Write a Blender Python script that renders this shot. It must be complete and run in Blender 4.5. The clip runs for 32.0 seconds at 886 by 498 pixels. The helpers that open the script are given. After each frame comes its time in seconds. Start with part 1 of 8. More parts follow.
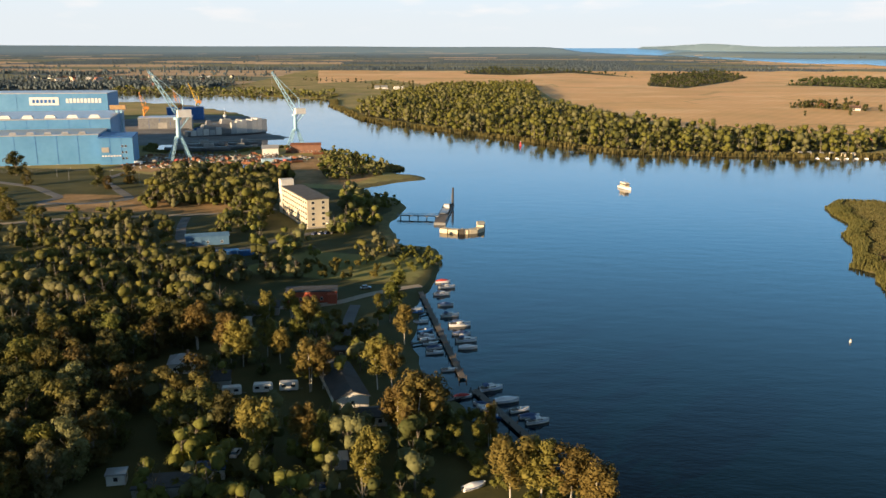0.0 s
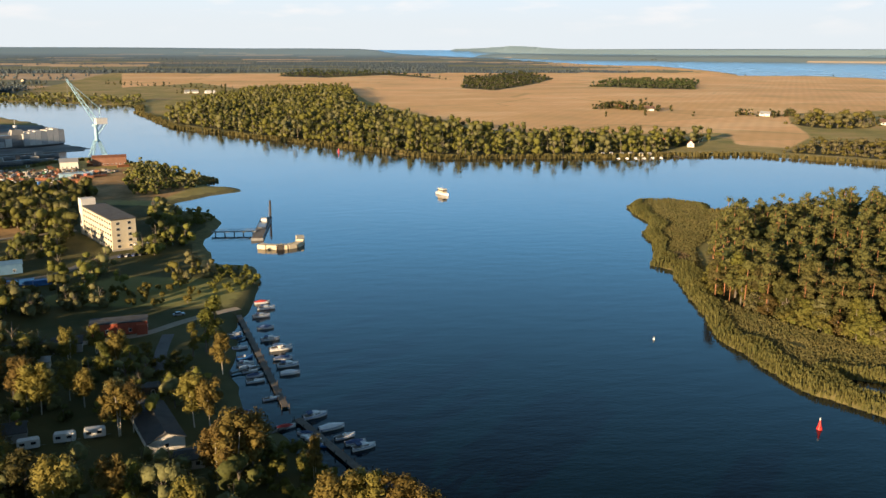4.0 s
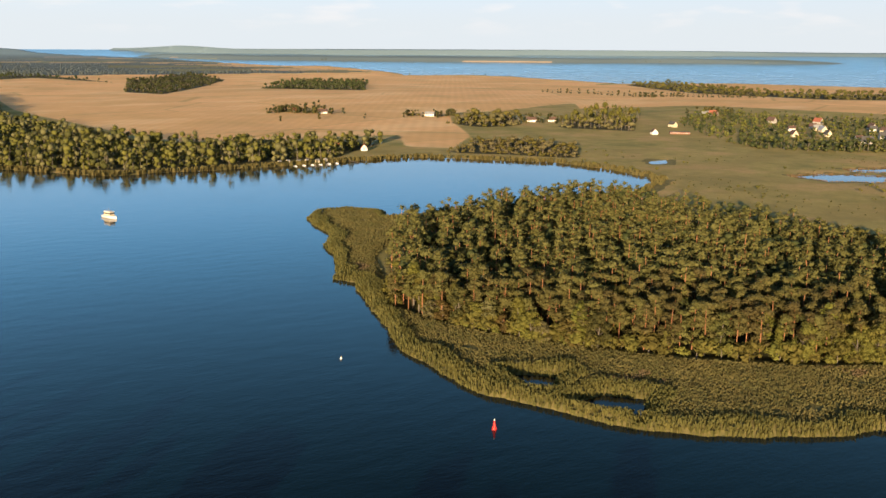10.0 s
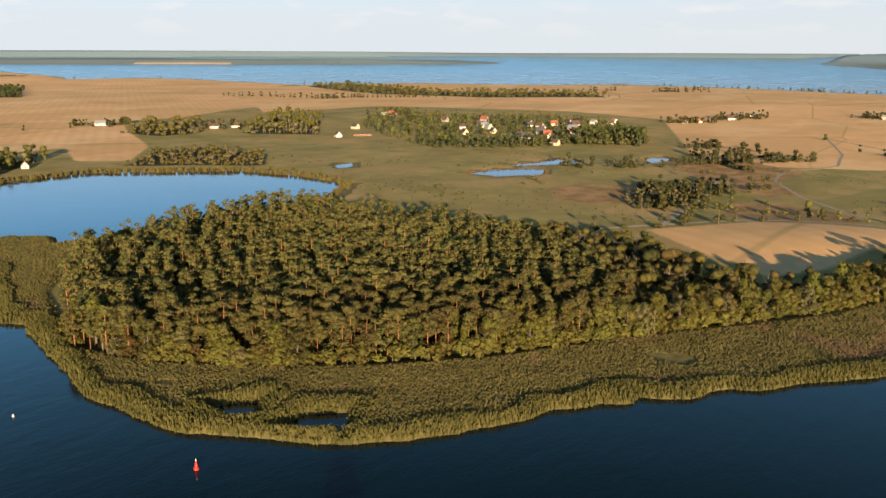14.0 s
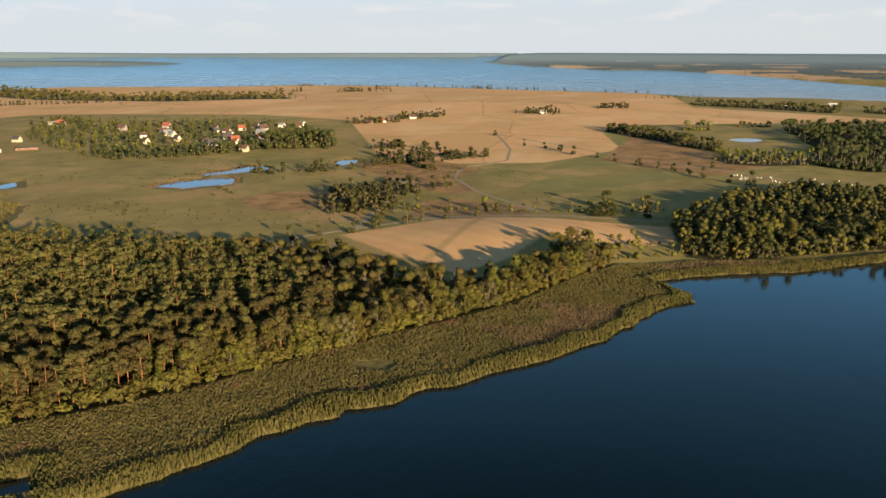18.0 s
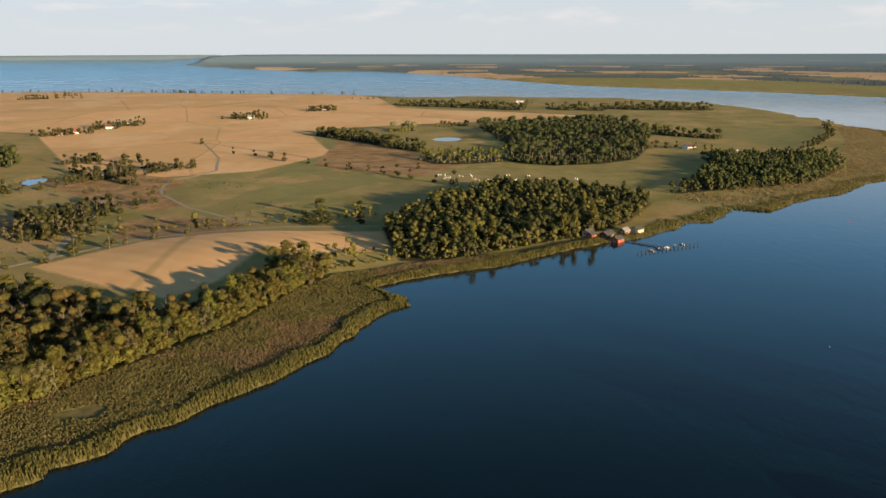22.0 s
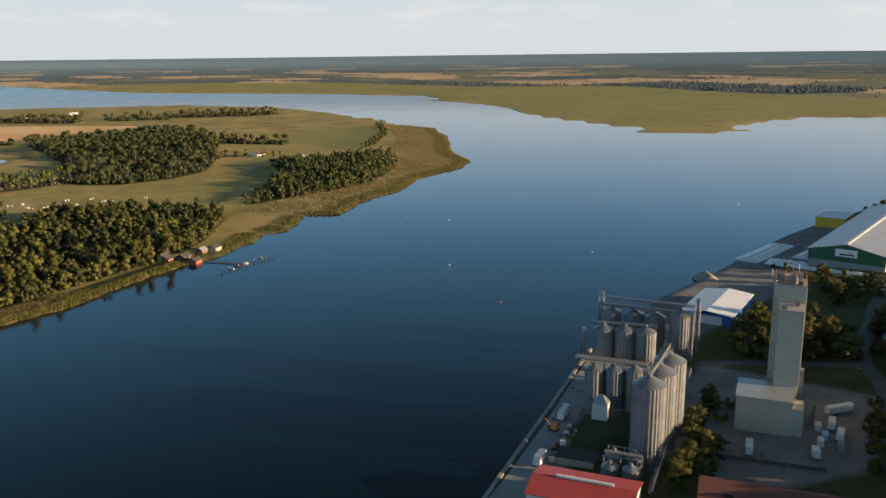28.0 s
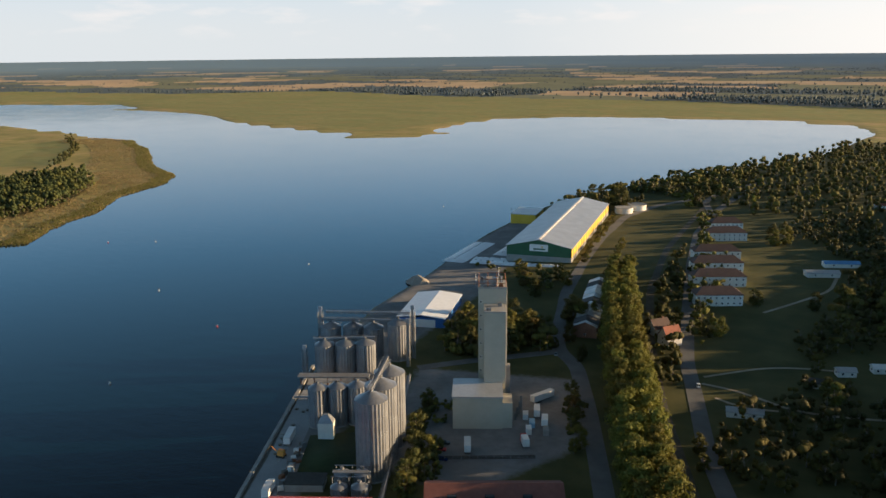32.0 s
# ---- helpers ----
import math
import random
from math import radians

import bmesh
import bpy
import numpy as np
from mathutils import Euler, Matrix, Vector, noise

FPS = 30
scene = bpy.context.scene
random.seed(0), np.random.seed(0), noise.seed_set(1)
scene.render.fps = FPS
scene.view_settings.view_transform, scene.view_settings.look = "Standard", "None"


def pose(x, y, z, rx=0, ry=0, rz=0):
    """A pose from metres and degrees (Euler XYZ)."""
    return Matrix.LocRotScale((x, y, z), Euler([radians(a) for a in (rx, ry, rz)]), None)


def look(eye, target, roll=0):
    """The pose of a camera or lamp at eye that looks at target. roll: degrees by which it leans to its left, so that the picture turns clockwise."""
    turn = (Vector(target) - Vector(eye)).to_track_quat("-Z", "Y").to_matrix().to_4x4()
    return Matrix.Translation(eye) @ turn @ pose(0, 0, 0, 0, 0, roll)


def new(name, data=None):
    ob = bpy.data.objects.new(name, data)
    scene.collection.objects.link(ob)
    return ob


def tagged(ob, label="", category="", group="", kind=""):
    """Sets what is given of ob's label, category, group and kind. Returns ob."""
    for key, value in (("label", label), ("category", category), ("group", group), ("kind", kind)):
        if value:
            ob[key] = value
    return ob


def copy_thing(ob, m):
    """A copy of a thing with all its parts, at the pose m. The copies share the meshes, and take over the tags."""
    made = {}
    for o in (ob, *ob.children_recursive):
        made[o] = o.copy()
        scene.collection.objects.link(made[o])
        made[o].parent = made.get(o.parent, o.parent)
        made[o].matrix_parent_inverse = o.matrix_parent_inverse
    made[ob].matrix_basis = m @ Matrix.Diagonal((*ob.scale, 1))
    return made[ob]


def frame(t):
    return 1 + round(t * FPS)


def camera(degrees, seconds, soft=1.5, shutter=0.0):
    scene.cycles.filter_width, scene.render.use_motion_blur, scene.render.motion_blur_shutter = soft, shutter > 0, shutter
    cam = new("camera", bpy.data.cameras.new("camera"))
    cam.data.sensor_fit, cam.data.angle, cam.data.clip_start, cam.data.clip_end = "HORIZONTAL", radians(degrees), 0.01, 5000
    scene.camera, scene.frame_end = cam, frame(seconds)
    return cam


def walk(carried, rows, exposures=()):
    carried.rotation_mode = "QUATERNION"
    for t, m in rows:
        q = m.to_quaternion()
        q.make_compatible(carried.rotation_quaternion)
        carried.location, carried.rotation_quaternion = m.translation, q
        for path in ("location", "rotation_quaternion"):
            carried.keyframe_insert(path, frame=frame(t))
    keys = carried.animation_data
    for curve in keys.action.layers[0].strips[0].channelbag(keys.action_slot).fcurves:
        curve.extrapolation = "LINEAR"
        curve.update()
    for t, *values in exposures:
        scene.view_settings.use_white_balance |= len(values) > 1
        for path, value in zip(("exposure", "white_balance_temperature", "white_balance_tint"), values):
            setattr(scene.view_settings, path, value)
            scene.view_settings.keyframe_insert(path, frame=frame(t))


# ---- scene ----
cam = camera(55.69, 32.0)
# seconds, eye x y z, bearing clockwise from +y, pitch, lean
PATH = [
    (0.0, 0.00, 0.00, 95.00, 0.508, -13.547, 0.209),
    (0.5, 0.28, 0.66, 95.57, 2.158, -13.542, 0.274),
    (1.0, 0.56, 1.29, 96.15, 3.822, -13.527, 0.304),
    (1.5, 0.85, 1.88, 96.75, 5.421, -13.486, 0.317),
    (2.0, 1.15, 2.44, 97.37, 7.005, -13.472, 0.321),
    (2.5, 1.46, 2.96, 98.00, 8.482, -13.446, 0.334),
    (3.0, 1.78, 3.46, 98.64, 9.986, -13.457, 0.293),
    (3.5, 2.10, 3.92, 99.30, 11.306, -13.446, 0.337),
    (5.5, 3.46, 5.46, 102.08, 17.856, -13.432, 0.395),
    (6.0, 3.81, 5.77, 102.81, 19.558, -13.431, 0.405),
    (6.5, 4.17, 6.05, 103.54, 21.294, -13.425, 0.419),
    (7.0, 4.53, 6.30, 104.29, 22.911, -13.417, 0.439),
    (7.5, 4.90, 6.53, 105.05, 24.634, -13.422, 0.499),
    (8.0, 5.26, 6.72, 105.81, 26.396, -13.426, 0.533),
    (8.5, 5.64, 6.89, 106.59, 28.246, -13.422, 0.532),
    (9.0, 6.01, 7.03, 107.38, 30.170, -13.423, 0.511),
    (9.5, 6.39, 7.15, 108.17, 32.082, -13.394, 0.575),
    (10.0, 6.77, 7.24, 108.97, 34.435, -13.383, 0.553),
    (10.5, 7.14, 7.31, 109.78, 37.298, -13.346, 0.618),
    (11.0, 7.53, 7.35, 110.60, 40.457, -13.328, 0.610),
    (11.5, 7.91, 7.36, 111.42, 42.955, -13.297, 0.612),
    (12.0, 8.29, 7.36, 112.25, 45.511, -13.290, 0.557),
    (12.5, 8.67, 7.32, 113.09, 48.164, -13.272, 0.528),
    (13.0, 9.05, 7.27, 113.93, 50.303, -13.258, 0.523),
    (13.5, 9.43, 7.19, 114.77, 52.888, -13.243, 0.517),
    (14.0, 9.80, 7.09, 115.62, 55.468, -13.229, 0.457),
    (14.5, 10.18, 6.97, 116.47, 58.160, -13.216, 0.365),
    (16.5, 11.65, 6.29, 119.90, 68.580, -13.194, 0.398),
    (17.0, 12.01, 6.07, 120.76, 71.068, -13.177, 0.360),
    (17.5, 12.37, 5.83, 121.63, 73.679, -13.171, 0.366),
    (18.0, 12.72, 5.57, 122.49, 76.235, -13.185, 0.284),
    (18.5, 13.06, 5.29, 123.35, 78.700, -13.174, 0.293),
    (19.0, 13.40, 5.00, 124.21, 81.276, -13.173, 0.264),
    (19.5, 13.73, 4.69, 125.07, 83.591, -13.176, 0.251),
    (20.0, 14.06, 4.37, 125.93, 85.951, -13.157, 0.204),
    (20.5, 14.38, 4.03, 126.78, 88.340, -13.148, 0.143),
    (21.0, 14.69, 3.67, 127.63, 90.813, -13.141, 0.088),
    (21.5, 15.00, 3.30, 128.48, 93.298, -13.122, 0.058),
    (22.0, 15.29, 2.91, 129.33, 95.614, -13.120, 0.022),
    (22.5, 15.58, 2.51, 130.17, 97.875, -13.096, -0.026),
    (23.0, 15.86, 2.09, 131.00, 100.131, -13.088, -0.116),
    (23.5, 16.13, 1.67, 131.83, 102.431, -13.075, -0.156),
    (24.0, 16.39, 1.23, 132.65, 104.732, -13.075, -0.191),
    (24.5, 16.64, 0.78, 133.47, 107.042, -13.074, -0.219),
    (25.0, 16.88, 0.31, 134.28, 109.392, -13.086, -0.319),
    (25.5, 17.11, -0.16, 135.08, 111.788, -13.079, -0.335),
    (27.5, 17.91, -2.16, 138.21, 121.636, -13.110, -0.461),
    (28.0, 18.07, -2.69, 138.97, 124.111, -13.100, -0.524),
    (28.5, 18.23, -3.22, 139.72, 126.584, -13.099, -0.570),
    (29.0, 18.37, -3.76, 140.46, 129.079, -13.073, -0.562),
    (29.5, 18.49, -4.30, 141.18, 131.592, -13.048, -0.579),
    (30.0, 18.60, -4.86, 141.90, 134.153, -13.051, -0.584),
    (30.5, 18.70, -5.42, 142.60, 136.690, -13.042, -0.592),
    (31.0, 18.78, -5.99, 143.29, 139.203, -13.049, -0.568),
    (31.5, 18.84, -6.56, 143.96, 141.664, -13.039, -0.571),
    (32.0, 18.89, -7.13, 144.62, 143.612, -13.012, -0.553),
]
walk(cam, [(t, pose(x, y, z, 90 + pitch, 0, -bearing) @ pose(0, 0, 0, 0, 0, lean)) for t, x, y, z, bearing, pitch, lean in PATH],
     exposures=[(0, 1.18), (10, 1.14), (14, 1.09), (19, 0.96), (24, 0.94), (30, 0.98), (32, 1.08)])

# ---- daylight: a low evening sun and a pale sky ----
SUN_BEARING, SUN_HEIGHT = 229.0, 9.2
world = bpy.data.worlds.new("evening_sky")
scene.world = world
world.use_nodes = True
wn, wl = world.node_tree.nodes, world.node_tree.links
wn.clear()
sky = wn.new("ShaderNodeTexSky")
sky.sky_type = "NISHITA"
sky.sun_disc = False
sky.sun_elevation = radians(SUN_HEIGHT)
sky.sun_rotation = radians(SUN_BEARING)
sky.altitude = 50
sky.air_density, sky.dust_density, sky.ozone_density = 1.0, 0.4, 3.0
coord = wn.new("ShaderNodeTexCoord")
split = wn.new("ShaderNodeSeparateXYZ")
wl.new(coord.outputs["Generated"], split.inputs[0])
# thin high veil of cloud and small heaps low over the horizon
stretch = wn.new("ShaderNodeMapping")
stretch.inputs["Scale"].default_value = (14, 14, 60)
wl.new(coord.outputs["Generated"], stretch.inputs[0])
puff = wn.new("ShaderNodeTexNoise")
puff.inputs["Scale"].default_value, puff.inputs["Detail"].default_value = 1.0, 6
wl.new(stretch.outputs[0], puff.inputs["Vector"])
puff_edge = wn.new("ShaderNodeMapRange")
puff_edge.inputs["From Min"].default_value, puff_edge.inputs["From Max"].default_value = 0.53, 0.72
wl.new(puff.outputs["Fac"], puff_edge.inputs["Value"])
band = wn.new("ShaderNodeMapRange")
band.inputs["From Min"].default_value, band.inputs["From Max"].default_value = 0.012, 0.04
wl.new(split.outputs["Z"], band.inputs["Value"])
puffs = wn.new("ShaderNodeMath")
puffs.operation = "MULTIPLY"
wl.new(puff_edge.outputs[0], puffs.inputs[0])
ceiling_of_puffs = wn.new("ShaderNodeMapRange")
ceiling_of_puffs.inputs["From Min"].default_value, ceiling_of_puffs.inputs["From Max"].default_value = 0.10, 0.06
wl.new(split.outputs["Z"], ceiling_of_puffs.inputs["Value"])
low_band = wn.new("ShaderNodeMath")
low_band.operation = "MULTIPLY"
wl.new(band.outputs[0], low_band.inputs[0])
wl.new(ceiling_of_puffs.outputs[0], low_band.inputs[1])
wl.new(low_band.outputs[0], puffs.inputs[1])
soft_puffs = wn.new("ShaderNodeMath")
soft_puffs.operation = "MULTIPLY"
soft_puffs.inputs[1].default_value = 0.4
wl.new(puffs.outputs[0], soft_puffs.inputs[0])
veil = wn.new("ShaderNodeMix")
veil.data_type = "RGBA"
low_sky = wn.new("ShaderNodeMapRange")
low_sky.interpolation_type = "SMOOTHSTEP"
low_sky.inputs["From Min"].default_value, low_sky.inputs["From Max"].default_value = 0.02, 0.23
low_sky.inputs["To Min"].default_value, low_sky.inputs["To Max"].default_value = 0.95, 0.06
wl.new(split.outputs["Z"], low_sky.inputs["Value"])
wl.new(low_sky.outputs[0], veil.inputs["Factor"])
# the haze is thicker along the sun's line, on its own side and opposite
toward = wn.new("ShaderNodeVectorMath")
toward.operation = "DOT_PRODUCT"
toward.inputs[1].default_value = (math.sin(radians(SUN_BEARING)), math.cos(radians(SUN_BEARING)), 0)
wl.new(coord.outputs["Generated"], toward.inputs[0])
twice = wn.new("ShaderNodeMath")
twice.operation = "MULTIPLY"
wl.new(toward.outputs["Value"], twice.inputs[0])
wl.new(toward.outputs["Value"], twice.inputs[1])
share_high = wn.new("ShaderNodeMath")
share_high.operation = "MULTIPLY_ADD"
share_high.inputs[1].default_value, share_high.inputs[2].default_value = 0.15, 0.78
wl.new(twice.outputs[0], share_high.inputs[0])
high_veil = wn.new("ShaderNodeMix")
high_veil.data_type = "RGBA"
high_veil.inputs["B"].default_value = (0.50, 1.66, 2.95, 1)
wl.new(share_high.outputs[0], high_veil.inputs["Factor"])
wl.new(sky.outputs[0], high_veil.inputs["A"])
# the zenith is deeper than the lower sky
deep = wn.new("ShaderNodeMapRange")
deep.inputs["From Min"].default_value, deep.inputs["From Max"].default_value = 0.16, 0.50
deep.inputs["To Min"].default_value, deep.inputs["To Max"].default_value = 1.2, 0.11
wl.new(split.outputs["Z"], deep.inputs["Value"])
zenith = wn.new("ShaderNodeVectorMath")
zenith.operation = "SCALE"
wl.new(high_veil.outputs["Result"], zenith.inputs[0])
# upper sky brightened northwards, out of view, to lighten the water's reflections
northern = wn.new("ShaderNodeMapRange")
northern.interpolation_type = "SMOOTHSTEP"
northern.inputs["From Min"].default_value, northern.inputs["From Max"].default_value = -0.35, 1.2
northern.inputs["To Min"].default_value, northern.inputs["To Max"].default_value = 0.86, 1.55
wl.new(split.outputs["Y"], northern.inputs["Value"])
lift = wn.new("ShaderNodeMath")
lift.operation = "MULTIPLY"
wl.new(deep.outputs[0], lift.inputs[0])
wl.new(northern.outputs[0], lift.inputs[1])
wl.new(lift.outputs[0], zenith.inputs["Scale"])
wl.new(zenith.outputs[0], veil.inputs["A"])
# warm light low on the sun's side
sunward = wn.new("ShaderNodeMapRange")
sunward.inputs["From Min"].default_value, sunward.inputs["From Max"].default_value = 0.15, 1.0
wl.new(toward.outputs["Value"], sunward.inputs["Value"])
low_tint = wn.new("ShaderNodeMix")
low_tint.data_type = "RGBA"
low_tint.inputs["A"].default_value = (2.44, 2.52, 2.56, 1)
low_tint.inputs["B"].default_value = (4.3, 3.85, 3.4, 1)
wl.new(sunward.outputs[0], low_tint.inputs["Factor"])
wl.new(low_tint.outputs["Result"], veil.inputs["B"])
heap = wn.new("ShaderNodeMix")
heap.data_type = "RGBA"
heap.inputs["B"].default_value = (3.3, 3.0, 2.85, 1)
wl.new(soft_puffs.outputs[0], heap.inputs["Factor"])
wl.new(veil.outputs["Result"], heap.inputs["A"])
back = wn.new("ShaderNodeBackground")
back.inputs["Strength"].default_value = 0.15
wl.new(heap.outputs["Result"], back.inputs[0])
wout = wn.new("ShaderNodeOutputWorld")
wl.new(back.outputs[0], wout.inputs[0])
sun_data = bpy.data.lights.new("sun", "SUN")
sun_data.energy, sun_data.angle, sun_data.color = 5.0, radians(0.6), (1.0, 0.72, 0.43)
sun = new("sun", sun_data)
sun_way = Vector((math.sin(radians(SUN_BEARING)), math.cos(radians(SUN_BEARING)), math.tan(radians(SUN_HEIGHT))))
sun.matrix_world = look(sun_way * 100, (0, 0, 0))

# ---- materials ----
def nodes_of(mat):
    return mat.node_tree.nodes, mat.node_tree.links


def noise_node(n, l, scale, detail=4, vec=None, rough=0.55):
    t = n.new("ShaderNodeTexNoise")
    t.inputs["Scale"].default_value, t.inputs["Detail"].default_value, t.inputs["Roughness"].default_value = scale, detail, rough
    if vec is not None:
        l.new(vec, t.inputs["Vector"])
    return t.outputs["Fac"]


def ramp_node(n, l, fac, low, high, a=(0, 0, 0, 1), b=(1, 1, 1, 1)):
    r = n.new("ShaderNodeMapRange")
    r.inputs["From Min"].default_value, r.inputs["From Max"].default_value = low, high
    l.new(fac, r.inputs["Value"])
    return r.outputs[0]


def mix_node(n, l, fac, a, b, blend="MIX"):
    m = n.new("ShaderNodeMix")
    m.data_type, m.blend_type = "RGBA", blend
    for key, v in (("Factor", fac), ("A", a), ("B", b)):
        if isinstance(v, (int, float)):
            m.inputs[key].default_value = v
        elif isinstance(v, tuple):
            m.inputs[key].default_value = (*v, 1) if len(v) == 3 else v
        else:
            l.new(v, m.inputs[key])
    return m.outputs["Result"]


def math_node(n, l, op, a, b=0.0, c=0.0):
    m = n.new("ShaderNodeMath")
    m.operation = op
    for i, v in enumerate((a, b, c)):
        if isinstance(v, (int, float)):
            m.inputs[i].default_value = v
        else:
            l.new(v, m.inputs[i])
    return m.outputs[0]


def surface(name, low, high, scale=0.5, rough=0.7, metal=0.0, bump=0.0, bump_scale=8.0, vary=0.0, fine=6.0, fine_amount=0.35):
    """A two-scale mottled surface between two colours; vary: spread of lightness from object to object."""
    mat = bpy.data.materials.new(name)
    mat.use_nodes = True
    n, l = nodes_of(mat)
    b = n["Principled BSDF"]
    co = n.new("ShaderNodeTexCoord").outputs["Object"]
    big = ramp_node(n, l, noise_node(n, l, scale, 5, co), 0.3, 0.7)
    small = ramp_node(n, l, noise_node(n, l, scale * fine, 4, co), 0.3, 0.7)
    f = math_node(n, l, "ADD", math_node(n, l, "MULTIPLY", big, 1 - fine_amount), math_node(n, l, "MULTIPLY", small, fine_amount))
    col = mix_node(n, l, f, low, high)
    if vary:
        rnd = n.new("ShaderNodeObjectInfo").outputs["Random"]
        k = math_node(n, l, "MULTIPLY_ADD", rnd, 2 * vary, 1 - vary)
        hsv = n.new("ShaderNodeHueSaturation")
        l.new(col, hsv.inputs["Color"])
        l.new(k, hsv.inputs["Value"])
        col = hsv.outputs[0]
    l.new(col, b.inputs["Base Color"])
    b.inputs["Roughness"].default_value, b.inputs["Metallic"].default_value = rough, metal
    if bump:
        bn = n.new("ShaderNodeBump")
        bn.inputs["Strength"].default_value, bn.inputs["Distance"].default_value = bump, 0.05
        l.new(noise_node(n, l, bump_scale, 4, co), bn.inputs["Height"])
        l.new(bn.outputs[0], b.inputs["Normal"])
    return mat


def foliage(name, low, high, glow=0.3, vary=0.2):
    """Leaves: colour differs leaf by leaf and tree by tree, and some light shines through."""
    mat = bpy.data.materials.new(name)
    mat.use_nodes = True
    n, l = nodes_of(mat)
    b = n["Principled BSDF"]
    geo = n.new("ShaderNodeNewGeometry")
    rnd = n.new("ShaderNodeObjectInfo").outputs["Random"]
    patch = noise_node(n, l, 0.09, 3, geo.outputs["Position"])
    tuft = noise_node(n, l, 0.8, 3, geo.outputs["Position"], 0.65)
    f = math_node(n, l, "ADD", math_node(n, l, "MULTIPLY", geo.outputs["Random Per Island"], 0.35),
                  math_node(n, l, "MULTIPLY", ramp_node(n, l, patch, 0.3, 0.7), 0.4))
    # fine noise darkens the leaf colour to suggest shaded gaps in the crown
    f = math_node(n, l, "MULTIPLY_ADD", ramp_node(n, l, tuft, 0.35, 0.65), 0.25, f)
    col = mix_node(n, l, f, low, high)
    hsv = n.new("ShaderNodeHueSaturation")
    l.new(col, hsv.inputs["Color"])
    l.new(math_node(n, l, "MULTIPLY_ADD", rnd, 2 * vary, 1 - vary), hsv.inputs["Value"])
    l.new(math_node(n, l, "MULTIPLY_ADD", rnd, 0.04, 0.48), hsv.inputs["Hue"])
    l.new(hsv.outputs[0], b.inputs["Base Color"])
    b.inputs["Roughness"].default_value = 0.75
    b.inputs["Specular IOR Level"].default_value = 0.2
    bn = n.new("ShaderNodeBump")
    bn.inputs["Strength"].default_value, bn.inputs["Distance"].default_value = 0.5, 0.3
    l.new(tuft, bn.inputs["Height"])
    l.new(bn.outputs[0], b.inputs["Normal"])
    tr = n.new("ShaderNodeBsdfTranslucent")
    l.new(hsv.outputs[0], tr.inputs[0])
    mx = n.new("ShaderNodeMixShader")
    mx.inputs[0].default_value = glow
    l.new(b.outputs[0], mx.inputs[1])
    l.new(tr.outputs[0], mx.inputs[2])
    l.new(mx.outputs[0], n["Material Output"].inputs["Surface"])
    return mat


M = {}
M["pine"] = foliage("pine_needles", (0.068, 0.068, 0.021), (0.160, 0.140, 0.048))
M["oak"] = foliage("broad_leaves", (0.078, 0.086, 0.020), (0.205, 0.182, 0.042))
M["autumn"] = foliage("turning_leaves", (0.118, 0.098, 0.024), (0.240, 0.182, 0.048))
M["rust_leaf"] = foliage("rusty_leaves", (0.088, 0.078, 0.022), (0.175, 0.135, 0.040))
M["dark_leaf"] = foliage("dark_leaves", (0.046, 0.055, 0.017), (0.128, 0.118, 0.035))
M["deep_leaf"] = foliage("deep_green_leaves", (0.028, 0.040, 0.015), (0.085, 0.090, 0.030))
M["willow"] = foliage("grey_green_leaves", (0.111, 0.111, 0.047), (0.221, 0.200, 0.089))
M["poplar"] = foliage("fresh_green_leaves", (0.081, 0.089, 0.017), (0.196, 0.183, 0.038))
M["reed"] = foliage("reed_blades", (0.105, 0.105, 0.036), (0.235, 0.195, 0.068), glow=0.5, vary=0.05)
M["sedge"] = foliage("sedge_blades", (0.125, 0.135, 0.046), (0.265, 0.230, 0.085), glow=0.4, vary=0.05)
M["reed_dry"] = foliage("dry_reed_blades", (0.19, 0.142, 0.072), (0.34, 0.250, 0.135), glow=0.5, vary=0.05)
# leaves of far trees: distance haze put into the colour as blue-grey
M["hazed_far_wood"] = foliage("hazed_far_leaves", (0.100, 0.130, 0.140), (0.130, 0.160, 0.165), vary=0.1)
M["pine_bark"] = surface("pine_bark", (0.20, 0.085, 0.035), (0.36, 0.17, 0.08), 0.7, 0.85, vary=0.2)
M["bark"] = surface("grey_bark", (0.09, 0.075, 0.055), (0.2, 0.17, 0.13), 0.9, 0.85)
M["birch_bark"] = surface("birch_bark", (0.3, 0.27, 0.22), (0.62, 0.58, 0.5), 1.2, 0.7)

# water: dark depth under a wind-rippled skin
water = bpy.data.materials.new("river_water")
water.use_nodes = True
n, l = nodes_of(water)
b = n["Principled BSDF"]
pos = n.new("ShaderNodeNewGeometry").outputs["Position"]
murk = noise_node(n, l, 0.006, 4, pos)
river_tone = mix_node(n, l, ramp_node(n, l, murk, 0.3, 0.7), (0.0003, 0.0085, 0.0175), (0.0005, 0.0110, 0.0215))
# wide lagoon beyond the isle: reflected sky and haze put into a pale colour
lagoon_sky_tone = mix_node(n, l, ramp_node(n, l, murk, 0.3, 0.7), (0.16, 0.28, 0.39), (0.21, 0.34, 0.45))
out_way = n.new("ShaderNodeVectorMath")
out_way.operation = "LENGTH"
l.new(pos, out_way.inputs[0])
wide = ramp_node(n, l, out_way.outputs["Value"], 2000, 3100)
l.new(mix_node(n, l, wide, river_tone, lagoon_sky_tone), b.inputs["Base Color"])
b.inputs["IOR"].default_value = 1.333
smooth = math_node(n, l, "MULTIPLY_ADD", ramp_node(n, l, noise_node(n, l, 0.012, 5, pos), 0.4, 0.65), 0.06, 0.035)
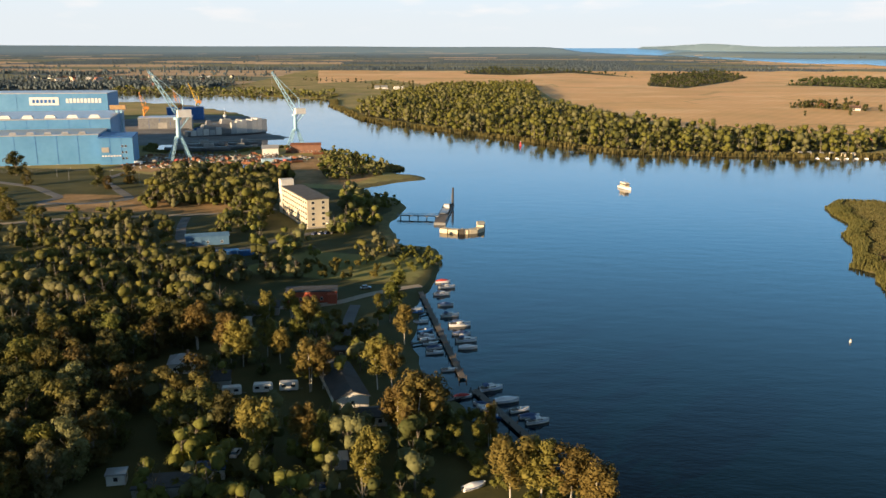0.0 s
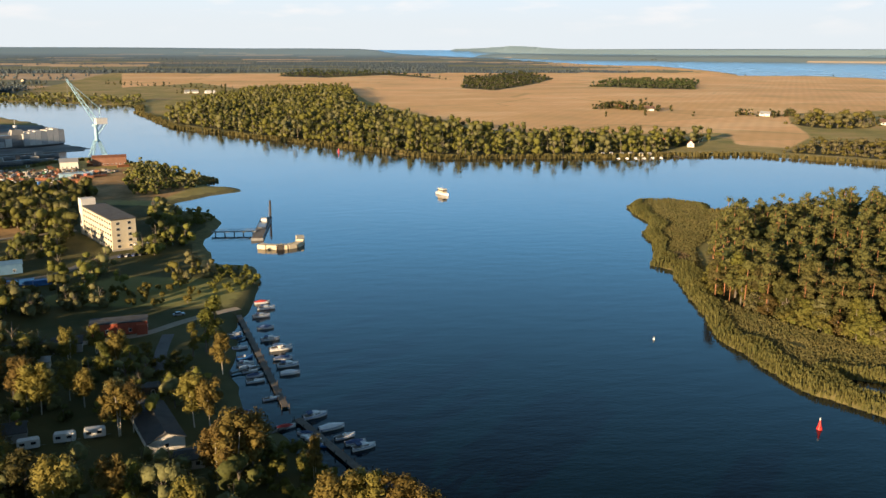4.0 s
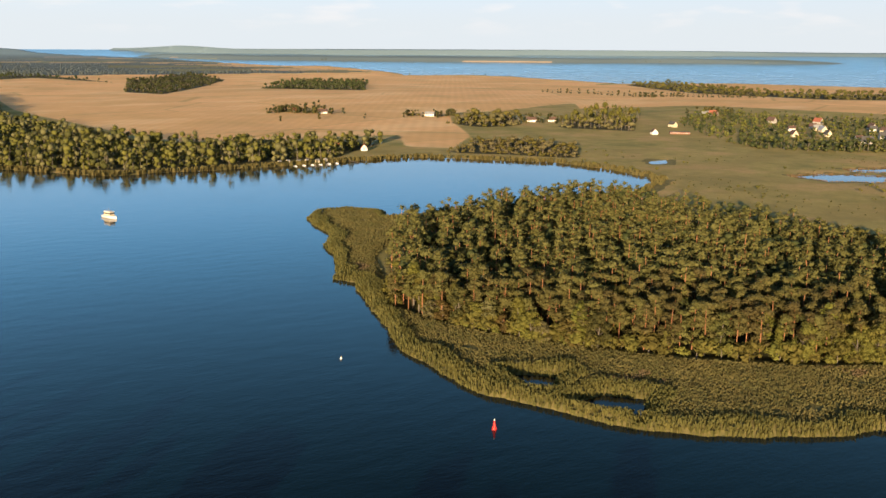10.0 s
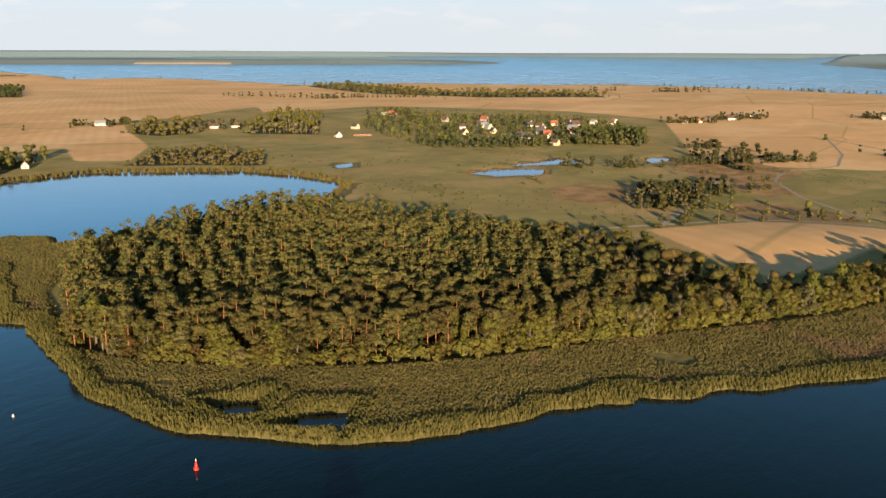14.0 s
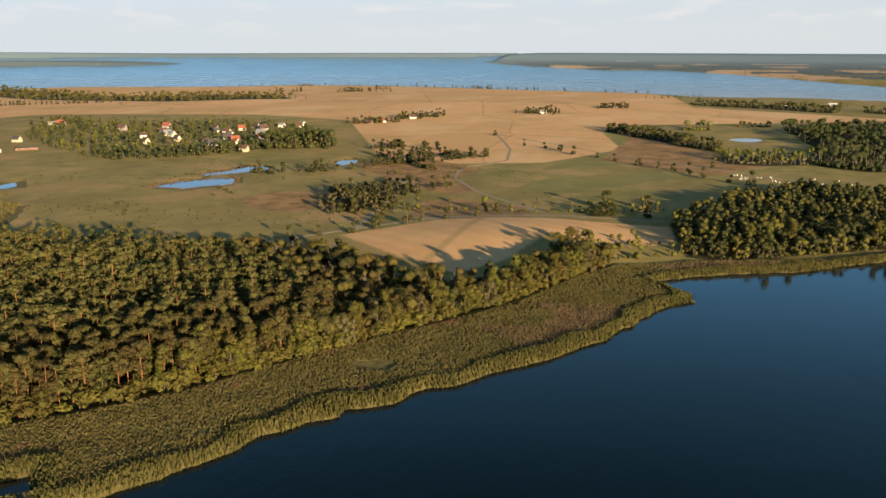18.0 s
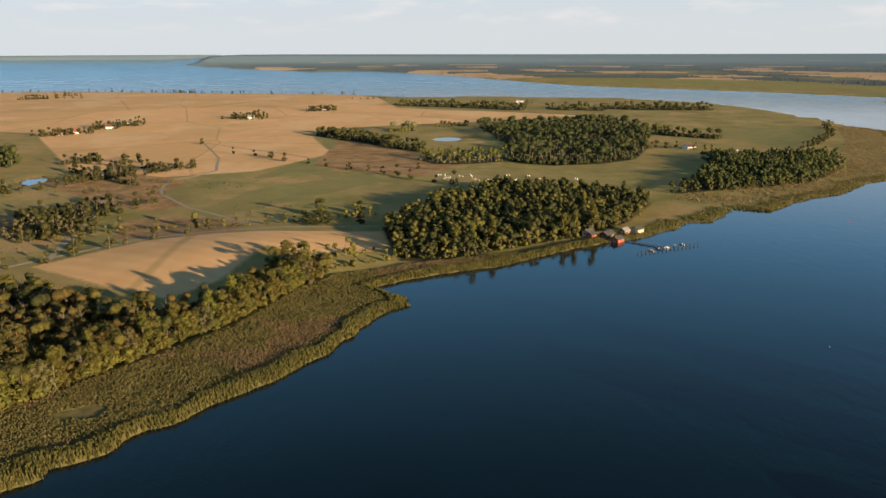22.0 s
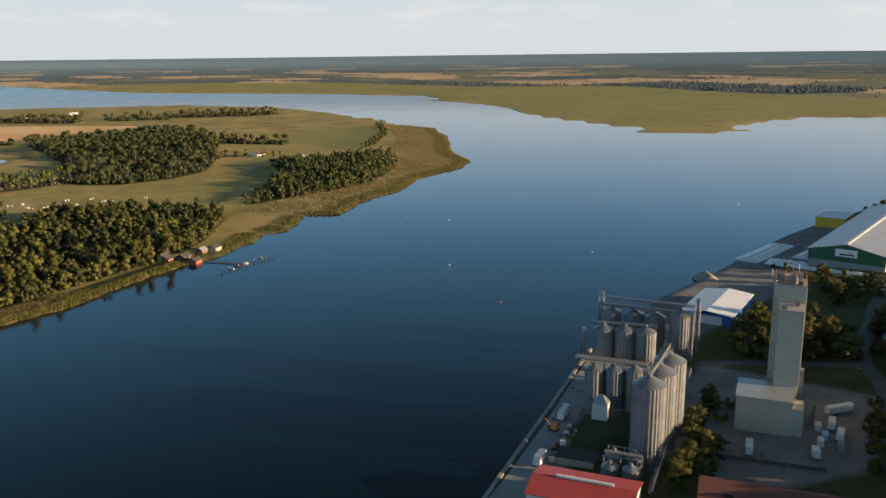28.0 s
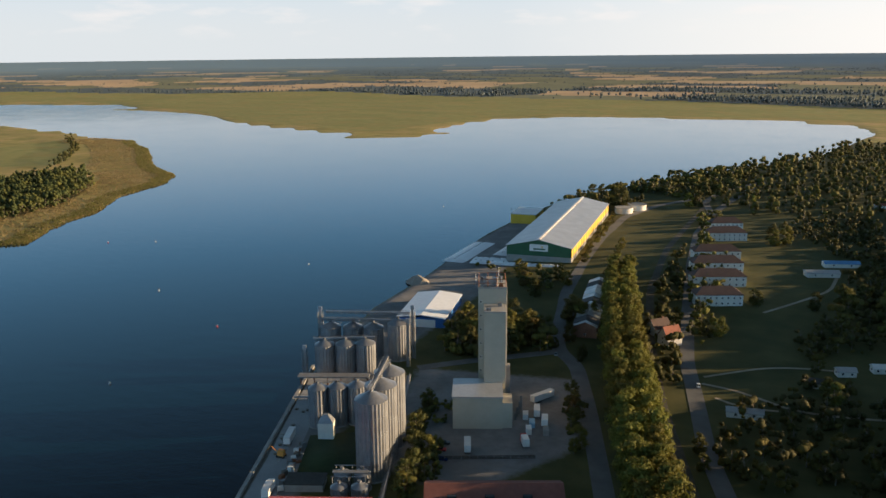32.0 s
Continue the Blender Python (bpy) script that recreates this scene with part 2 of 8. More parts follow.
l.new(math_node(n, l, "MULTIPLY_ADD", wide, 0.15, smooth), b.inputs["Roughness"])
turned = n.new("ShaderNodeMapping")
turned.inputs["Rotation"].default_value = (0, 0, radians(25))
turned.inputs["Scale"].default_value = (1, 2.2, 1)
l.new(pos, turned.inputs[0])
ripple = noise_node(n, l, 0.45, 3, turned.outputs[0])
swell = noise_node(n, l, 0.07, 3, turned.outputs[0])
high = math_node(n, l, "ADD", math_node(n, l, "MULTIPLY", ripple, 0.35), swell)
bn = n.new("ShaderNodeBump")
bn.inputs["Strength"].default_value, bn.inputs["Distance"].default_value = 0.125, 0.6
l.new(high, bn.inputs["Height"])
level = n.new("ShaderNodeCombineXYZ")
level.inputs[2].default_value = 1.0
even = n.new("ShaderNodeMix")
even.data_type = "VECTOR"
l.new(wide, even.inputs["Factor"])
l.new(level.outputs[0], even.inputs["A"])
l.new(n.new("ShaderNodeNewGeometry").outputs["Normal"], even.inputs["B"])
l.new(even.outputs["Result"], bn.inputs["Normal"])
l.new(bn.outputs[0], b.inputs["Normal"])
M["water"] = water
# land: one sheet whose cover changes by plan
land = bpy.data.materials.new("land_cover")
land.use_nodes = True
n, l = nodes_of(land)
b = n["Principled BSDF"]
pos = n.new("ShaderNodeNewGeometry").outputs["Position"]


def cover(name):
    a = n.new("ShaderNodeAttribute")
    a.attribute_name = name
    return a.outputs["Fac"]


fine = noise_node(n, l, 0.35, 5, pos)
mid = noise_node(n, l, 0.045, 5, pos)
broad = noise_node(n, l, 0.006, 5, pos)
meadow = mix_node(n, l, ramp_node(n, l, mid, 0.35, 0.65), (0.29, 0.265, 0.090), (0.45, 0.37, 0.135))
patchy = noise_node(n, l, 0.014, 6, pos, 0.62)
meadow = mix_node(n, l, math_node(n, l, "MULTIPLY", ramp_node(n, l, patchy, 0.52, 0.62), 0.85), meadow, (0.56, 0.38, 0.18))
meadow = mix_node(n, l, math_node(n, l, "MULTIPLY", ramp_node(n, l, patchy, 0.47, 0.38), 0.6), meadow, (0.17, 0.175, 0.055))
meadow = mix_node(n, l, math_node(n, l, "MULTIPLY", ramp_node(n, l, fine, 0.4, 0.7), 0.3), meadow, (0.15, 0.135, 0.045))
# drill rows of the stubble
rows = n.new("ShaderNodeTexWave")
rows.inputs["Scale"].default_value, rows.inputs["Distortion"].default_value, rows.inputs["Detail"].default_value = 0.02, 1.5, 2
turn = n.new("ShaderNodeMapping")
turn.inputs["Rotation"].default_value = (0, 0, radians(35))
l.new(pos, turn.inputs[0])
l.new(turn.outputs[0], rows.inputs["Vector"])
straw = mix_node(n, l, ramp_node(n, l, mid, 0.3, 0.7), (0.82, 0.49, 0.235), (0.92, 0.59, 0.295))
plots = n.new("ShaderNodeTexVoronoi")
plots.inputs["Scale"].default_value, plots.inputs["Randomness"].default_value = 0.0022, 0.8
plot_way = n.new("ShaderNodeMapping")
plot_way.inputs["Scale"].default_value = (1, 1.9, 0)
plot_way.inputs["Rotation"].default_value = (0, 0, radians(-20))
l.new(pos, plot_way.inputs[0])
l.new(plot_way.outputs[0], plots.inputs["Vector"])
plot_tone = n.new("ShaderNodeSeparateColor")
l.new(plots.outputs["Color"], plot_tone.inputs[0])
straw = mix_node(n, l, math_node(n, l, "MULTIPLY", plot_tone.outputs[0], 0.4), straw, (0.52, 0.33, 0.125))
straw = mix_node(n, l, math_node(n, l, "MULTIPLY", plot_tone.outputs[1], 0.3), straw, (0.80, 0.50, 0.24))
margins = n.new("ShaderNodeTexVoronoi")
margins.feature = "DISTANCE_TO_EDGE"
margins.inputs["Scale"].default_value, margins.inputs["Randomness"].default_value = 0.0022, 0.8
l.new(plot_way.outputs[0], margins.inputs["Vector"])
straw = mix_node(n, l, math_node(n, l, "MULTIPLY", ramp_node(n, l, margins.outputs["Distance"], 0.010, 0.003), 0.4), straw, (0.30, 0.24, 0.085))
# pale swathes left by the harvester
swathe = noise_node(n, l, 0.0035, 4, plot_way.outputs[0], 0.6)
straw = mix_node(n, l, math_node(n, l, "MULTIPLY", ramp_node(n, l, swathe, 0.52, 0.6), 0.45), straw, (0.94, 0.68, 0.38))
straw = mix_node(n, l, math_node(n, l, "MULTIPLY", rows.outputs["Fac"], 0.12), straw, (0.45, 0.26, 0.11))
straw = mix_node(n, l, math_node(n, l, "MULTIPLY", ramp_node(n, l, broad, 0.5, 0.7), 0.35), straw, (0.40, 0.28, 0.11))
drygrass = mix_node(n, l, ramp_node(n, l, mid, 0.35, 0.6), (0.27, 0.175, 0.075), (0.50, 0.31, 0.145))
drygrass = mix_node(n, l, math_node(n, l, "MULTIPLY", ramp_node(n, l, fine, 0.45, 0.7), 0.5), drygrass, (0.17, 0.12, 0.05))
green = mix_node(n, l, ramp_node(n, l, mid, 0.3, 0.7), (0.22, 0.235, 0.080), (0.34, 0.315, 0.12))
green = mix_node(n, l, math_node(n, l, "MULTIPLY", ramp_node(n, l, patchy, 0.5, 0.6), 0.6), green, (0.34, 0.26, 0.095))
tufts = n.new("ShaderNodeTexVoronoi")
tufts.inputs["Scale"].default_value = 0.0075
tufts.inputs["Randomness"].default_value = 0.7
l.new(plot_way.outputs[0], tufts.inputs["Vector"])
tuft_tone = n.new("ShaderNodeSeparateColor")
l.new(tufts.outputs["Color"], tuft_tone.inputs[0])
green = mix_node(n, l, math_node(n, l, "MULTIPLY", tuft_tone.outputs[0], 0.3), green, (0.34, 0.27, 0.11))
green = mix_node(n, l, math_node(n, l, "MULTIPLY", tuft_tone.outputs[1], 0.3), green, (0.15, 0.18, 0.055))
meadow = mix_node(n, l, math_node(n, l, "MULTIPLY", tuft_tone.outputs[1], 0.4), meadow, (0.20, 0.20, 0.062))
meadow = mix_node(n, l, math_node(n, l, "MULTIPLY", tuft_tone.outputs[2], 0.35), meadow, (0.42, 0.29, 0.13))
# far fields: colours dulled to stand for distance haze
pasture = mix_node(n, l, ramp_node(n, l, broad, 0.3, 0.7), (0.17, 0.18, 0.11), (0.24, 0.24, 0.15))
far_stubble = mix_node(n, l, ramp_node(n, l, broad, 0.3, 0.7), (0.46, 0.33, 0.20), (0.62, 0.45, 0.28))
paving = mix_node(n, l, ramp_node(n, l, mid, 0.3, 0.7), (0.17, 0.168, 0.166), (0.29, 0.282, 0.275))
paving = mix_node(n, l, math_node(n, l, "MULTIPLY", ramp_node(n, l, fine, 0.45, 0.7), 0.3), paving, (0.12, 0.115, 0.11))
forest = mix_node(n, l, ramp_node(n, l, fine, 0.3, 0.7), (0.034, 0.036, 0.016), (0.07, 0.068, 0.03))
mud = mix_node(n, l, ramp_node(n, l, fine, 0.3, 0.7), (0.115, 0.115, 0.046), (0.24, 0.20, 0.082))
jag = math_node(n, l, "MULTIPLY", math_node(n, l, "SUBTRACT", fine, 0.5), 0.12)
col = meadow
lawn = mix_node(n, l, ramp_node(n, l, mid, 0.3, 0.7), (0.060, 0.066, 0.025), (0.125, 0.115, 0.047))
# ground of far woods, tinted blue-grey for haze like their leaves
hazed_farwood = mix_node(n, l, ramp_node(n, l, fine, 0.3, 0.7), (0.100, 0.132, 0.145), (0.130, 0.162, 0.170))
for key, paint in (("cover_lawn", lawn), ("cover_green", green), ("cover_straw", straw), ("cover_pasture", pasture), ("cover_stubble", far_stubble), ("cover_dry", drygrass), ("cover_reed", mud), ("cover_wood", forest), ("cover_far", hazed_farwood), ("cover_paving", paving)):
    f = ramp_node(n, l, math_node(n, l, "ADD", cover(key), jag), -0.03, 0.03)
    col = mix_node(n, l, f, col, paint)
# far land beyond the lagoon: blue distance haze mixed into its base colour
col = mix_node(n, l, cover("cover_haze"), col, (0.20, 0.30, 0.38))
l.new(col, b.inputs["Base Color"])
b.inputs["Roughness"].default_value = 0.95
b.inputs["Specular IOR Level"].default_value = 0.15
bn = n.new("ShaderNodeBump")
bn.inputs["Strength"].default_value, bn.inputs["Distance"].default_value = 0.25, 0.4
l.new(math_node(n, l, "ADD", fine, noise_node(n, l, 1.6, 3, pos)), bn.inputs["Height"])
l.new(bn.outputs[0], b.inputs["Normal"])
M["land"] = land

# ---- plan of the land, in metres; x to the east of the first view, y ahead ----
SHIPYARD_BANK = [(-14000, 1450), (-1500, 1500), (-700, 1560), (-430, 1440), (-300, 1260), (-225, 1103), (-232, 1075), (-285, 1050), (-290, 960),
                 (-262, 905), (-188, 946), (-158, 906), (-160, 891), (-223, 863), (-272, 828), (-262, 775), (-218, 757), (-192, 757), (-172, 792), (-148, 812), (-115, 810), (-86, 742), (-25, 665), (-36, 647), (-11, 629), (-8, 613), (-51, 574), (-47, 547), (-26, 536), (-18, 507), (-25, 445), (-19, 405),
                 (0, 395), (4, 368), (1, 344), (-6, 304), (-7, 260), (-3, 232), (3, 219), (9, 204), (18, 188), (32, 164)]
QUAY_BANK = [(60, 110), (110, 30), (165, -70), (222, -165), (293, -274), (333, -364), (352, -440), (378, -524), (393, -579), (411, -672), (417, -750),
             (410, -815), (385, -945), (340, -1080), (300, -1230), (288, -1420), (290, -1479), (283, -1652), (325, -1787), (482, -1880), (748, -1855), (900, -1800),
             (1043, -1709), (1064, -1534), (1018, -1312), (958, -1323), (960, -1237), (985, -1150), (1116, -1129), (1096, -1185), (1157, -1187)]
SOUTH_SHORE = [(1350, -1216), (1497, -1250), (1834, -1417), (2069, -1439), (2240, -1410), (2204, -1485), (2437, -1577), (2747, -1427), (2999, -1248), (3493, -891),
               (4439, -686), (5398, -492), (6480, -81), (6391, 362), (7883, 1090), (10330, 1997), (17000, 3000), (90000, 12000), (90000, -90000), (-90000, -90000), (-90000, 1450)]
ISLE_RIVER_BANK = [(-90000, 1900), (-900, 1760), (-690, 1763), (-467, 1713), (-318, 1643), (-190, 1544), (-172, 1390), (-121, 1199), (-95, 1115), (6, 978), (80, 885),
                   (112, 835), (171, 762), (265, 750), (351, 742), (393, 743), (467, 737), (505, 705), (570, 633), (581, 576), (577, 526), (566, 498),
                   (547, 486), (500, 462), (440, 452), (385, 450), (345, 470), (320, 474), (295, 468), (282, 475), (291, 494), (277, 518), (252, 520), (239, 503),
                   (227, 445), (212, 420), (198, 381), (187, 359), (192, 350), (183, 327), (174, 295), (161, 258), (161, 231)]
ISLE_REED_BANK = [(165, 207), (173, 187), (186, 165), (199, 150), (223, 133), (244, 122), (265, 105), (271, 106), (281, 90), (297, 80), (304, 68), (322, 57), (338, 41),
                  (371, 19), (384, 16), (408, 1), (422, -4), (438, -21), (452, -18), (471, 0), (481, -6), (500, -42), (516, -80), (546, -121), (570, -156),
                  (590, -200), (619, -236), (641, -250), (640, -271), (690, -312), (678, -340), (721, -380), (766, -460), (824, -516), (866, -605), (915, -655),
                  (1005, -689), (1217, -824), (1367, -896), (1471, -886), (1670, -935), (2012, -950)]
ISLE_LAKE_SHORE = [(2203, -929), (2500, -760), (2629, -386), (2601, -126), (2770, 44), (2830, 250), (2900, 518), (3005, 786), (3010, 1115), (2990, 1300), (2859, 1391),
                   (2768, 1473), (2556, 1955), (2157, 2062), (2250, 2700), (2196, 2932), (1900, 3041), (2065, 3402), (2355, 4509), (2125, 4828), (2266, 7048),
                   (2500, 8500), (2300, 14000), (4000, 30000), (5000, 90000), (-90000, 90000)]
FAR_HEADLAND = [(2900, 8300), (3277, 7736), (4300, 6700), (5497, 5833), (6800, 5250), (8197, 4724), (8600, 4950), (8000, 6000), (6200, 8200), (4200, 11000), (3000, 11500)]
FAR_COAST = [(9000, 15500), (16000, 14500), (22000, 12000), (25000, 8500), (24000, 5200), (90000, 12500), (70000, 90000), (20000, 90000), (7000, 22000)]
PONDS = [[(691, 453), (695, 416), (730, 386), (769, 404), (745, 434), (719, 447)], [(774, 439), (780, 451), (810, 437), (851, 430), (855, 407), (823, 394), (803, 412)],
         [(903, 354), (934, 353), (942, 336), (913, 326), (883, 334)], [(661, 594), (684, 590), (659, 565), (646, 574)],
         [(179, 219), (188, 213), (193, 206), (183, 199), (177, 206)], [(180, 189), (194, 188), (204, 177), (194, 169), (186, 177)],
         [(1300, -104), (1292, -125), (1312, -158), (1328, -160), (1316, -110)], [(186, 163.5), (187.5, 163.5), (196, 176), (194.5, 177)]]
STRAW = [[(235, 1994), (217, 1588), (267, 1193), (305, 989), (460, 946), (574, 937), (510, 820), (549, 780), (647, 880), (747, 1066), (845, 1215), (945, 1190), (1147, 1285),
          (1402, 1308), (1900, 1990), (2157, 2100), (2140, 2644), (1950, 3212), (2296, 4767), (2002, 5474), (1308, 5857), (505, 5424), (-120, 4537), (-496, 3619), (-309, 2237),
          (-141, 2527), (15, 2040), (254, 2280)]] + [
         [(1896, 1990), (2246, 2029), (2460, 1911), (2750, 1450), (2850, 1380), (2970, 1300), (2990, 800), (2890, 518), (2820, 250), (2750, 44), (2580, -50), (2061, -88), (1782, -490), (1631, -209),
          (1490, 67), (1347, 78), (1128, 40), (1026, 88), (962, 121), (929, 204), (903, 269), (1024, 342), (1419, 520), (1494, 729), (1397, 1138), (1114, 1173), (1300, 1400)],
         [(536, 206), (595, 149), (618, 71), (623, -24), (559, -10), (535, 34), (559, 65), (487, 84), (457, 107), (481, 144)]]
DRY = [[(680, 190), (700, 160), (672, 98), (620, 90), (600, 137), (610, 178)], [(650, 340), (690, 330), (720, 285), (790, 240), (715, 228), (640, 250), (606, 272), (612, 310)],
       [(900, 330), (960, 260), (900, 180), (800, 190), (760, 150), (720, 170), (760, 230), (830, 280)], [(1000, 60), (1340, 30), (1150, -60), (1000, -120), (900, -60)],
       [(-150, 600), (-60, 580), (-40, 640), (-100, 740), (-250, 752), (-258, 662)], [(-240, 480), (-120, 470), (-110, 520), (-240, 540)]]
GREEN = [[(713, 142), (832, 105), (936, 1), (882, -25), (756, 70), (685, 122)], [(1436, -628), (1484, -843), (1288, -744), (1137, -625), (1185, -574), (1351, -569)],
         [(1100, -1250), (1500, -1300), (2000, -1500), (2700, -1600), (3500, -950), (4700, -900), (5000, -1600), (3900, -2800), (2600, -3600), (1200, -3000), (300, -2500), (300, -2000), (1060, -1850), (1110, -1500)],
         [(1350, 60), (1128, 0), (950, 40), (900, 120), (1010, 90), (1200, 60)], [(-10, 330), (0, 370), (-60, 385), (-90, 345)]]
WOODS = {
    "river_wood": [(-120, 1290), (-93, 1645), (15, 2020), (235, 2108), (170, 1371), (236, 1057), (289, 935), (435, 894), (500, 860), (386, 766), (223, 766), (128, 828), (29, 982), (-90, 1165)],
    "pine_wood": [(186, 300), (226, 380), (272, 430), (336, 438), (411, 448), (442, 434), (452, 380), (445, 325), (448, 288), (440, 215), (385, 160), (330, 125), (275, 166), (242, 195), (216, 230), (196, 265)]} | {
    "mixed_wood": [(455, 288), (465, 255), (473, 222), (474, 186), (458, 156), (424, 122), (428, 97), (450, 80), (473, 66), (500, 47), (509, 39), (496, 25), (471, 43), (408, 71), (375, 96), (317, 140), (385, 165), (440, 215), (448, 285)],
    "shore_wood": [(629, -12), (699, -46), (820, -126), (802, -177), (769, -222), (725, -253), (638, -201), (598, -158), (554, -85), (532, -46), (530, -20)],
    "cape_wood": [(767, -285), (781, -326), (792, -369), (807, -416), (833, -464), (910, -535), (1015, -593), (1015, -524), (1038, -485), (1029, -424), (922, -394), (845, -341)]} | {
    "spruce_wood": [(1515, -208), (1248, -211), (1008, -179), (979, -223), (989, -281), (1031, -339), (1169, -403), (1440, -490), (1560, -510), (1640, -480), (1596, -348), (1600, -272)],
    "spruce_strip": [(1365, 75), (1257, 1), (1152, -54), (1121, -84), (1190, -91), (1310, -32), (1400, 25), (1420, 75)],
    "young_wood": [(1053, -65), (1004, -83), (999, -121), (1022, -171), (1080, -184), (1090, -120), (1100, -80)],
    "pond_row": [(1424, -43), (1425, -87), (1460, -94), (1450, -51)],
    "pond_hedge": [(1495, -120), (1534, -191), (1570, -197), (1535, -127)],
    "cape_hedge": [(1350, -466), (1257, -539), (1290, -560), (1390, -500)],
    "clearing_hedge": [(1207, -311), (1138, -400), (1165, -415), (1235, -350)]} | {
    "lake_wood": [(2145, -90), (2065, -221), (1936, -371), (2060, -402), (2200, -243), (2220, -97)],
    "lagoon_grove": [(1971, -431), (1916, -553), (2020, -594), (2060, -458)],
    "lagoon_copse": [(1994, -576), (1940, -644), (1909, -814), (2030, -850), (2100, -725), (2070, -613)],
    "bay_wood": [(521, 748), (569, 700), (610, 638), (680, 720), (680, 800), (620, 830)],
    "village_wood": [(820, 912), (879, 818), (1060, 980), (1039, 1060)],
    "farm_wood": [(721, 1035), (729, 967), (795, 962), (870, 1060), (847, 1160)],
    "field_wood": [(530, 2110), (574, 1956), (788, 2340), (1014, 2769), (1100, 3400), (706, 2813)]} | {
    "long_wood": [(874, 2142), (1081, 1941), (1400, 2500), (1213, 2640)],
    "north_hedge": [(95, 3007), (249, 2878), (491, 3134), (651, 2668), (541, 3386), (221, 3840)],
    "coast_hedge": [(2050, 1960), (1836, 1497), (1831, 1129), (2000, 880), (2200, 1025), (2045, 1454), (2350, 2050)],
}


def polygon_distance(points, poly):
    """Metres from each point to the outline, positive inside."""
    poly = np.asarray(poly, float)
    best = np.full(len(points), 1e18)
    inside = np.zeros(len(points), bool)
    x, y = points[:, 0], points[:, 1]
    for (ax, ay), (bx, by) in zip(poly, np.roll(poly, -1, axis=0)):
        dx, dy = bx - ax, by - ay
        k = np.clip(((x - ax) * dx + (y - ay) * dy) / (dx * dx + dy * dy + 1e-9), 0, 1)
        best = np.minimum(best, (x - ax - k * dx) ** 2 + (y - ay - k * dy) ** 2)
        if ay != by:
            inside ^= ((ay > y) != (by > y)) & (x < ax + (y - ay) / (by - ay) * dx)
    return np.where(inside, 1, -1) * np.sqrt(best)


def near_distance(points, poly, reach):
    """polygon_distance, worked out only near the outline's box."""
    poly = np.asarray(poly, float)
    lo, hi = poly.min(0) - reach, poly.max(0) + reach
    out = np.full(len(points), -float(reach))
    at = np.nonzero(((points >= lo) & (points <= hi)).all(1))[0]
    if len(at):
        out[at] = np.maximum(polygon_distance(points[at], poly), -reach)
    return out


def line_distance(points, line, reach):
    """Metres to an open line, no further than reach."""
    line = np.asarray(line, float)
    lo, hi = line.min(0) - reach, line.max(0) + reach
    out = np.full(len(points), float(reach))
    at = np.nonzero(((points >= lo) & (points <= hi)).all(1))[0]
    x, y = points[at, 0], points[at, 1]
    best = np.full(len(at), float(reach) ** 2)
    for (ax, ay), (bx, by) in zip(line[:-1], line[1:]):
        dx, dy = bx - ax, by - ay
        k = np.clip(((x - ax) * dx + (y - ay) * dy) / (dx * dx + dy * dy + 1e-9), 0, 1)
        best = np.minimum(best, (x - ax - k * dx) ** 2 + (y - ay - k * dy) ** 2)
    out[at] = np.sqrt(best)
    return out


def waves(points, length, seed, octaves=3):
    """Smooth value noise from -1 to 1."""
    total, size = np.zeros(len(points)), 1.0
    for o in range(octaves):
        p = points / (length / 2 ** o) + 1000.7
        i = np.floor(p).astype(np.int64)
        f = p - i
        f = f * f * (3 - 2 * f)

        def corner(dx, dy):
            h = (i[:, 0] + dx) * 374761393 + (i[:, 1] + dy) * 668265263 + (seed + o) * 974634777
            h = (h ^ (h >> 13)) * 1274126177
            return ((h ^ (h >> 16)) & 65535) / 32767.5 - 1
        a = corner(0, 0) * (1 - f[:, 0]) + corner(1, 0) * f[:, 0]
        c = corner(0, 1) * (1 - f[:, 0]) + corner(1, 1) * f[:, 0]
        total += size * (a * (1 - f[:, 1]) + c * f[:, 1])
        size *= 0.5
    return total


MAINLAND = SHIPYARD_BANK + QUAY_BANK + SOUTH_SHORE
ISLAND = ISLE_RIVER_BANK + ISLE_REED_BANK + ISLE_LAKE_SHORE


def shore_distance(points):
    """Metres inland; negative over water."""
    r = np.hypot(points[:, 0], points[:, 1])
    main = polygon_distance(points, MAINLAND)
    rest = polygon_distance(points, ISLAND)
    for poly in (FAR_HEADLAND, FAR_COAST):
        rest = np.maximum(rest, polygon_distance(points, poly))
    ragged = 2.2 * waves(points, 16, 3, 2) * np.clip(r / 120, 0, 1) + 0.004 * np.maximum(r - 800, 0) * waves(points, 90, 5)
    quay = near_distance(points, [(90, 30), (222, -165), (293, -274), (333, -364), (378, -524), (411, -672), (360, -700), (150, -200), (60, 40)], 40) > -30
    d = np.maximum(main + np.where(quay, 0, ragged), rest + ragged)
    for pond in PONDS:
        d = np.minimum(d, -near_distance(points, pond, 400) + 0.6 * waves(points, 8, 9, 1))
    return d


def rises(points):
    """Low hills of the land, in metres."""
    h = 0 * points[:, 0]
    # the last rise lies out of view, added to lift trees that shade the gardens
    for x, y, wide, high in ((560, 90, 75, 7), (900, 1700, 500, 6), (1900, 700, 600, 8), (200, -560, 120, 4), (60, -1000, 300, 14), (-300, 250, 200, 3), (-110, -600, 170, 9)):
        h += high * np.exp(-((points[:, 0] - x) ** 2 + (points[:, 1] - y) ** 2) / wide ** 2)
    return h


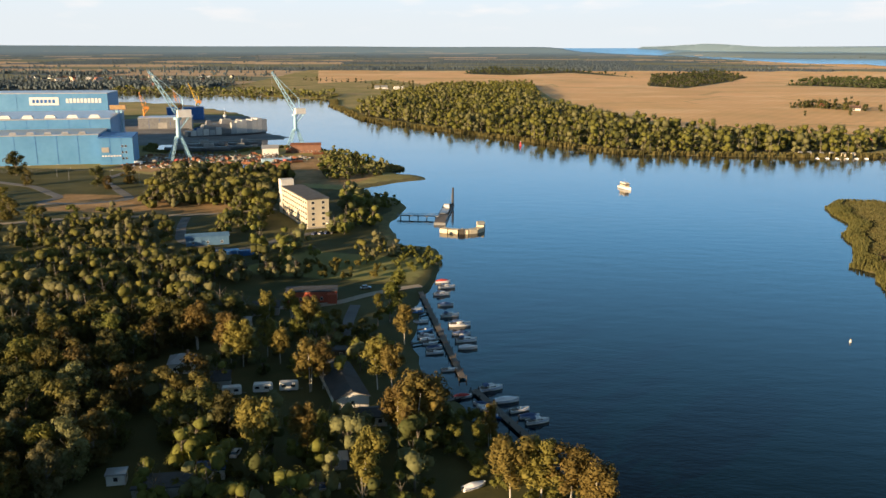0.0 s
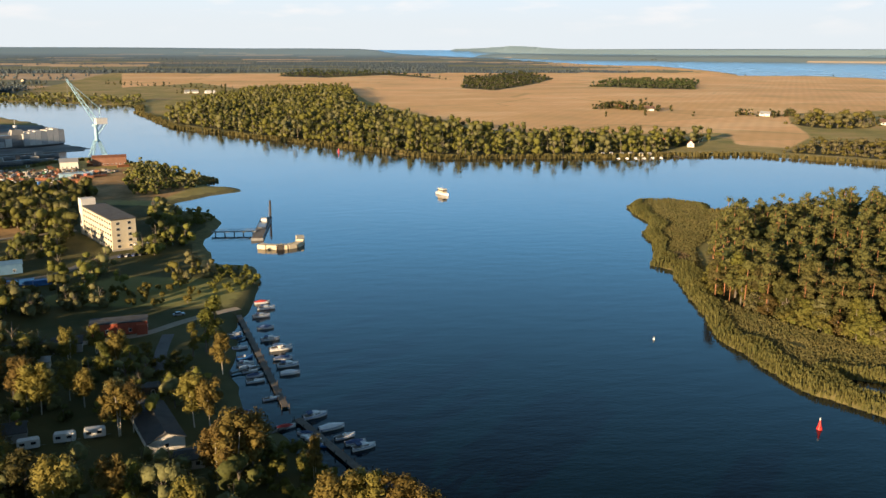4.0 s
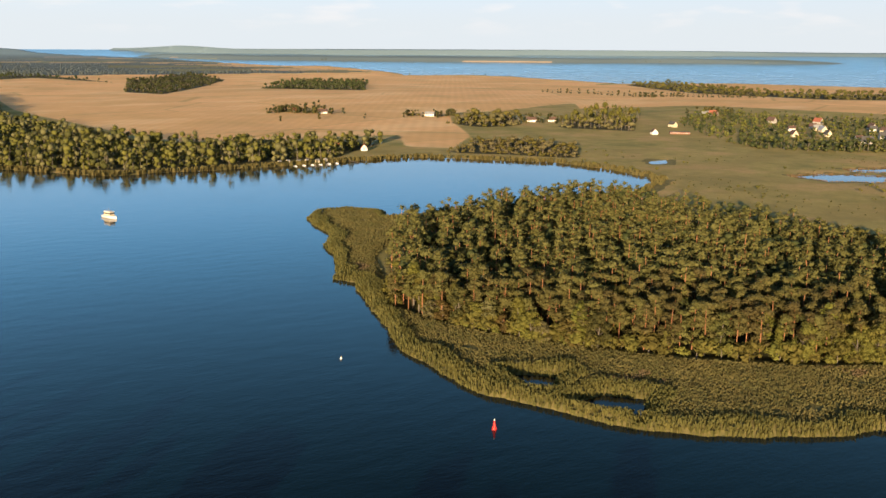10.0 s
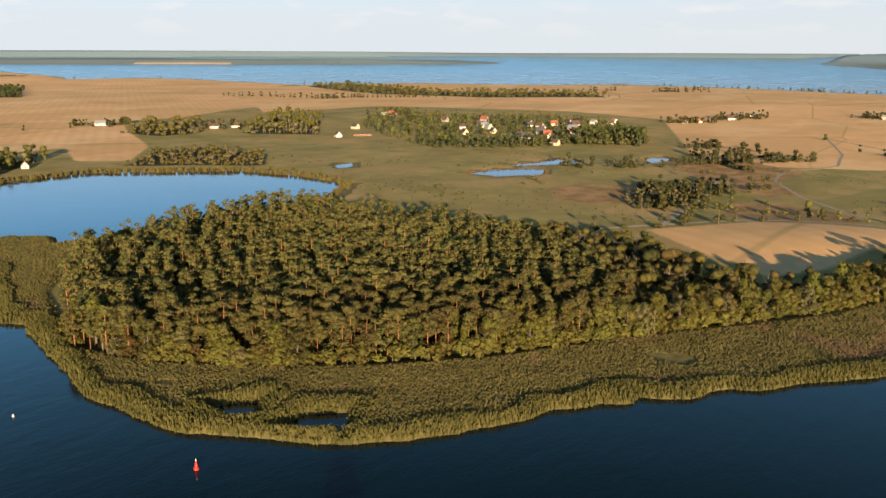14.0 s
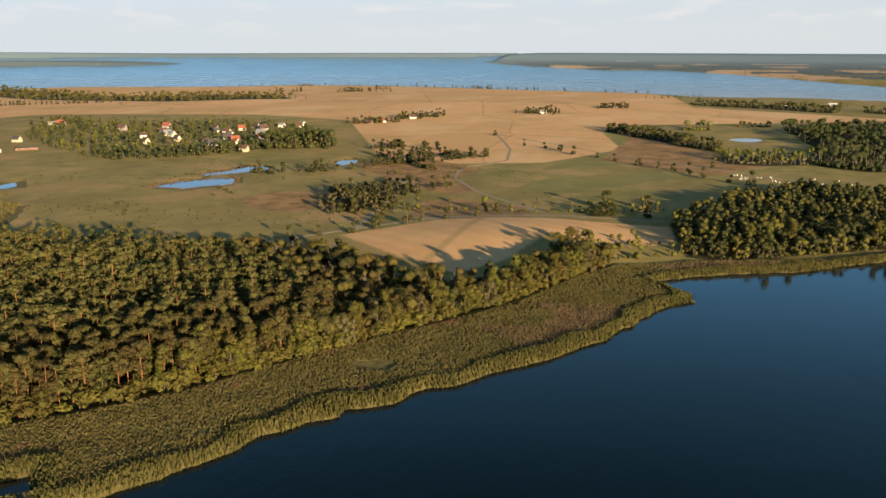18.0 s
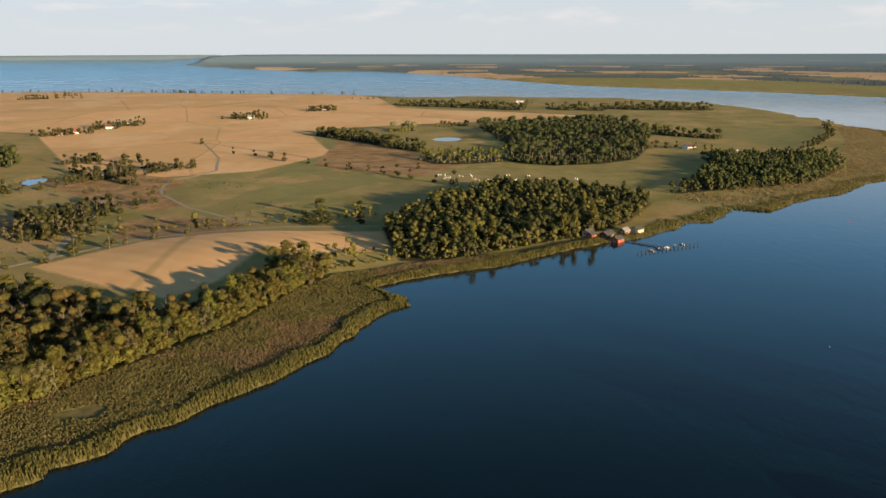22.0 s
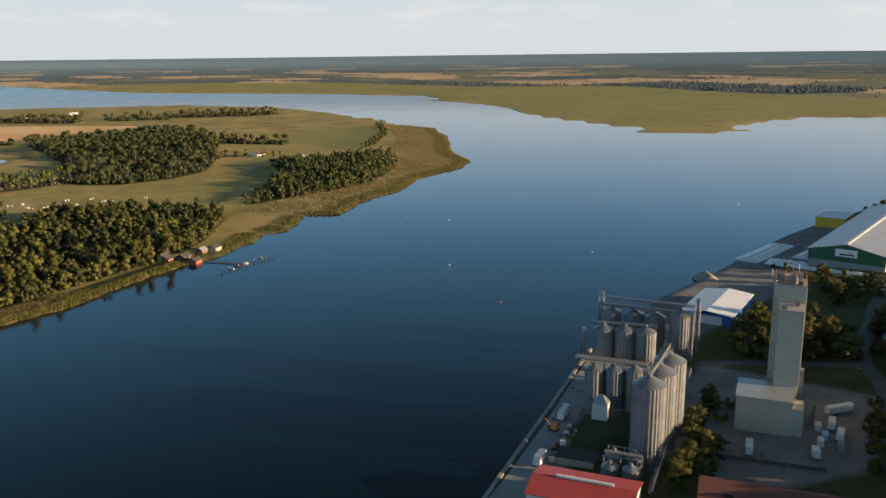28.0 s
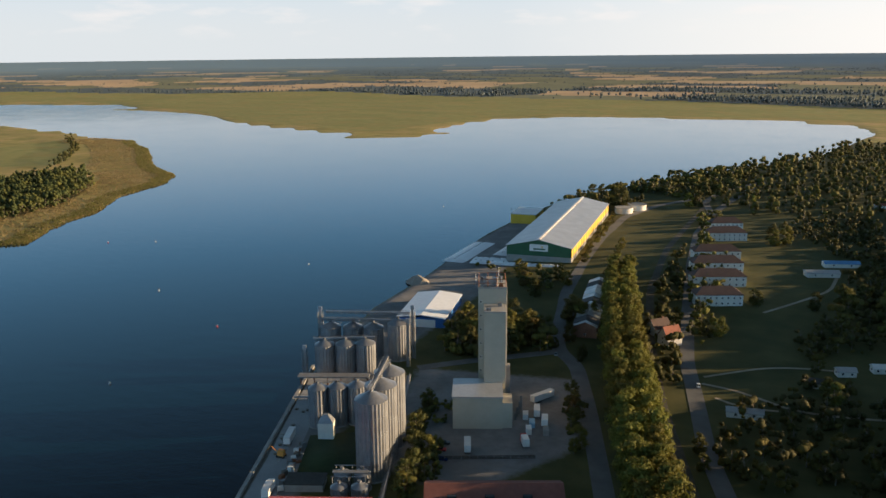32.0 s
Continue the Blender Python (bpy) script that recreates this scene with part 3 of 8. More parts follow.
BELT = [(225, 520), (300, 530), (345, 482), (330, 465), (272, 440), (222, 385), (184, 303), (193, 262), (214, 228), (240, 192), (273, 163), (317, 136), (373, 92), (408, 67), (471, 39), (500, 18), (528, -40), (545, -95), (585, -160),
        (575, -170), (530, -125), (490, -75), (440, -40), (330, 20), (250, 90), (180, 140), (140, 200), (140, 280), (180, 380), (205, 450)]


def ground_height(points, d=None):
    d = shore_distance(points) if d is None else d
    mat = np.clip(near_distance(points, BELT, 20) / 3, 0, 1) * np.clip((d - 0.4) / 1.6, 0, 1) * (0.9 + 0.35 * waves(points, 14, 61, 2))
    return mat + np.clip(d * 0.25, -3, 0.9) + np.clip(d / 60, 0, 1) * rises(points) + np.clip((d - 40) / 400, 0, 1) * 0.8 * waves(points, 140, 21, 2)


# beyond NEAR the sheet draws together and rises to eye level, so that the horizon lies within sight
NEAR, REACH = 3000.0, 1850.0


def eye_level(bearing):
    return np.interp(bearing, [-60, 0, 52, 88, 127, 145, 220], [95, 95, 115, 128, 140, 144, 144])


def folded(points, z):
    """Places of the sheet, from plan places and heights."""
    r = np.maximum(np.hypot(points[:, 0], points[:, 1]), 1.0)
    q = np.where(r > NEAR, NEAR + REACH * (1 - 1 / (1 + np.maximum(r - NEAR, 0) / REACH)), r)
    k = q / r
    level = eye_level(np.degrees(np.arctan2(points[:, 0], points[:, 1])))
    return np.column_stack([points * k[:, None], z * k + level * (1 - k)]), k


def sheet(name, bearings, radii, heights):
    """A fan of the ground: plan places on rays from the middle, quads between them."""
    bb, rr = np.meshgrid(np.radians(bearings), radii, indexing="ij")
    plan = np.column_stack([(rr * np.sin(bb)).ravel(), (rr * np.cos(bb)).ravel()])
    z, extra = heights(plan)
    co, _ = folded(plan, z)
    nb, nr = len(bearings), len(radii)
    a = (np.arange(nb - 1)[:, None] * nr + np.arange(nr - 1)[None, :]).ravel()
    quads = np.column_stack([a, a + 1, a + nr + 1, a + nr])
    me = bpy.data.meshes.new(name)
    me.vertices.add(len(co))
    me.vertices.foreach_set("co", co.ravel())
    me.loops.add(quads.size)
    me.loops.foreach_set("vertex_index", quads.ravel())
    me.polygons.add(len(quads))
    me.polygons.foreach_set("loop_start", np.arange(0, quads.size, 4))
    me.polygons.foreach_set("use_smooth", np.ones(len(quads), bool))
    me.update(calc_edges=True)
    for key, values in extra.items():
        me.attributes.new(key, "FLOAT", "POINT").data.foreach_set("value", values.astype(np.float32))
    ob = new(name, me)
    return ob


BEARINGS = np.concatenate([np.arange(-180, -36, 4.0), np.arange(-36, 182, 0.3), [184.0]])
BEARINGS = BEARINGS[BEARINGS <= 180.01]
SPAN = np.concatenate([[1.0, 60.0, 120.0], 1 / np.linspace(1 / 150.0, 1 / 420.0, 130), 1 / np.linspace(1 / 424.0, 1 / 2000.0, 80)[1:], 1 / np.linspace(1 / 2010.0, 1 / 60000.0, 70)[1:]])
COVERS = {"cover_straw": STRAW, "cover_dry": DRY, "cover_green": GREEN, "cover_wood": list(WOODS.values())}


FIELD = np.array([520.0, 300.0])


def field_edge(points):
    """Metres to the nearest border of the far fields."""
    w = (points + 90 * np.column_stack([waves(points, 500, 31), waves(points, 500, 37)])) / FIELD
    f = w - np.floor(w)
    return (np.minimum(f, 1 - f) * FIELD).min(1)


def patchwork(points, seed=5):
    """Far country: a share for each kind of cover by fields of about half a kilometre."""
    w = points + 90 * np.column_stack([waves(points, 500, 31), waves(points, 500, 37)])
    cell = np.floor(w / FIELD).astype(np.int64)
    h = cell[:, 0] * 73856093 ^ cell[:, 1] * 19349663 ^ seed * 83492791
    h = (h ^ (h >> 13)) * 1274126177
    return ((h ^ (h >> 16)) & 1023) / 1023.0


def far_country(points):
    r = np.hypot(points[:, 0], points[:, 1])
    b = np.degrees(np.arctan2(points[:, 0], points[:, 1]))
    south = (points[:, 1] < -700) & (r > np.interp(b, [95, 110, 135, 150, 180], [4600, 4100, 3700, 2700, 2300]) + 250 * waves(points, 900, 51, 2))
    east = (points[:, 0] > 4600) & (points[:, 1] < 4000)
    north = (points[:, 1] > 3300) & (points[:, 0] < 1900) | (points[:, 0] < -500) & (points[:, 1] > 1700)
    return (south | east | north | (r > 6000)) & (r > 1900)


def land_heights(points):
    d = shore_distance(points)
    z = ground_height(points, d)
    r = np.hypot(points[:, 0], points[:, 1])
    far = far_country(points)
    share = patchwork(points)
    extra = {}
    for key, polys in COVERS.items():
        v = np.full(len(points), -60.0)
        for poly in polys:
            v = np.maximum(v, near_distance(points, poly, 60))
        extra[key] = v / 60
    woody, bare = np.interp(r, [2000, 5000, 9000], [0.52, 0.64, 0.90]), np.interp(r, [2000, 5000, 9000], [0.30, 0.24, 0.08])
    extra["cover_straw"] = np.where(far, -1.0, extra["cover_straw"])
    extra["cover_stubble"] = np.where(far & (share < bare), 1.0, -1.0)
    beyond = (np.maximum(near_distance(points, FAR_HEADLAND, 60), near_distance(points, FAR_COAST, 60)) > 0) | (r > 14000)
    extra["cover_stubble"][beyond] = -1.0
    extra["cover_pasture"] = np.where(far, 1.0, -1.0)
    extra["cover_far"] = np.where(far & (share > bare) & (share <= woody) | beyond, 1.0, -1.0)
    extra["cover_lawn"] = near_distance(points, [(-700, 690), (-262, 655), (-150, 590), (-60, 560), (60, 380), (60, 110), (240, -150), (430, -650), (430, -900), (320, -1500), (-700, -1600)], 60) / 60
    # share of painted haze, growing with distance
    extra["cover_haze"] = np.clip((r - 5000) / 9000, 0, 0.85)
    # reed along the isle's banks
    reedy = near_distance(points, [(90, 560), (300, 560), (620, 500), (800, -300), (1500, -930), (820, -700), (100, 150)], 60) > 0
    extra["cover_reed"] = np.where((d > -4) & (d < 16) & reedy, 0.3, -1.0)
    extra["cover_reed"] = np.maximum(extra["cover_reed"], near_distance(points, BELT, 60) / 60)
    extra["cover_reed"] = np.maximum(extra["cover_reed"], np.where((d > -4) & (d < 9) & (r < 1600) & (points[:, 1] > 360), 0.3, -1.0))
    v = np.full(len(points), -60.0)
    for poly in PAVED:
        v = np.maximum(v, near_distance(points, poly, 60))
    for half, line in LANES:
        v = np.maximum(v, half - line_distance(points, line, 60))
    extra["cover_paving"] = v / 60
    # hills on the far skyline
    b = np.degrees(np.arctan2(points[:, 0], points[:, 1]))
    hills = np.clip((r - 14000) / 20000, 0, 1) * (50 + 60 * waves(np.column_stack([b, b * 0]), 9, 41)) * np.clip((62 - b) / 20, 0, 1) * 0.35
    hills += np.clip((r - 12000) / 12000, 0, 1) * 95 * np.exp(-((b - 17.5) / 2.4) ** 2)
    hills += np.clip((r - 11000) / 9000, 0, 1) * (62 + 26 * waves(np.column_stack([b, b * 0]), 14, 43)) * np.clip((132 - b) / 40, 0.35, 1)
    hills += 20 * np.clip(near_distance(points, FAR_HEADLAND, 60) / 350, 0, 1) * (1 + 0.35 * waves(points, 1500, 45, 2))
    z = z + np.where(d > 0, hills + np.clip((r - 2600) / 1500, 0, 1) * np.clip(d / 80, 0, 1) * 10, 0)
    return z, extra


PAVED = [[(222, -166), (293, -275), (333, -365), (352, -441), (378, -525), (411, -673), (380, -690), (330, -520), (300, -440), (268, -300), (205, -172)],
         [(205, -215), (250, -300), (180, -330), (150, -270), (165, -215)], [(-420, 930), (-290, 1000), (-180, 950), (-150, 900), (-160, 885), (-230, 850), (-290, 815), (-420, 840)], [(-330, 1060), (-232, 1075), (-240, 1160), (-330, 1200), (-420, 1100), (-420, 930), (-285, 930)]]
LANES = []
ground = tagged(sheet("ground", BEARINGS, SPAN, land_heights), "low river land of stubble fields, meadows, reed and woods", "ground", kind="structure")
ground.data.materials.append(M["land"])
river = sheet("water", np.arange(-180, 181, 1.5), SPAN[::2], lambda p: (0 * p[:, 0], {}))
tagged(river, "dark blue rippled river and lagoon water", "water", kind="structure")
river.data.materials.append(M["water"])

# ---- trees ----
def leaf_cards(rng, lobes, count, size):
    """Small four-cornered leaf clumps in the shells of the lobes (x, y, z, radius, flatness), turned outwards at random."""
    lobes = np.asarray(lobes, float)
    pick = rng.choice(len(lobes), count, p=lobes[:, 3] ** 2 / (lobes[:, 3] ** 2).sum())
    way = rng.normal(size=(count, 3))
    way[:, 2] += 0.35
    way /= np.linalg.norm(way, axis=1)[:, None]
    depth = rng.uniform(0.5, 1.12, count) ** 0.6
    r = lobes[pick, 3] * depth
    at = lobes[pick, :3] + way * r[:, None] * np.column_stack([np.ones(count), np.ones(count), lobes[pick, 4]])
    out = way + rng.normal(scale=0.32, size=(count, 3))
    out /= np.linalg.norm(out, axis=1)[:, None]
    side = np.cross(out, rng.normal(size=(count, 3)))
    side /= np.linalg.norm(side, axis=1)[:, None]
    up = np.cross(out, side)
    s = size * rng.uniform(0.6, 1.3, count)
    corners = []
    for a, c in ((-1, -0.7), (0.9, -1), (1, 0.8), (-0.8, 1)):
        corners.append(at + side * (a * 1.35 * s * rng.uniform(0.6, 1.1, count))[:, None] + up * (c * 0.6 * s * rng.uniform(0.6, 1.1, count))[:, None])
    v = np.stack(corners, 1).reshape(-1, 3)
    return v, np.arange(count * 4).reshape(-1, 4)


def round_grid(n):
    """A cube of n by n quads a side, blown up to a unit ball."""
    v, f, seen = [], [], {}

    def at(p):
        key = tuple(np.round(p, 5))
        if key not in seen:
            seen[key] = len(v)
            v.append(np.array(p) / np.linalg.norm(p))
        return seen[key]
    for axis in range(3):
        for side in (-1, 1):
            for i in range(n):
                for k in range(n):
                    q = []
                    for a, c in ((0, 0), (1, 0), (1, 1), (0, 1)):
                        p = [0.0, 0.0, 0.0]
                        p[axis], p[(axis + 1) % 3], p[(axis + 2) % 3] = side, -1 + 2 * (i + a) / n, -1 + 2 * (k + c) / n
                        q.append(at(p))
                    f.append(q if side > 0 else q[::-1])
    return np.array(v), np.array(f)


ROUND = {1: round_grid(1), 2: round_grid(2)}


def leaf_lumps(rng, lobes, fine=2, size=0.55):
    """The dense inside of a crown: one uneven lump for each lobe."""
    unit, quads = ROUND[fine]
    vs, fs = [], []
    for i, (x, y, z, r, flat) in enumerate(lobes):
        a = rng.uniform(0, 6.28)
        turn = np.array([[math.cos(a), -math.sin(a), 0], [math.sin(a), math.cos(a), 0], [0, 0, 1]])
        p = (unit @ turn.T) * rng.uniform(0.6, 1.22, (len(unit), 1)) * r * (0.82 if fine == 1 else size)
        vs.append(p * np.array([1, 1, flat]) + np.array([x, y, z]))
        fs.append(quads + i * len(unit))
    return np.concatenate(vs), np.concatenate(fs)


def stem(rng, path, sides=6):
    """A tapered limb along (x, y, z, radius) rings."""
    v, f = [], []
    for i, (x, y, z, r) in enumerate(path):
        for k in range(sides):
            a = 2 * math.pi * k / sides
            v.append((x + r * math.cos(a), y + r * math.sin(a), z))
        if i:
            for k in range(sides):
                j = (k + 1) % sides
                f.append(((i - 1) * sides + k, (i - 1) * sides + j, i * sides + j, i * sides + k))
    return np.array(v, float), np.array(f, int)


def merged(pieces):
    vs, fs, at = [], [], 0
    for v, f in pieces:
        vs.append(v)
        fs.append(f + at)
        at += len(v)
    return np.concatenate(vs), np.concatenate(fs)


def quick_mesh(name, v, f, mats, index=None):
    me = bpy.data.meshes.new(name)
    f = np.asarray(f)
    me.vertices.add(len(v))
    me.vertices.foreach_set("co", np.asarray(v, np.float32).ravel())
    me.loops.add(f.size)
    me.loops.foreach_set("vertex_index", f.ravel())
    me.polygons.add(len(f))
    me.polygons.foreach_set("loop_start", np.arange(0, f.size, f.shape[1]))
    for m in mats:
        me.materials.append(m)
    if index is not None:
        me.polygons.foreach_set("material_index", index)
    me.update(calc_edges=True)
    return me


def tree_shape(kind, seed, leaves=None, leaf=1.0, lumps=None, core=0.55):
    """(wood, crown) as vertices and quads for one tree about as tall as it says, standing at the origin."""
    rng = np.random.default_rng(seed)
    u = rng.uniform
    limbs, lobes = [], []
    if kind == "pine":
        h = 17.5
        sway = u(-0.6, 0.6, 2)
        limbs.append(stem(rng, [(0, 0, -0.5, 0.26), (sway[0] * 0.3, sway[1] * 0.3, h * 0.4, 0.2), (sway[0], sway[1], h * 0.9, 0.09)], 5))
        for i in range(13 if seed not in (2, 4, 6, 41) else 18):
            a, k = u(0, 6.28), u(0.5 if seed not in (2, 4, 6, 41) else 0.22, 0.97)
            reach = u(1.2, 3.1) * (1.25 - k * 0.5)
            x, y, z = sway[0] * k + reach * math.cos(a), sway[1] * k + reach * math.sin(a), h * k
            limbs.append(stem(rng, [(sway[0] * k, sway[1] * k, z - 0.8, 0.07), (x, y, z, 0.03)], 4))
            lobes.append((x, y, z + 0.2, u(1.3, 2.1), 0.62))
        lobes.append((sway[0], sway[1], h * 0.96, 1.8, 0.6))
        n, s = leaves or 640, 0.38
    elif kind == "birch":
        h = 15.0
        for i in range(1 + seed % 2):
            a = i * 2.1 + u(0, 1)
            limbs.append(stem(rng, [(0.3 * math.cos(a), 0.3 * math.sin(a), -0.4, 0.2), (0.6 * math.cos(a), 0.6 * math.sin(a), h * 0.4, 0.14), (1.2 * math.cos(a), 1.2 * math.sin(a), h * 0.8, 0.04)], 5))
        for i in range(30):
            a, k = u(0, 6.28), u(0.36, 0.95)
            reach = u(0.9, 3.7) * math.sin(math.pi * min(1, (k - 0.22) / 0.84)) ** 0.6
            lobes.append((reach * math.cos(a), reach * math.sin(a), h * k, u(1.1, 1.9), 1.15))
        n, s = leaves or 2100, 0.28
    elif kind == "poplar":
        h = 19.0
        limbs.append(stem(rng, [(0, 0, -0.5, 0.4), (0, 0, h * 0.5, 0.25), (0, 0, h * 0.9, 0.06)], 6))
        for i in range(16):
            a, k = u(0, 6.28), u(0.2, 1.0)
            reach = u(0.4, 2.6) * (1.15 - k * 0.7)
            lobes.append((reach * math.cos(a), reach * math.sin(a), h * k, u(1.1, 1.9), 1.25))
        n, s = leaves or 800, 0.38
    elif kind == "bush":
        h = 4.0
        limbs.append(stem(rng, [(0, 0, -0.3, 0.12), (0.3, 0.1, 2.0, 0.05)], 4))
        for i in range(7):
            a = u(0, 6.28)
            reach = u(0.2, 1.8)
            lobes.append((reach * math.cos(a), reach * math.sin(a), u(0.8, 2.8), u(0.7, 1.4), 0.85))
        n, s = leaves or 150, 0.28
    else:
        h = 14.0
        limbs.append(stem(rng, [(0, 0, -0.5, 0.38), (u(-0.3, 0.3), u(-0.3, 0.3), h * 0.35, 0.28), (u(-0.5, 0.5), u(-0.5, 0.5), h * 0.75, 0.1)], 6))
        for i in range(6):
            a, k = i * 1.05 + u(0, 0.6), u(0.3, 0.5)
            limbs.append(stem(rng, [(0, 0, h * k, 0.14), (2.2 * math.cos(a), 2.2 * math.sin(a), h * (k + 0.2), 0.05)], 4))
        for i in range(34):
            a, k = u(0, 6.28), u(0.08, 0.95) if i % 4 else u(0.08, 0.3)
            reach = u(0.8, 4.4) * math.sin(math.pi * min(1, (k + 0.12) / 1.14)) ** 0.6
            lobes.append((reach * math.cos(a), reach * math.sin(a), h * k, u(1.1, 2.1), 0.9))
        n, s = leaves or 2300, 0.30
    if lumps == 1:
        low = 0.5 if kind == "pine" else 0.06
        r = h * (1 - low) / 2 / 1.25
        lobes = [(0, 0, h * (1 + low) / 2, r, 1.25)]
    elif lumps and lumps < len(lobes):
        grow = (len(lobes) / lumps) ** 0.33
        lobes = [(x, y, z, r * grow, flat) for x, y, z, r, flat in [lobes[i] for i in rng.choice(len(lobes), lumps, replace=False)]]
    return merged(limbs), merged([leaf_lumps(rng, lobes, 1 if lumps == 1 else 2, core), leaf_cards(rng, lobes, n, s * leaf)])


def stand_height(x, y):
    return float(ground_height(np.array([[x, y]], float))[0])


TREE_LOOK = {"pine": ("pine_bark", "pine"), "birch": ("birch_bark", "autumn"), "poplar": ("bark", "poplar"), "bush": ("bark", "oak"), "oak": ("bark", "oak"),
             "willow": ("bark", "willow"), "dark": ("bark", "dark_leaf"), "rust": ("bark", "rust_leaf"), "far": ("bark", "hazed_far_wood"), "linden": ("bark", "poplar"), "deep": ("bark", "deep_leaf")}
TREE_WORDS = {"pine": "tall Scots pine with orange bark and a flat dark crown", "birch": "slender birch with pale stems and golden leaves", "poplar": "tall narrow fresh green poplar",
              "bush": "low round olive green shrub", "oak": "broad olive green deciduous tree", "willow": "pale grey-green willow tree with a loose crown", "dark": "dark green dense deciduous tree", "rust": "deciduous tree with rust-tinted leaves", "far": "distant tree", "deep": "deep green dense tree", "linden": "tall full avenue tree with fresh green leaves"}
TREE_KIND = {"pine": "pine_tree", "birch": "birch_tree", "poplar": "poplar_tree", "bush": "shrub", "oak": "broadleaf_tree", "willow": "willow_tree", "dark": "broadleaf_tree", "rust": "broadleaf_tree", "linden": "avenue_tree", "deep": "broadleaf_tree"}
MODELS = {}


def tree_model(kind, seed):
    if (kind, seed) not in MODELS:
        wood, crown = tree_shape(kind if kind not in ("willow", "dark", "rust", "far", "linden", "deep") else "oak", seed)
        MODELS[kind, seed] = (quick_mesh(kind + "_trunk", *wood, [M[TREE_LOOK[kind][0]]]), quick_mesh(kind + "_crown", *crown, [M[TREE_LOOK[kind][1]]]))
    return MODELS[kind, seed]


def plant(kind, x, y, size=1.0, seed=0, turn=0.0, wide=1.0, group=""):
    """One tree: trunk with its crown as a part."""
    wood, crown = tree_model(kind, seed)
    t = new(TREE_KIND[kind], wood)
    t.matrix_world = pose(x, y, stand_height(x, y), 0, 0, turn) @ Matrix.Diagonal((size * wide, size * wide, size, 1))
    c = new("crown", crown)
    c.parent = t
    tagged(t, TREE_WORDS[kind], "shrub" if kind == "bush" else "tree", group)
    return t


def scatter(poly, spacing, seed, edge=0.0):
    """Uneven rows of places inside an outline."""
    rng = np.random.default_rng(seed)
    poly = np.asarray(poly, float)
    lo, hi = poly.min(0), poly.max(0)
    gx, gy = np.meshgrid(np.arange(lo[0], hi[0], spacing), np.arange(lo[1], hi[1], spacing))
    p = np.column_stack([gx.ravel(), gy.ravel()]) + rng.uniform(-0.48, 0.48, (gx.size, 2)) * spacing
    return p[polygon_distance(p, poly) > edge + min(7.0, spacing * 0.6) * waves(p, 24, seed + 3, 2)]


def wood_mass(name, places, kinds, label, seed, leaves=70, size=1.0, leaf=1.0, category="woodland"):
    """Trees too many to count, in one mesh."""
    rng = np.random.default_rng(seed)
    z = ground_height(places)
    at, k = folded(places, z)
    shapes = []
    for kind in kinds:
        for s in range(3):
            base = kind if kind not in ("willow", "dark", "rust", "far", "linden", "deep") else "oak"
            lumps = 1 if leaves < 12 else 2 if leaves < 60 else 3 if leaves < 130 else 6 if leaves < 200 else 8
            if base == "pine" or lumps == 1:
                wood, crown = tree_shape(base, 40 + s, max(5, int(leaves * 0.9)), leaf * 0.9, lumps)
            else:
                wood, crown = tree_shape(base, 40 + s, int(leaves * 1.25), leaf * 0.6, lumps, 0.72)
            if leaves < 160:
                # far trees keep their trunk alone
                sides = 12 if leaves > 12 else 6
                wood = (wood[0][:18], wood[1][:sides]) if base not in ("pine", "birch") else (wood[0][:15], wood[1][:10])
            shapes.append((kind, wood, crown))
    mats, slots = [], {}
    for kind in kinds:
        for key in TREE_LOOK[kind]:
            if key not in slots:
                slots[key] = len(mats)
                mats.append(M[key])
    vs, fs, ix, base = [], [], [], 0
    pick = rng.integers(0, len(shapes), len(places))
    for s, (kind, wood, crown) in enumerate(shapes):
        mine = np.nonzero(pick == s)[0]
        if not len(mine):
            continue
        v, f = merged([wood, crown])
        idx = np.concatenate([np.full(len(wood[1]), slots[TREE_LOOK[kind][0]]), np.full(len(crown[1]), slots[TREE_LOOK[kind][1]])])
        ang = rng.uniform(0, 2 * math.pi, len(mine))
        sc = size * k[mine] * rng.uniform(0.7, 1.2, len(mine)) * (1 + 0.16 * waves(places[mine], 45, 29, 2))
        c, sn = np.cos(ang), np.sin(ang)
        x = (v[None, :, 0] * c[:, None] - v[None, :, 1] * sn[:, None]) * sc[:, None] + at[mine, 0][:, None]
        y = (v[None, :, 0] * sn[:, None] + v[None, :, 1] * c[:, None]) * sc[:, None] + at[mine, 1][:, None]
        zz = v[None, :, 2] * sc[:, None] + at[mine, 2][:, None]
        vs.append(np.stack([x, y, zz], -1).reshape(-1, 3))
        fs.append((f[None] + (np.arange(len(mine)) * len(v))[:, None, None] + base).reshape(-1, 4))
        ix.append(np.tile(idx, len(mine)))
        base += len(mine) * len(v)
    me = quick_mesh(name, np.concatenate(vs), np.concatenate(fs), mats, np.concatenate(ix).astype(np.int32))
    return tagged(new(name, me), label, category, kind="stuff")


# ---- woods of the isle ----
pines = scatter(WOODS["pine_wood"], 6.6, 11)
pines = pines[waves(pines, 26, 19, 2) > -0.95]
front = np.argsort(pines[:, 0] * 0.62 + pines[:, 1] * 0.78)
for i in front[:240]:
    rng = np.random.default_rng(int(i))
    plant("pine" if i % 7 else ("oak", "dark")[i % 2], *pines[i], rng.uniform(0.78, 1.14), int(rng.integers(0, 7)) if i % 7 else int(rng.integers(0, 4)), rng.uniform(0, 360), group="pines of the headland")
wood_mass("pine_wood", pines[front[240:]], ["pine", "pine", "pine", "deep"], "dense stand of Scots pines behind the reed bank", 12, 150, 1.0, 1.42)
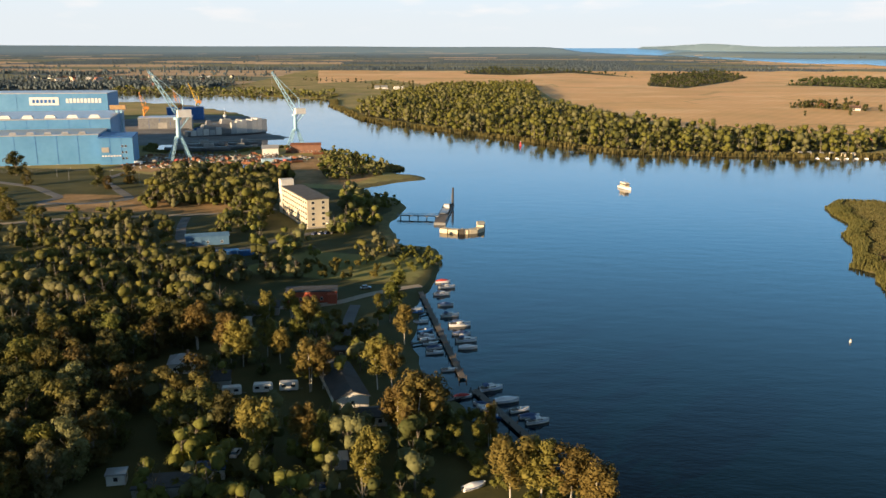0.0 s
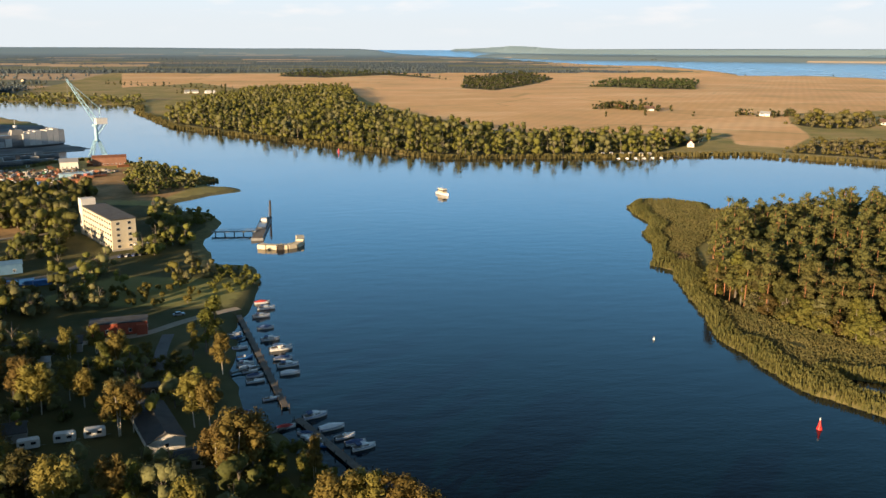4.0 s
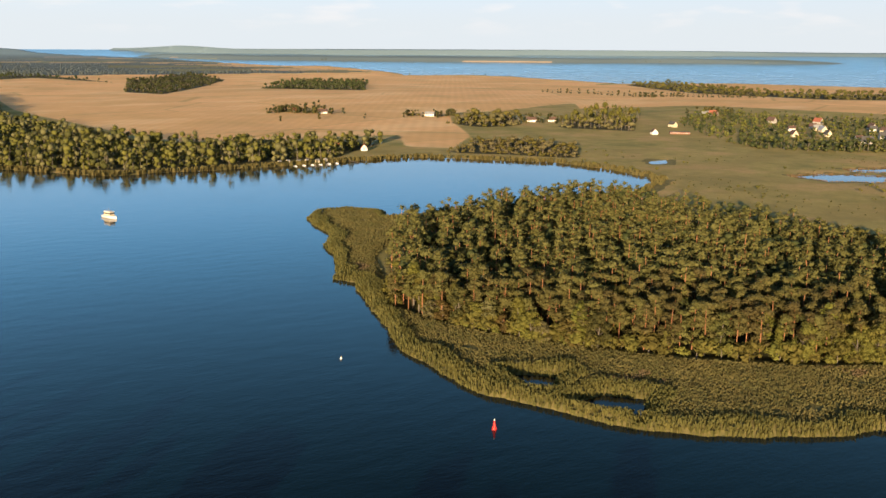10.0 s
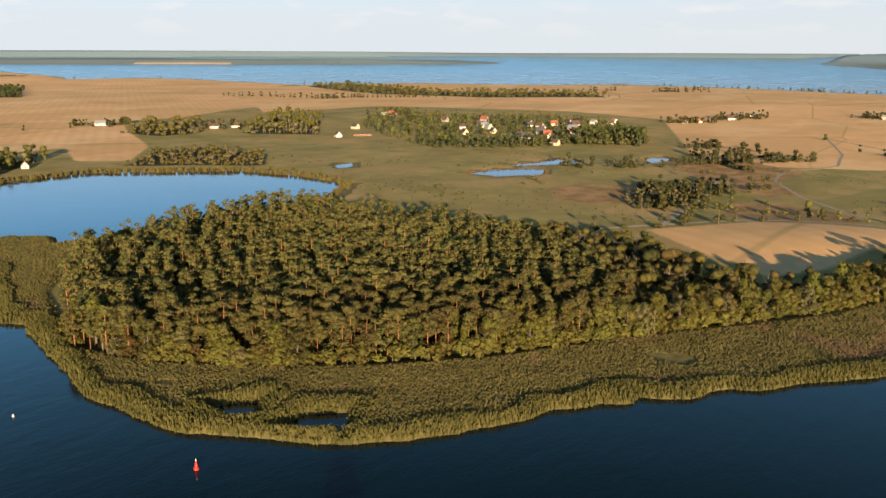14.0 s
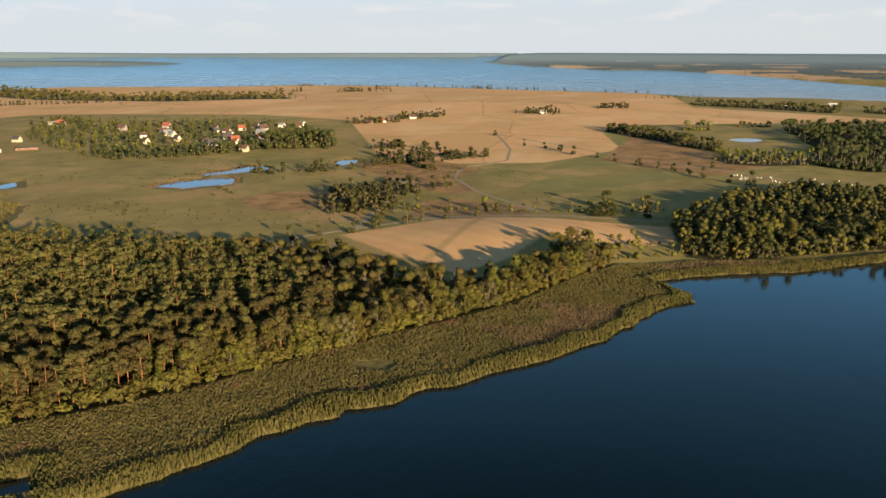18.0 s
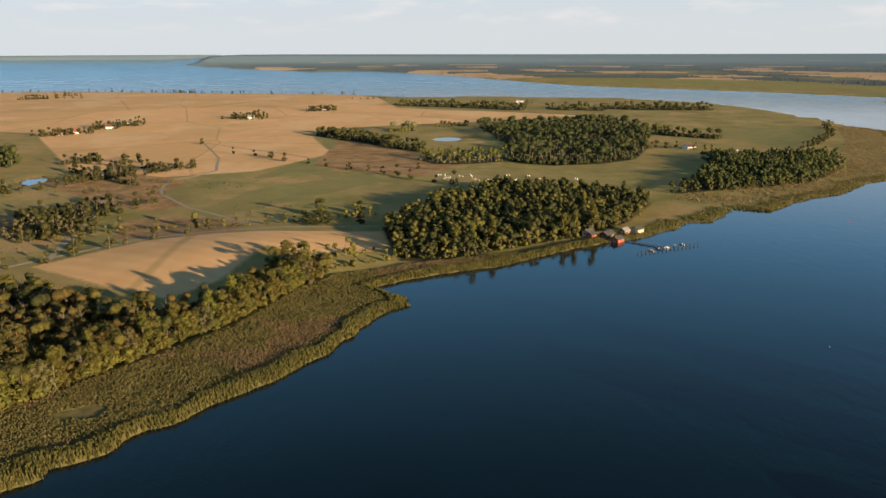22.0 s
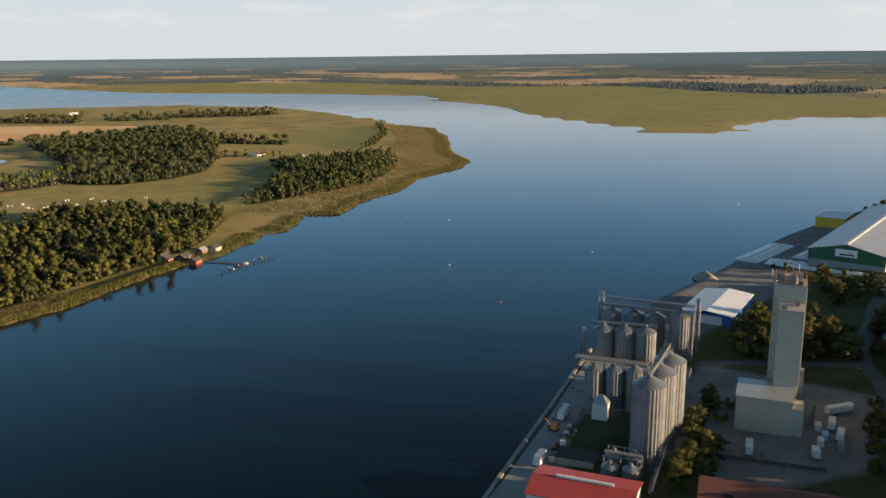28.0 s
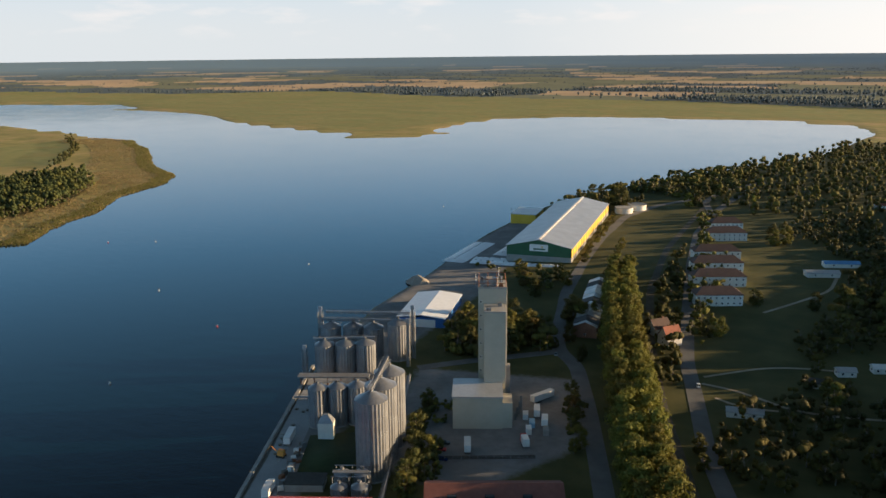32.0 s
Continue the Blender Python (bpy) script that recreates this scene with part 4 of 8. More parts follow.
wood_mass("mixed_wood", scatter(WOODS["mixed_wood"], 7.5, 13), ["oak", "dark", "deep", "oak", "rust"], "mixed deciduous wood with rust-tinted trees along the reed", 14, 260, 1.0, 1.45)
wood_mass("river_wood", scatter(WOODS["river_wood"], 11, 15), ["oak", "dark", "oak", "willow"], "broad deciduous wood on the far river bank", 16, 100, 1.15, 1.9)
wood_mass("shore_wood", scatter(WOODS["shore_wood"], 7.0, 17), ["deep", "oak", "deep", "dark"], "dark deciduous wood by the boathouses", 18, 190, 0.92, 1.35)
wood_mass("cape_wood", scatter(WOODS["cape_wood"], 8, 19), ["deep", "dark", "deep"], "dark deciduous wood towards the cape", 20, 135, 0.9, 1.6)
for key, kinds, gap, label in (("spruce_wood", ["deep"], 10, "dark plantation beside a small pond"), ("spruce_strip", ["deep", "dark"], 8, "dark tree belt at the field's corner"), ("young_wood", ["willow", "poplar"], 8, "pale young plantation before the dark wood"),
                               ("pond_row", ["willow", "oak"], 9, "round pale trees behind the pond"), ("pond_hedge", ["dark", "oak"], 10, "hedge behind the pond"), ("cape_hedge", ["deep", "dark"], 9, "dark copse beside the green field"), ("clearing_hedge", ["dark", "rust"], 9, "hedge at the clearing"),
                               ("lake_wood", ["deep", "dark"], 14, "wood along the lagoon shore"), ("lagoon_grove", ["deep", "dark"], 15, "grove at the lagoon shore"), ("lagoon_copse", ["dark", "deep"], 15, "copse towards the lagoon's mouth"),
                               ("bay_wood", ["willow", "oak"], 8, "low willow thicket at the bay"), ("village_wood", ["poplar", "willow"], 12, "row of pale poplars before the village"),
                               ("farm_wood", ["oak", "willow"], 12, "trees round a farm"), ("field_wood", ["deep"], 22, "wood among the stubble fields"), ("long_wood", ["deep"], 17, "long pine wood among the stubble fields"),
                               ("north_hedge", ["deep"], 24, "distant hedge wood among the fields"), ("coast_hedge", ["dark", "oak"], 20, "hedge wood above the lagoon shore")):
    wood_mass(key, scatter(WOODS[key], gap, len(key)), kinds, label, 21, 44, {"bay_wood": 0.55, "spruce_wood": 1.0, "young_wood": 0.6, "spruce_strip": 0.85, "pond_hedge": 0.7, "clearing_hedge": 0.7}.get(key, 1.0), 2.9)
# far country: the wooded cells of the patchwork
rng = np.random.default_rng(77)
bb, rr = np.radians(rng.uniform(-34, 178, 90000)), 1 / rng.uniform(1 / 30000, 1 / 1900, 90000)
far_places = np.column_stack([rr * np.sin(bb), rr * np.cos(bb)])
share = patchwork(far_places)
keep = (rr < 8500) & far_country(far_places) & (shore_distance(far_places) > 10) & ((share > np.interp(rr, [2000, 5000, 9000], [0.30, 0.24, 0.08])) & (share < np.interp(rr, [2000, 5000, 9000], [0.52, 0.64, 0.90])) | (rng.uniform(size=len(rr)) < np.where(field_edge(far_places) < 16, 0.75, 0.02)))
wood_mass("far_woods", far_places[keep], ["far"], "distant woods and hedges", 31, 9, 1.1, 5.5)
# ---- building kit ----
M["white_paint"] = surface("white_paint", (0.66, 0.65, 0.62), (0.82, 0.81, 0.78), 0.4, 0.5, vary=0.05)
M["cream_wall"] = surface("cream_plaster", (0.52, 0.45, 0.32), (0.66, 0.58, 0.42), 0.15, 0.85)
M["white_wall"] = surface("white_plaster", (0.6, 0.57, 0.51), (0.78, 0.75, 0.69), 0.2, 0.85, vary=0.1)
M["concrete"] = surface("concrete", (0.26, 0.25, 0.23), (0.42, 0.40, 0.37), 0.2, 0.9)
M["dark_roof"] = surface("dark_roof_felt", (0.05, 0.05, 0.052), (0.10, 0.10, 0.10), 0.3, 0.9, vary=0.2)
M["grey_roof"] = surface("grey_metal_roof", (0.38, 0.385, 0.39), (0.54, 0.545, 0.55), 0.12, 0.38, 0.45)
M["red_roof"] = surface("red_clay_roof", (0.20, 0.065, 0.04), (0.33, 0.11, 0.065), 0.4, 0.8, vary=0.2)
M["brown_roof"] = surface("brown_tile_roof", (0.072, 0.044, 0.037), (0.125, 0.075, 0.060), 0.35, 0.8, vary=0.1)
M["tile_roof"] = surface("red_brown_tile_roof", (0.170, 0.058, 0.044), (0.250, 0.092, 0.066), 0.35, 0.8, vary=0.1)
M["red_wood"] = surface("red_painted_boards", (0.30, 0.06, 0.03), (0.45, 0.10, 0.05), 0.6, 0.75)
M["red_sheet"] = surface("red_metal_sheet", (0.40, 0.05, 0.045), (0.52, 0.09, 0.08), 0.2, 0.5)
M["blue_sheet"] = surface("light_blue_cladding", (0.070, 0.225, 0.43), (0.115, 0.30, 0.53), 0.05, 0.5)
M["deep_blue"] = surface("deep_blue_paint", (0.02, 0.10, 0.32), (0.04, 0.17, 0.45), 0.3, 0.5, vary=0.1)
M["crane_blue"] = surface("pale_blue_crane_paint", (0.25, 0.45, 0.58), (0.38, 0.58, 0.70), 0.4, 0.5)
M["orange"] = surface("orange_paint", (0.60, 0.22, 0.03), (0.75, 0.32, 0.06), 0.4, 0.55)
M["yellow"] = surface("yellow_cladding", (0.62, 0.38, 0.02), (0.75, 0.50, 0.05), 0.1, 0.55)
M["dark_green"] = surface("dark_green_cladding", (0.015, 0.08, 0.035), (0.03, 0.13, 0.06), 0.1, 0.55)
M["zinc"] = surface("galvanised_steel", (0.24, 0.25, 0.268), (0.38, 0.39, 0.41), 0.25, 0.42, 0.7)
M["steel"] = surface("weathered_grey_steel", (0.16, 0.165, 0.17), (0.3, 0.3, 0.3), 0.5, 0.6, 0.4)
M["rust"] = surface("rusty_steel", (0.16, 0.06, 0.03), (0.36, 0.15, 0.07), 0.8, 0.8, 0.2)
M["tower_wall"] = surface("pale_beige_render", (0.40, 0.365, 0.29), (0.50, 0.46, 0.37), 0.06, 0.85)
M["planks"] = surface("weathered_planks", (0.09, 0.075, 0.06), (0.2, 0.175, 0.145), 0.6, 0.85, vary=0.15)
M["tar_wood"] = surface("tarred_timber", (0.03, 0.025, 0.02), (0.07, 0.06, 0.05), 0.6, 0.8)
M["glass"] = surface("window_glass", (0.02, 0.025, 0.03), (0.04, 0.045, 0.055), 0.5, 0.12)
M["canvas_blue"] = surface("blue_boat_canvas", (0.03, 0.06, 0.15), (0.08, 0.13, 0.26), 0.8, 0.8, vary=0.15)
M["canvas_red"] = surface("red_boat_canvas", (0.38, 0.03, 0.03), (0.5, 0.06, 0.05), 0.8, 0.8)
M["red_paint"] = surface("red_paint", (0.5, 0.02, 0.02), (0.62, 0.05, 0.035), 0.6, 0.45)
M["tyre"] = surface("rubber", (0.015, 0.015, 0.015), (0.035, 0.035, 0.035), 2.0, 0.9)
M["asphalt"] = surface("asphalt", (0.10, 0.10, 0.098), (0.17, 0.168, 0.162), 0.15, 0.92, fine=20)
M["tarp"] = surface("white_tarpaulin", (0.72, 0.74, 0.76), (0.86, 0.87, 0.88), 0.3, 0.35)
M["gravel"] = surface("gravel_heap", (0.22, 0.19, 0.16), (0.38, 0.34, 0.29), 0.8, 0.95, bump=0.6)
M["rope_brown"] = surface("brown_brick", (0.17, 0.085, 0.055), (0.29, 0.15, 0.10), 0.3, 0.9)
for tint, low, high in (("silver", (0.3, 0.31, 0.32), (0.42, 0.43, 0.44)), ("black", (0.015, 0.016, 0.018), (0.03, 0.03, 0.034)), ("navy", (0.02, 0.04, 0.12), (0.03, 0.06, 0.18))):
    M["car_" + tint] = surface("car_paint_" + tint, low, high, 0.6, 0.25, 0.2)


def join(*pieces):
    """Several (vertices, faces) in one."""
    v, f = [], []
    for pv, pf in pieces:
        at = len(v)
        v += [tuple(p) for p in pv]
        f += [tuple(i + at for i in q) for q in pf]
    return v, f


def box(x0, y0, z0, x1, y1, z1):
    v = [(x, y, z) for z in (z0, z1) for x, y in ((x0, y0), (x1, y0), (x1, y1), (x0, y1))]
    return v, [(3, 2, 1, 0), (4, 5, 6, 7), (0, 1, 5, 4), (1, 2, 6, 5), (2, 3, 7, 6), (3, 0, 4, 7)]


def prism(outline, z0, z1, top=1.0):
    n = len(outline)
    cx, cy = sum(p[0] for p in outline) / n, sum(p[1] for p in outline) / n
    v = [(x, y, z0) for x, y in outline] + [(cx + (x - cx) * top, cy + (y - cy) * top, z1) for x, y in outline]
    return v, [tuple(range(n - 1, -1, -1)), tuple(range(n, 2 * n))] + [(i, (i + 1) % n, n + (i + 1) % n, n + i) for i in range(n)]


def tube(r, z0, z1, sides=16, r1=None, x=0.0, y=0.0):
    r1 = r if r1 is None else r1
    ring = [(math.cos(2 * math.pi * k / sides), math.sin(2 * math.pi * k / sides)) for k in range(sides)]
    v = [(x + r * a, y + r * b, z0) for a, b in ring] + [(x + r1 * a, y + r1 * b, z1) for a, b in ring]
    return v, [tuple(range(sides - 1, -1, -1)), tuple(range(sides, 2 * sides))] + [(i, (i + 1) % sides, sides + (i + 1) % sides, sides + i) for i in range(sides)]


def beam(p, q, r=0.15, sides=4):
    """A bar from p to q."""
    p, q = Vector(p), Vector(q)
    turn = (q - p).to_track_quat("Z", "Y").to_matrix()
    v, f = tube(r, 0, (q - p).length, sides)
    return [tuple(p + turn @ Vector(a)) for a in v], f


def gable(w, d, z0, z1, over=0.4, thick=0.25):
    """A pitched roof over w by d with its ridge along x."""
    a, b = w / 2 + over, d / 2 + over
    drop = (z1 - z0) * over / (d / 2)
    e = z0 - drop
    v = []
    for x in (-a, a):
        v += [(x, -b, e), (x, 0, z1), (x, b, e), (x, b, e + thick), (x, 0, z1 + thick), (x, -b, e + thick)]
    return v, [(5, 4, 3, 2, 1, 0), (6, 7, 8, 9, 10, 11), (0, 1, 7, 6), (1, 2, 8, 7), (2, 3, 9, 8), (3, 4, 10, 9), (4, 5, 11, 10), (5, 0, 6, 11)]


def gabled_walls(w, d, h, ridge):
    a, b = w / 2, d / 2
    v = []
    for x in (-a, a):
        v += [(x, -b, -0.5), (x, b, -0.5), (x, b, h), (x, 0, ridge), (x, -b, h)]
    return v, [(0, 4, 3, 2, 1), (5, 6, 7, 8, 9), (0, 5, 9, 4), (1, 2, 7, 6), (0, 1, 6, 5), (4, 9, 8, 3), (3, 8, 7, 2)]


def hipped(w, d, z0, z1, over=0.4):
    a, b, k = w / 2 + over, d / 2 + over, max(w / 2 - d / 2, 0.1)
    v = [(-a, -b, z0 - 0.1), (a, -b, z0 - 0.1), (a, b, z0 - 0.1), (-a, b, z0 - 0.1), (-a, -b, z0 + 0.1), (a, -b, z0 + 0.1), (a, b, z0 + 0.1), (-a, b, z0 + 0.1), (-k, 0, z1), (k, 0, z1)]
    return v, [(3, 2, 1, 0), (0, 1, 5, 4), (1, 2, 6, 5), (2, 3, 7, 6), (3, 0, 4, 7), (4, 5, 9, 8), (5, 6, 9), (6, 7, 8, 9), (7, 4, 8)]


def part(name, shape, material, parent, label="", m=None):
    """One mesh object under a thing or a part."""
    if isinstance(shape, bpy.types.Mesh):
        me = shape
    else:
        me = bpy.data.meshes.new(name)
        me.from_pydata(shape[0], [], shape[1])
        me.materials.append(M[material])
        me.update()
    ob = new(name, me)
    ob.parent = parent
    if m is not None:
        ob.matrix_basis = m
    if label:
        ob["label"] = label
    return ob


def thing(name, label, category, x, y, turn=0.0, z=None, group=""):
    """An empty at a thing's base; its parts hang under it."""
    t = tagged(new(name), label, category, group)
    t.matrix_world = pose(x, y, stand_height(x, y) if z is None else z, 0, 0, turn)
    return t


def shared(shape, material, name="piece"):
    me = bpy.data.meshes.new(name)
    me.from_pydata(shape[0], [], shape[1])
    me.materials.append(M[material])
    me.update()
    return me


PANES = {}


def window(parent, x, y, z, w, h, turn=0.0, frame_look="white_paint"):
    """A framed window standing 5 cm out of the wall; turn 0 faces -y."""
    key = (round(w, 2), round(h, 2), frame_look)
    if key not in PANES:
        t = 0.09
        rim = join(box(-w / 2, -0.06, 0, w / 2, 0.05, t), box(-w / 2, -0.06, h - t, w / 2, 0.05, h), box(-w / 2, -0.06, t, -w / 2 + t, 0.05, h - t), box(w / 2 - t, -0.06, t, w / 2, 0.05, h - t))
        PANES[key] = (shared(rim, frame_look, "window_frame"), shared(box(-w / 2 + t, -0.025, t, w / 2 - t, 0.03, h - t), "glass", "pane"))
    o = part("window", PANES[key][0], "", parent, m=pose(x, y, z, 0, 0, turn))
    part("pane", PANES[key][1], "", o)


def house(x, y, turn, w, d, eaves, ridge, wall="white_wall", roof="red_roof", label="", cols=3, floors=1, hip=False, group="village houses", name="house", chimney=True, flat=False, win=(1.1, 1.2), ends=True):
    h = thing(name, label, "house" if name == "house" else name.replace("_", " "), x, y, turn, group=group)
    if flat:
        part("wall", box(-w / 2, -d / 2, -0.5, w / 2, d / 2, eaves), wall, h)
        part("roof", join(box(-w / 2 - 0.25, -d / 2 - 0.25, eaves, w / 2 + 0.25, d / 2 + 0.25, eaves + 0.35)), roof, h)
    elif hip:
        part("wall", box(-w / 2, -d / 2, -0.5, w / 2, d / 2, eaves), wall, h)
        part("roof", hipped(w, d, eaves, ridge), roof, h)
    else:
        part("wall", gabled_walls(w, d, eaves, ridge - 0.03), wall, h)
        part("roof", gable(w, d, eaves, ridge), roof, h)
    if chimney:
        part("chimney", box(w * 0.2, -0.35, ridge - 1.2, w * 0.2 + 0.7, 0.35, ridge + 0.9), "rope_brown", h)
    ww, wh = win
    for f in range(floors):
        z = 0.9 + f * (eaves / floors)
        for c in range(cols):
            at = -w / 2 + w * (c + 0.5) / cols
            if not (f == 0 and c == cols // 2 and name == "house"):
                window(h, at, -d / 2 - 0.02, z, ww, wh)
            window(h, at, d / 2 + 0.02, z, ww, wh, 180)
        if ends:
            for s, a in ((-1, 270), (1, 90)):
                window(h, s * (w / 2 + 0.02), 0, z, ww, wh, a)
    if name == "house":
        part("door", box(-0.5, -d / 2 - 0.06, 0, 0.5, -d / 2 + 0.02, 2.0), "planks", h)
    return h


def car(x, y, turn, paint, label, group="parked cars"):
    c = thing("car", label, "car", x, y, turn, group=group)
    body = join(prism([(-2.15, -0.85), (2.15, -0.85), (2.2, 0), (2.15, 0.85), (-2.15, 0.85), (-2.2, 0)], 0.3, 0.85, 0.97))
    part("body", body, paint, c)
    part("cabin", prism([(-1.5, -0.78), (0.9, -0.78), (0.9, 0.78), (-1.5, 0.78)], 0.85, 1.45, 0.8), "glass", c)
    part("roof", prism([(-1.2, -0.62), (0.62, -0.62), (0.62, 0.62), (-1.2, 0.62)], 1.45, 1.5, 0.95), paint, c)
    for sx in (-1.35, 1.35):
        for sy in (-0.82, 0.82):
            part("wheel", wheel_shape(sx, sy, 0.32, 0.2), "tyre", c)
    return c


def wheel_shape(x, y, r, wide=0.25):
    v, f = tube(r, -wide / 2, wide / 2, 10)
    return [(x + a, y + c, r + b) for a, b, c in v], f


def trailer(x, y, turn, length, label, cab="", group="parked lorries"):
    """A box body on wheels, with or without a cab."""
    t = thing("lorry" if cab else "trailer", label, "lorry" if cab else "trailer", x, y, turn, group=group)
    part("box_body", box(-length / 2, -1.25, 1.1, length / 2, 1.25, 3.8), "white_paint", t)
    part("chassis", box(-length / 2 + 0.2, -0.5, 0.75, length / 2 - 0.2, 0.5, 1.1), "steel", t)
    for k in range(3):
        for s in (-1.05, 1.05):
            part("wheel", wheel_shape(-length / 2 + 1.5 + 1.2 * k, s, 0.5), "tyre", t)
    if cab:
        part("cab", prism([(length / 2 + 0.3, -1.2), (length / 2 + 2.3, -1.2), (length / 2 + 2.3, 1.2), (length / 2 + 0.3, 1.2)], 0.6, 3.2, 0.94), cab, t)
        part("windscreen", box(length / 2 + 2.2, -1.05, 1.7, length / 2 + 2.32, 1.05, 2.7), "glass", t)
        for s in (-1.05, 1.05):
            part("wheel", wheel_shape(length / 2 + 1.4, s, 0.5), "tyre", t)
    return t

# ---- marina: jetties and boats ----
def loft(rows):
    """A hull skin from cross-sections (x, [(y, z), ...]), mirrored in y."""
    v, f, n = [], [], None
    for x, half in rows:
        ring = [(x, -y, z) for y, z in half] + [(x, y, z) for y, z in reversed(half)]
        n = len(ring)
        v += ring
    for i in range(len(rows) - 1):
        for k in range(n - 1):
            f.append((i * n + k, i * n + k + 1, (i + 1) * n + k + 1, (i + 1) * n + k))
        f.append((i * n + n - 1, i * n, (i + 1) * n, (i + 1) * n + n - 1))
    f.append(tuple(range(n)))
    f.append(tuple((len(rows) - 1) * n + k for k in range(n - 1, -1, -1)))
    return v, f


def hull_shape(length, beam_width, free):
    rows = []
    for k, wide, sheer in ((-0.5, 0.86, 0.0), (-0.2, 1.0, 0.0), (0.12, 0.95, 0.06), (0.34, 0.66, 0.16), (0.47, 0.2, 0.28), (0.5, 0.03, 0.32)):
        b, top = beam_width / 2 * wide, free * (1 + sheer)
        rows.append((k * length, [(b, top), (b * 0.96, free * 0.45), (b * 0.72, 0.0), (0.02, -0.3)]))
    return loft(rows)


BOATS = {}


def boat(kind, x, y, turn, size=1.0, group="boats of the marina"):
    """Motor cruiser, covered boat or open dinghy, afloat with its bow along +x."""
    if kind not in BOATS:
        words = {"cruiser": "white motor cruiser with a dark-windowed cabin, moored at a jetty", "blue_cover": "white boat under a blue canvas cover, moored at a jetty",
                 "red_cover": "white boat under a red canvas cover, moored at a jetty", "open": "small white open boat moored at a jetty", "blue_hull": "small boat with a blue hull moored at a jetty",
                 "white_cover": "white boat under a pale canvas cover, moored at a jetty"}[kind]
        b = tagged(new("motorboat" if kind == "cruiser" else "boat"), words, "boat", group)
        part("hull", hull_shape(7.2, 2.6, 0.95), "deep_blue" if kind == "blue_hull" else "white_paint", b)
        part("rubbing_strake", loft([(k * 7.2, [(1.3 * w + 0.05, 0.82 + s), (1.3 * w + 0.05, 0.7 + s)]) for k, w, s in ((-0.5, 0.87, 0), (-0.2, 1.0, 0), (0.12, 0.95, 0.06), (0.34, 0.67, 0.14), (0.48, 0.2, 0.24))]), "deep_blue", b)
        if kind == "cruiser":
            part("cabin", loft([(-1.0, [(1.0, 1.75), (1.1, 0.93)]), (0.5, [(0.95, 1.7), (1.08, 0.95)]), (1.9, [(0.5, 1.2), (0.7, 1.0)])]), "white_paint", b)
            part("windscreen", loft([(-0.3, [(0.97, 1.62), (1.12, 1.2)]), (0.9, [(0.9, 1.5), (1.04, 1.15)]), (1.2, [(0.8, 1.38), (0.96, 1.12)])]), "glass", b)
            part("cockpit", box(-3.2, -0.95, 0.6, -1.1, 0.95, 0.98), "planks", b)
            part("canopy", loft([(-2.4, [(0.85, 1.9), (1.0, 1.6)]), (-0.9, [(0.9, 2.05), (1.02, 1.75)])]), "canvas_blue", b)
            part("rail", join(*[beam((1.2 + 0.7 * i, s * (0.95 - 0.2 * i), 1.0), (1.2 + 0.7 * i, s * (0.95 - 0.2 * i), 1.55), 0.03) for i in range(4) for s in (-1, 1)]), "steel", b)
        elif kind in ("blue_cover", "red_cover", "white_cover"):
            look_ = {"blue_cover": "canvas_blue", "red_cover": "canvas_red", "white_cover": "tarp"}[kind]
            part("canvas_cover", loft([(-3.4, [(0.25, 1.15), (1.05, 0.95)]), (-0.8, [(0.45, 1.75), (1.2, 0.97)]), (1.0, [(0.3, 1.6), (1.1, 1.02)]), (2.6, [(0.05, 1.2), (0.5, 1.15)])]), look_, b)
        else:
            part("deck", box(-3.3, -0.95, 0.55, 1.8, 0.95, 0.97), "planks", b)
            part("thwart", box(-1.2, -1.05, 0.97, -0.8, 1.05, 1.08), "planks", b)
            part("console", prism([(-0.3, -0.4), (0.5, -0.4), (0.5, 0.4), (-0.3, 0.4)], 0.97, 1.7, 0.8), "white_paint", b)
        part("outboard_motor", join(box(-3.95, -0.2, 0.5, -3.55, 0.2, 1.25), box(-3.85, -0.08, -0.4, -3.65, 0.08, 0.5)), "car_black", b)
        b.matrix_world = pose(x, y, 0, 0, 0, turn) @ Matrix.Diagonal((size, size, size, 1))
        BOATS[kind] = b
        return b
    b = copy_thing(BOATS[kind], pose(x, y, 0, 0, 0, turn))
    b.scale = (size, size, size)
    return b


def jetty(ax, ay, bx, by, wide, label, height=0.75, gap=0.55, pile_gap=6.0, name="jetty"):
    """Planks across two stringers, on piles."""
    length = math.hypot(bx - ax, by - ay)
    j = thing(name, label, "jetty", ax, ay, math.degrees(math.atan2(by - ay, bx - ax)), 0.0)
    for s in (-wide / 2 + 0.15, wide / 2 - 0.15):
        part("stringer", box(0, s - 0.1, height - 0.3, length, s + 0.1, height - 0.06), "tar_wood", j)
    plank = shared(box(0, -wide / 2, height - 0.06, gap - 0.05, wide / 2, height), "planks", "plank")
    for k in range(int(length / gap)):
        part("plank", plank, "", j, m=pose(k * gap, 0, 0))
    pile = shared(tube(0.14, -2.0, height + 0.9, 8), "tar_wood", "post")
    for k in range(int(length / pile_gap) + 1):
        for s in (-wide / 2 - 0.1, wide / 2 + 0.1):
            part("post", pile, "", j, m=pose(min(k * pile_gap + 0.2, length), s, 0))
    return j


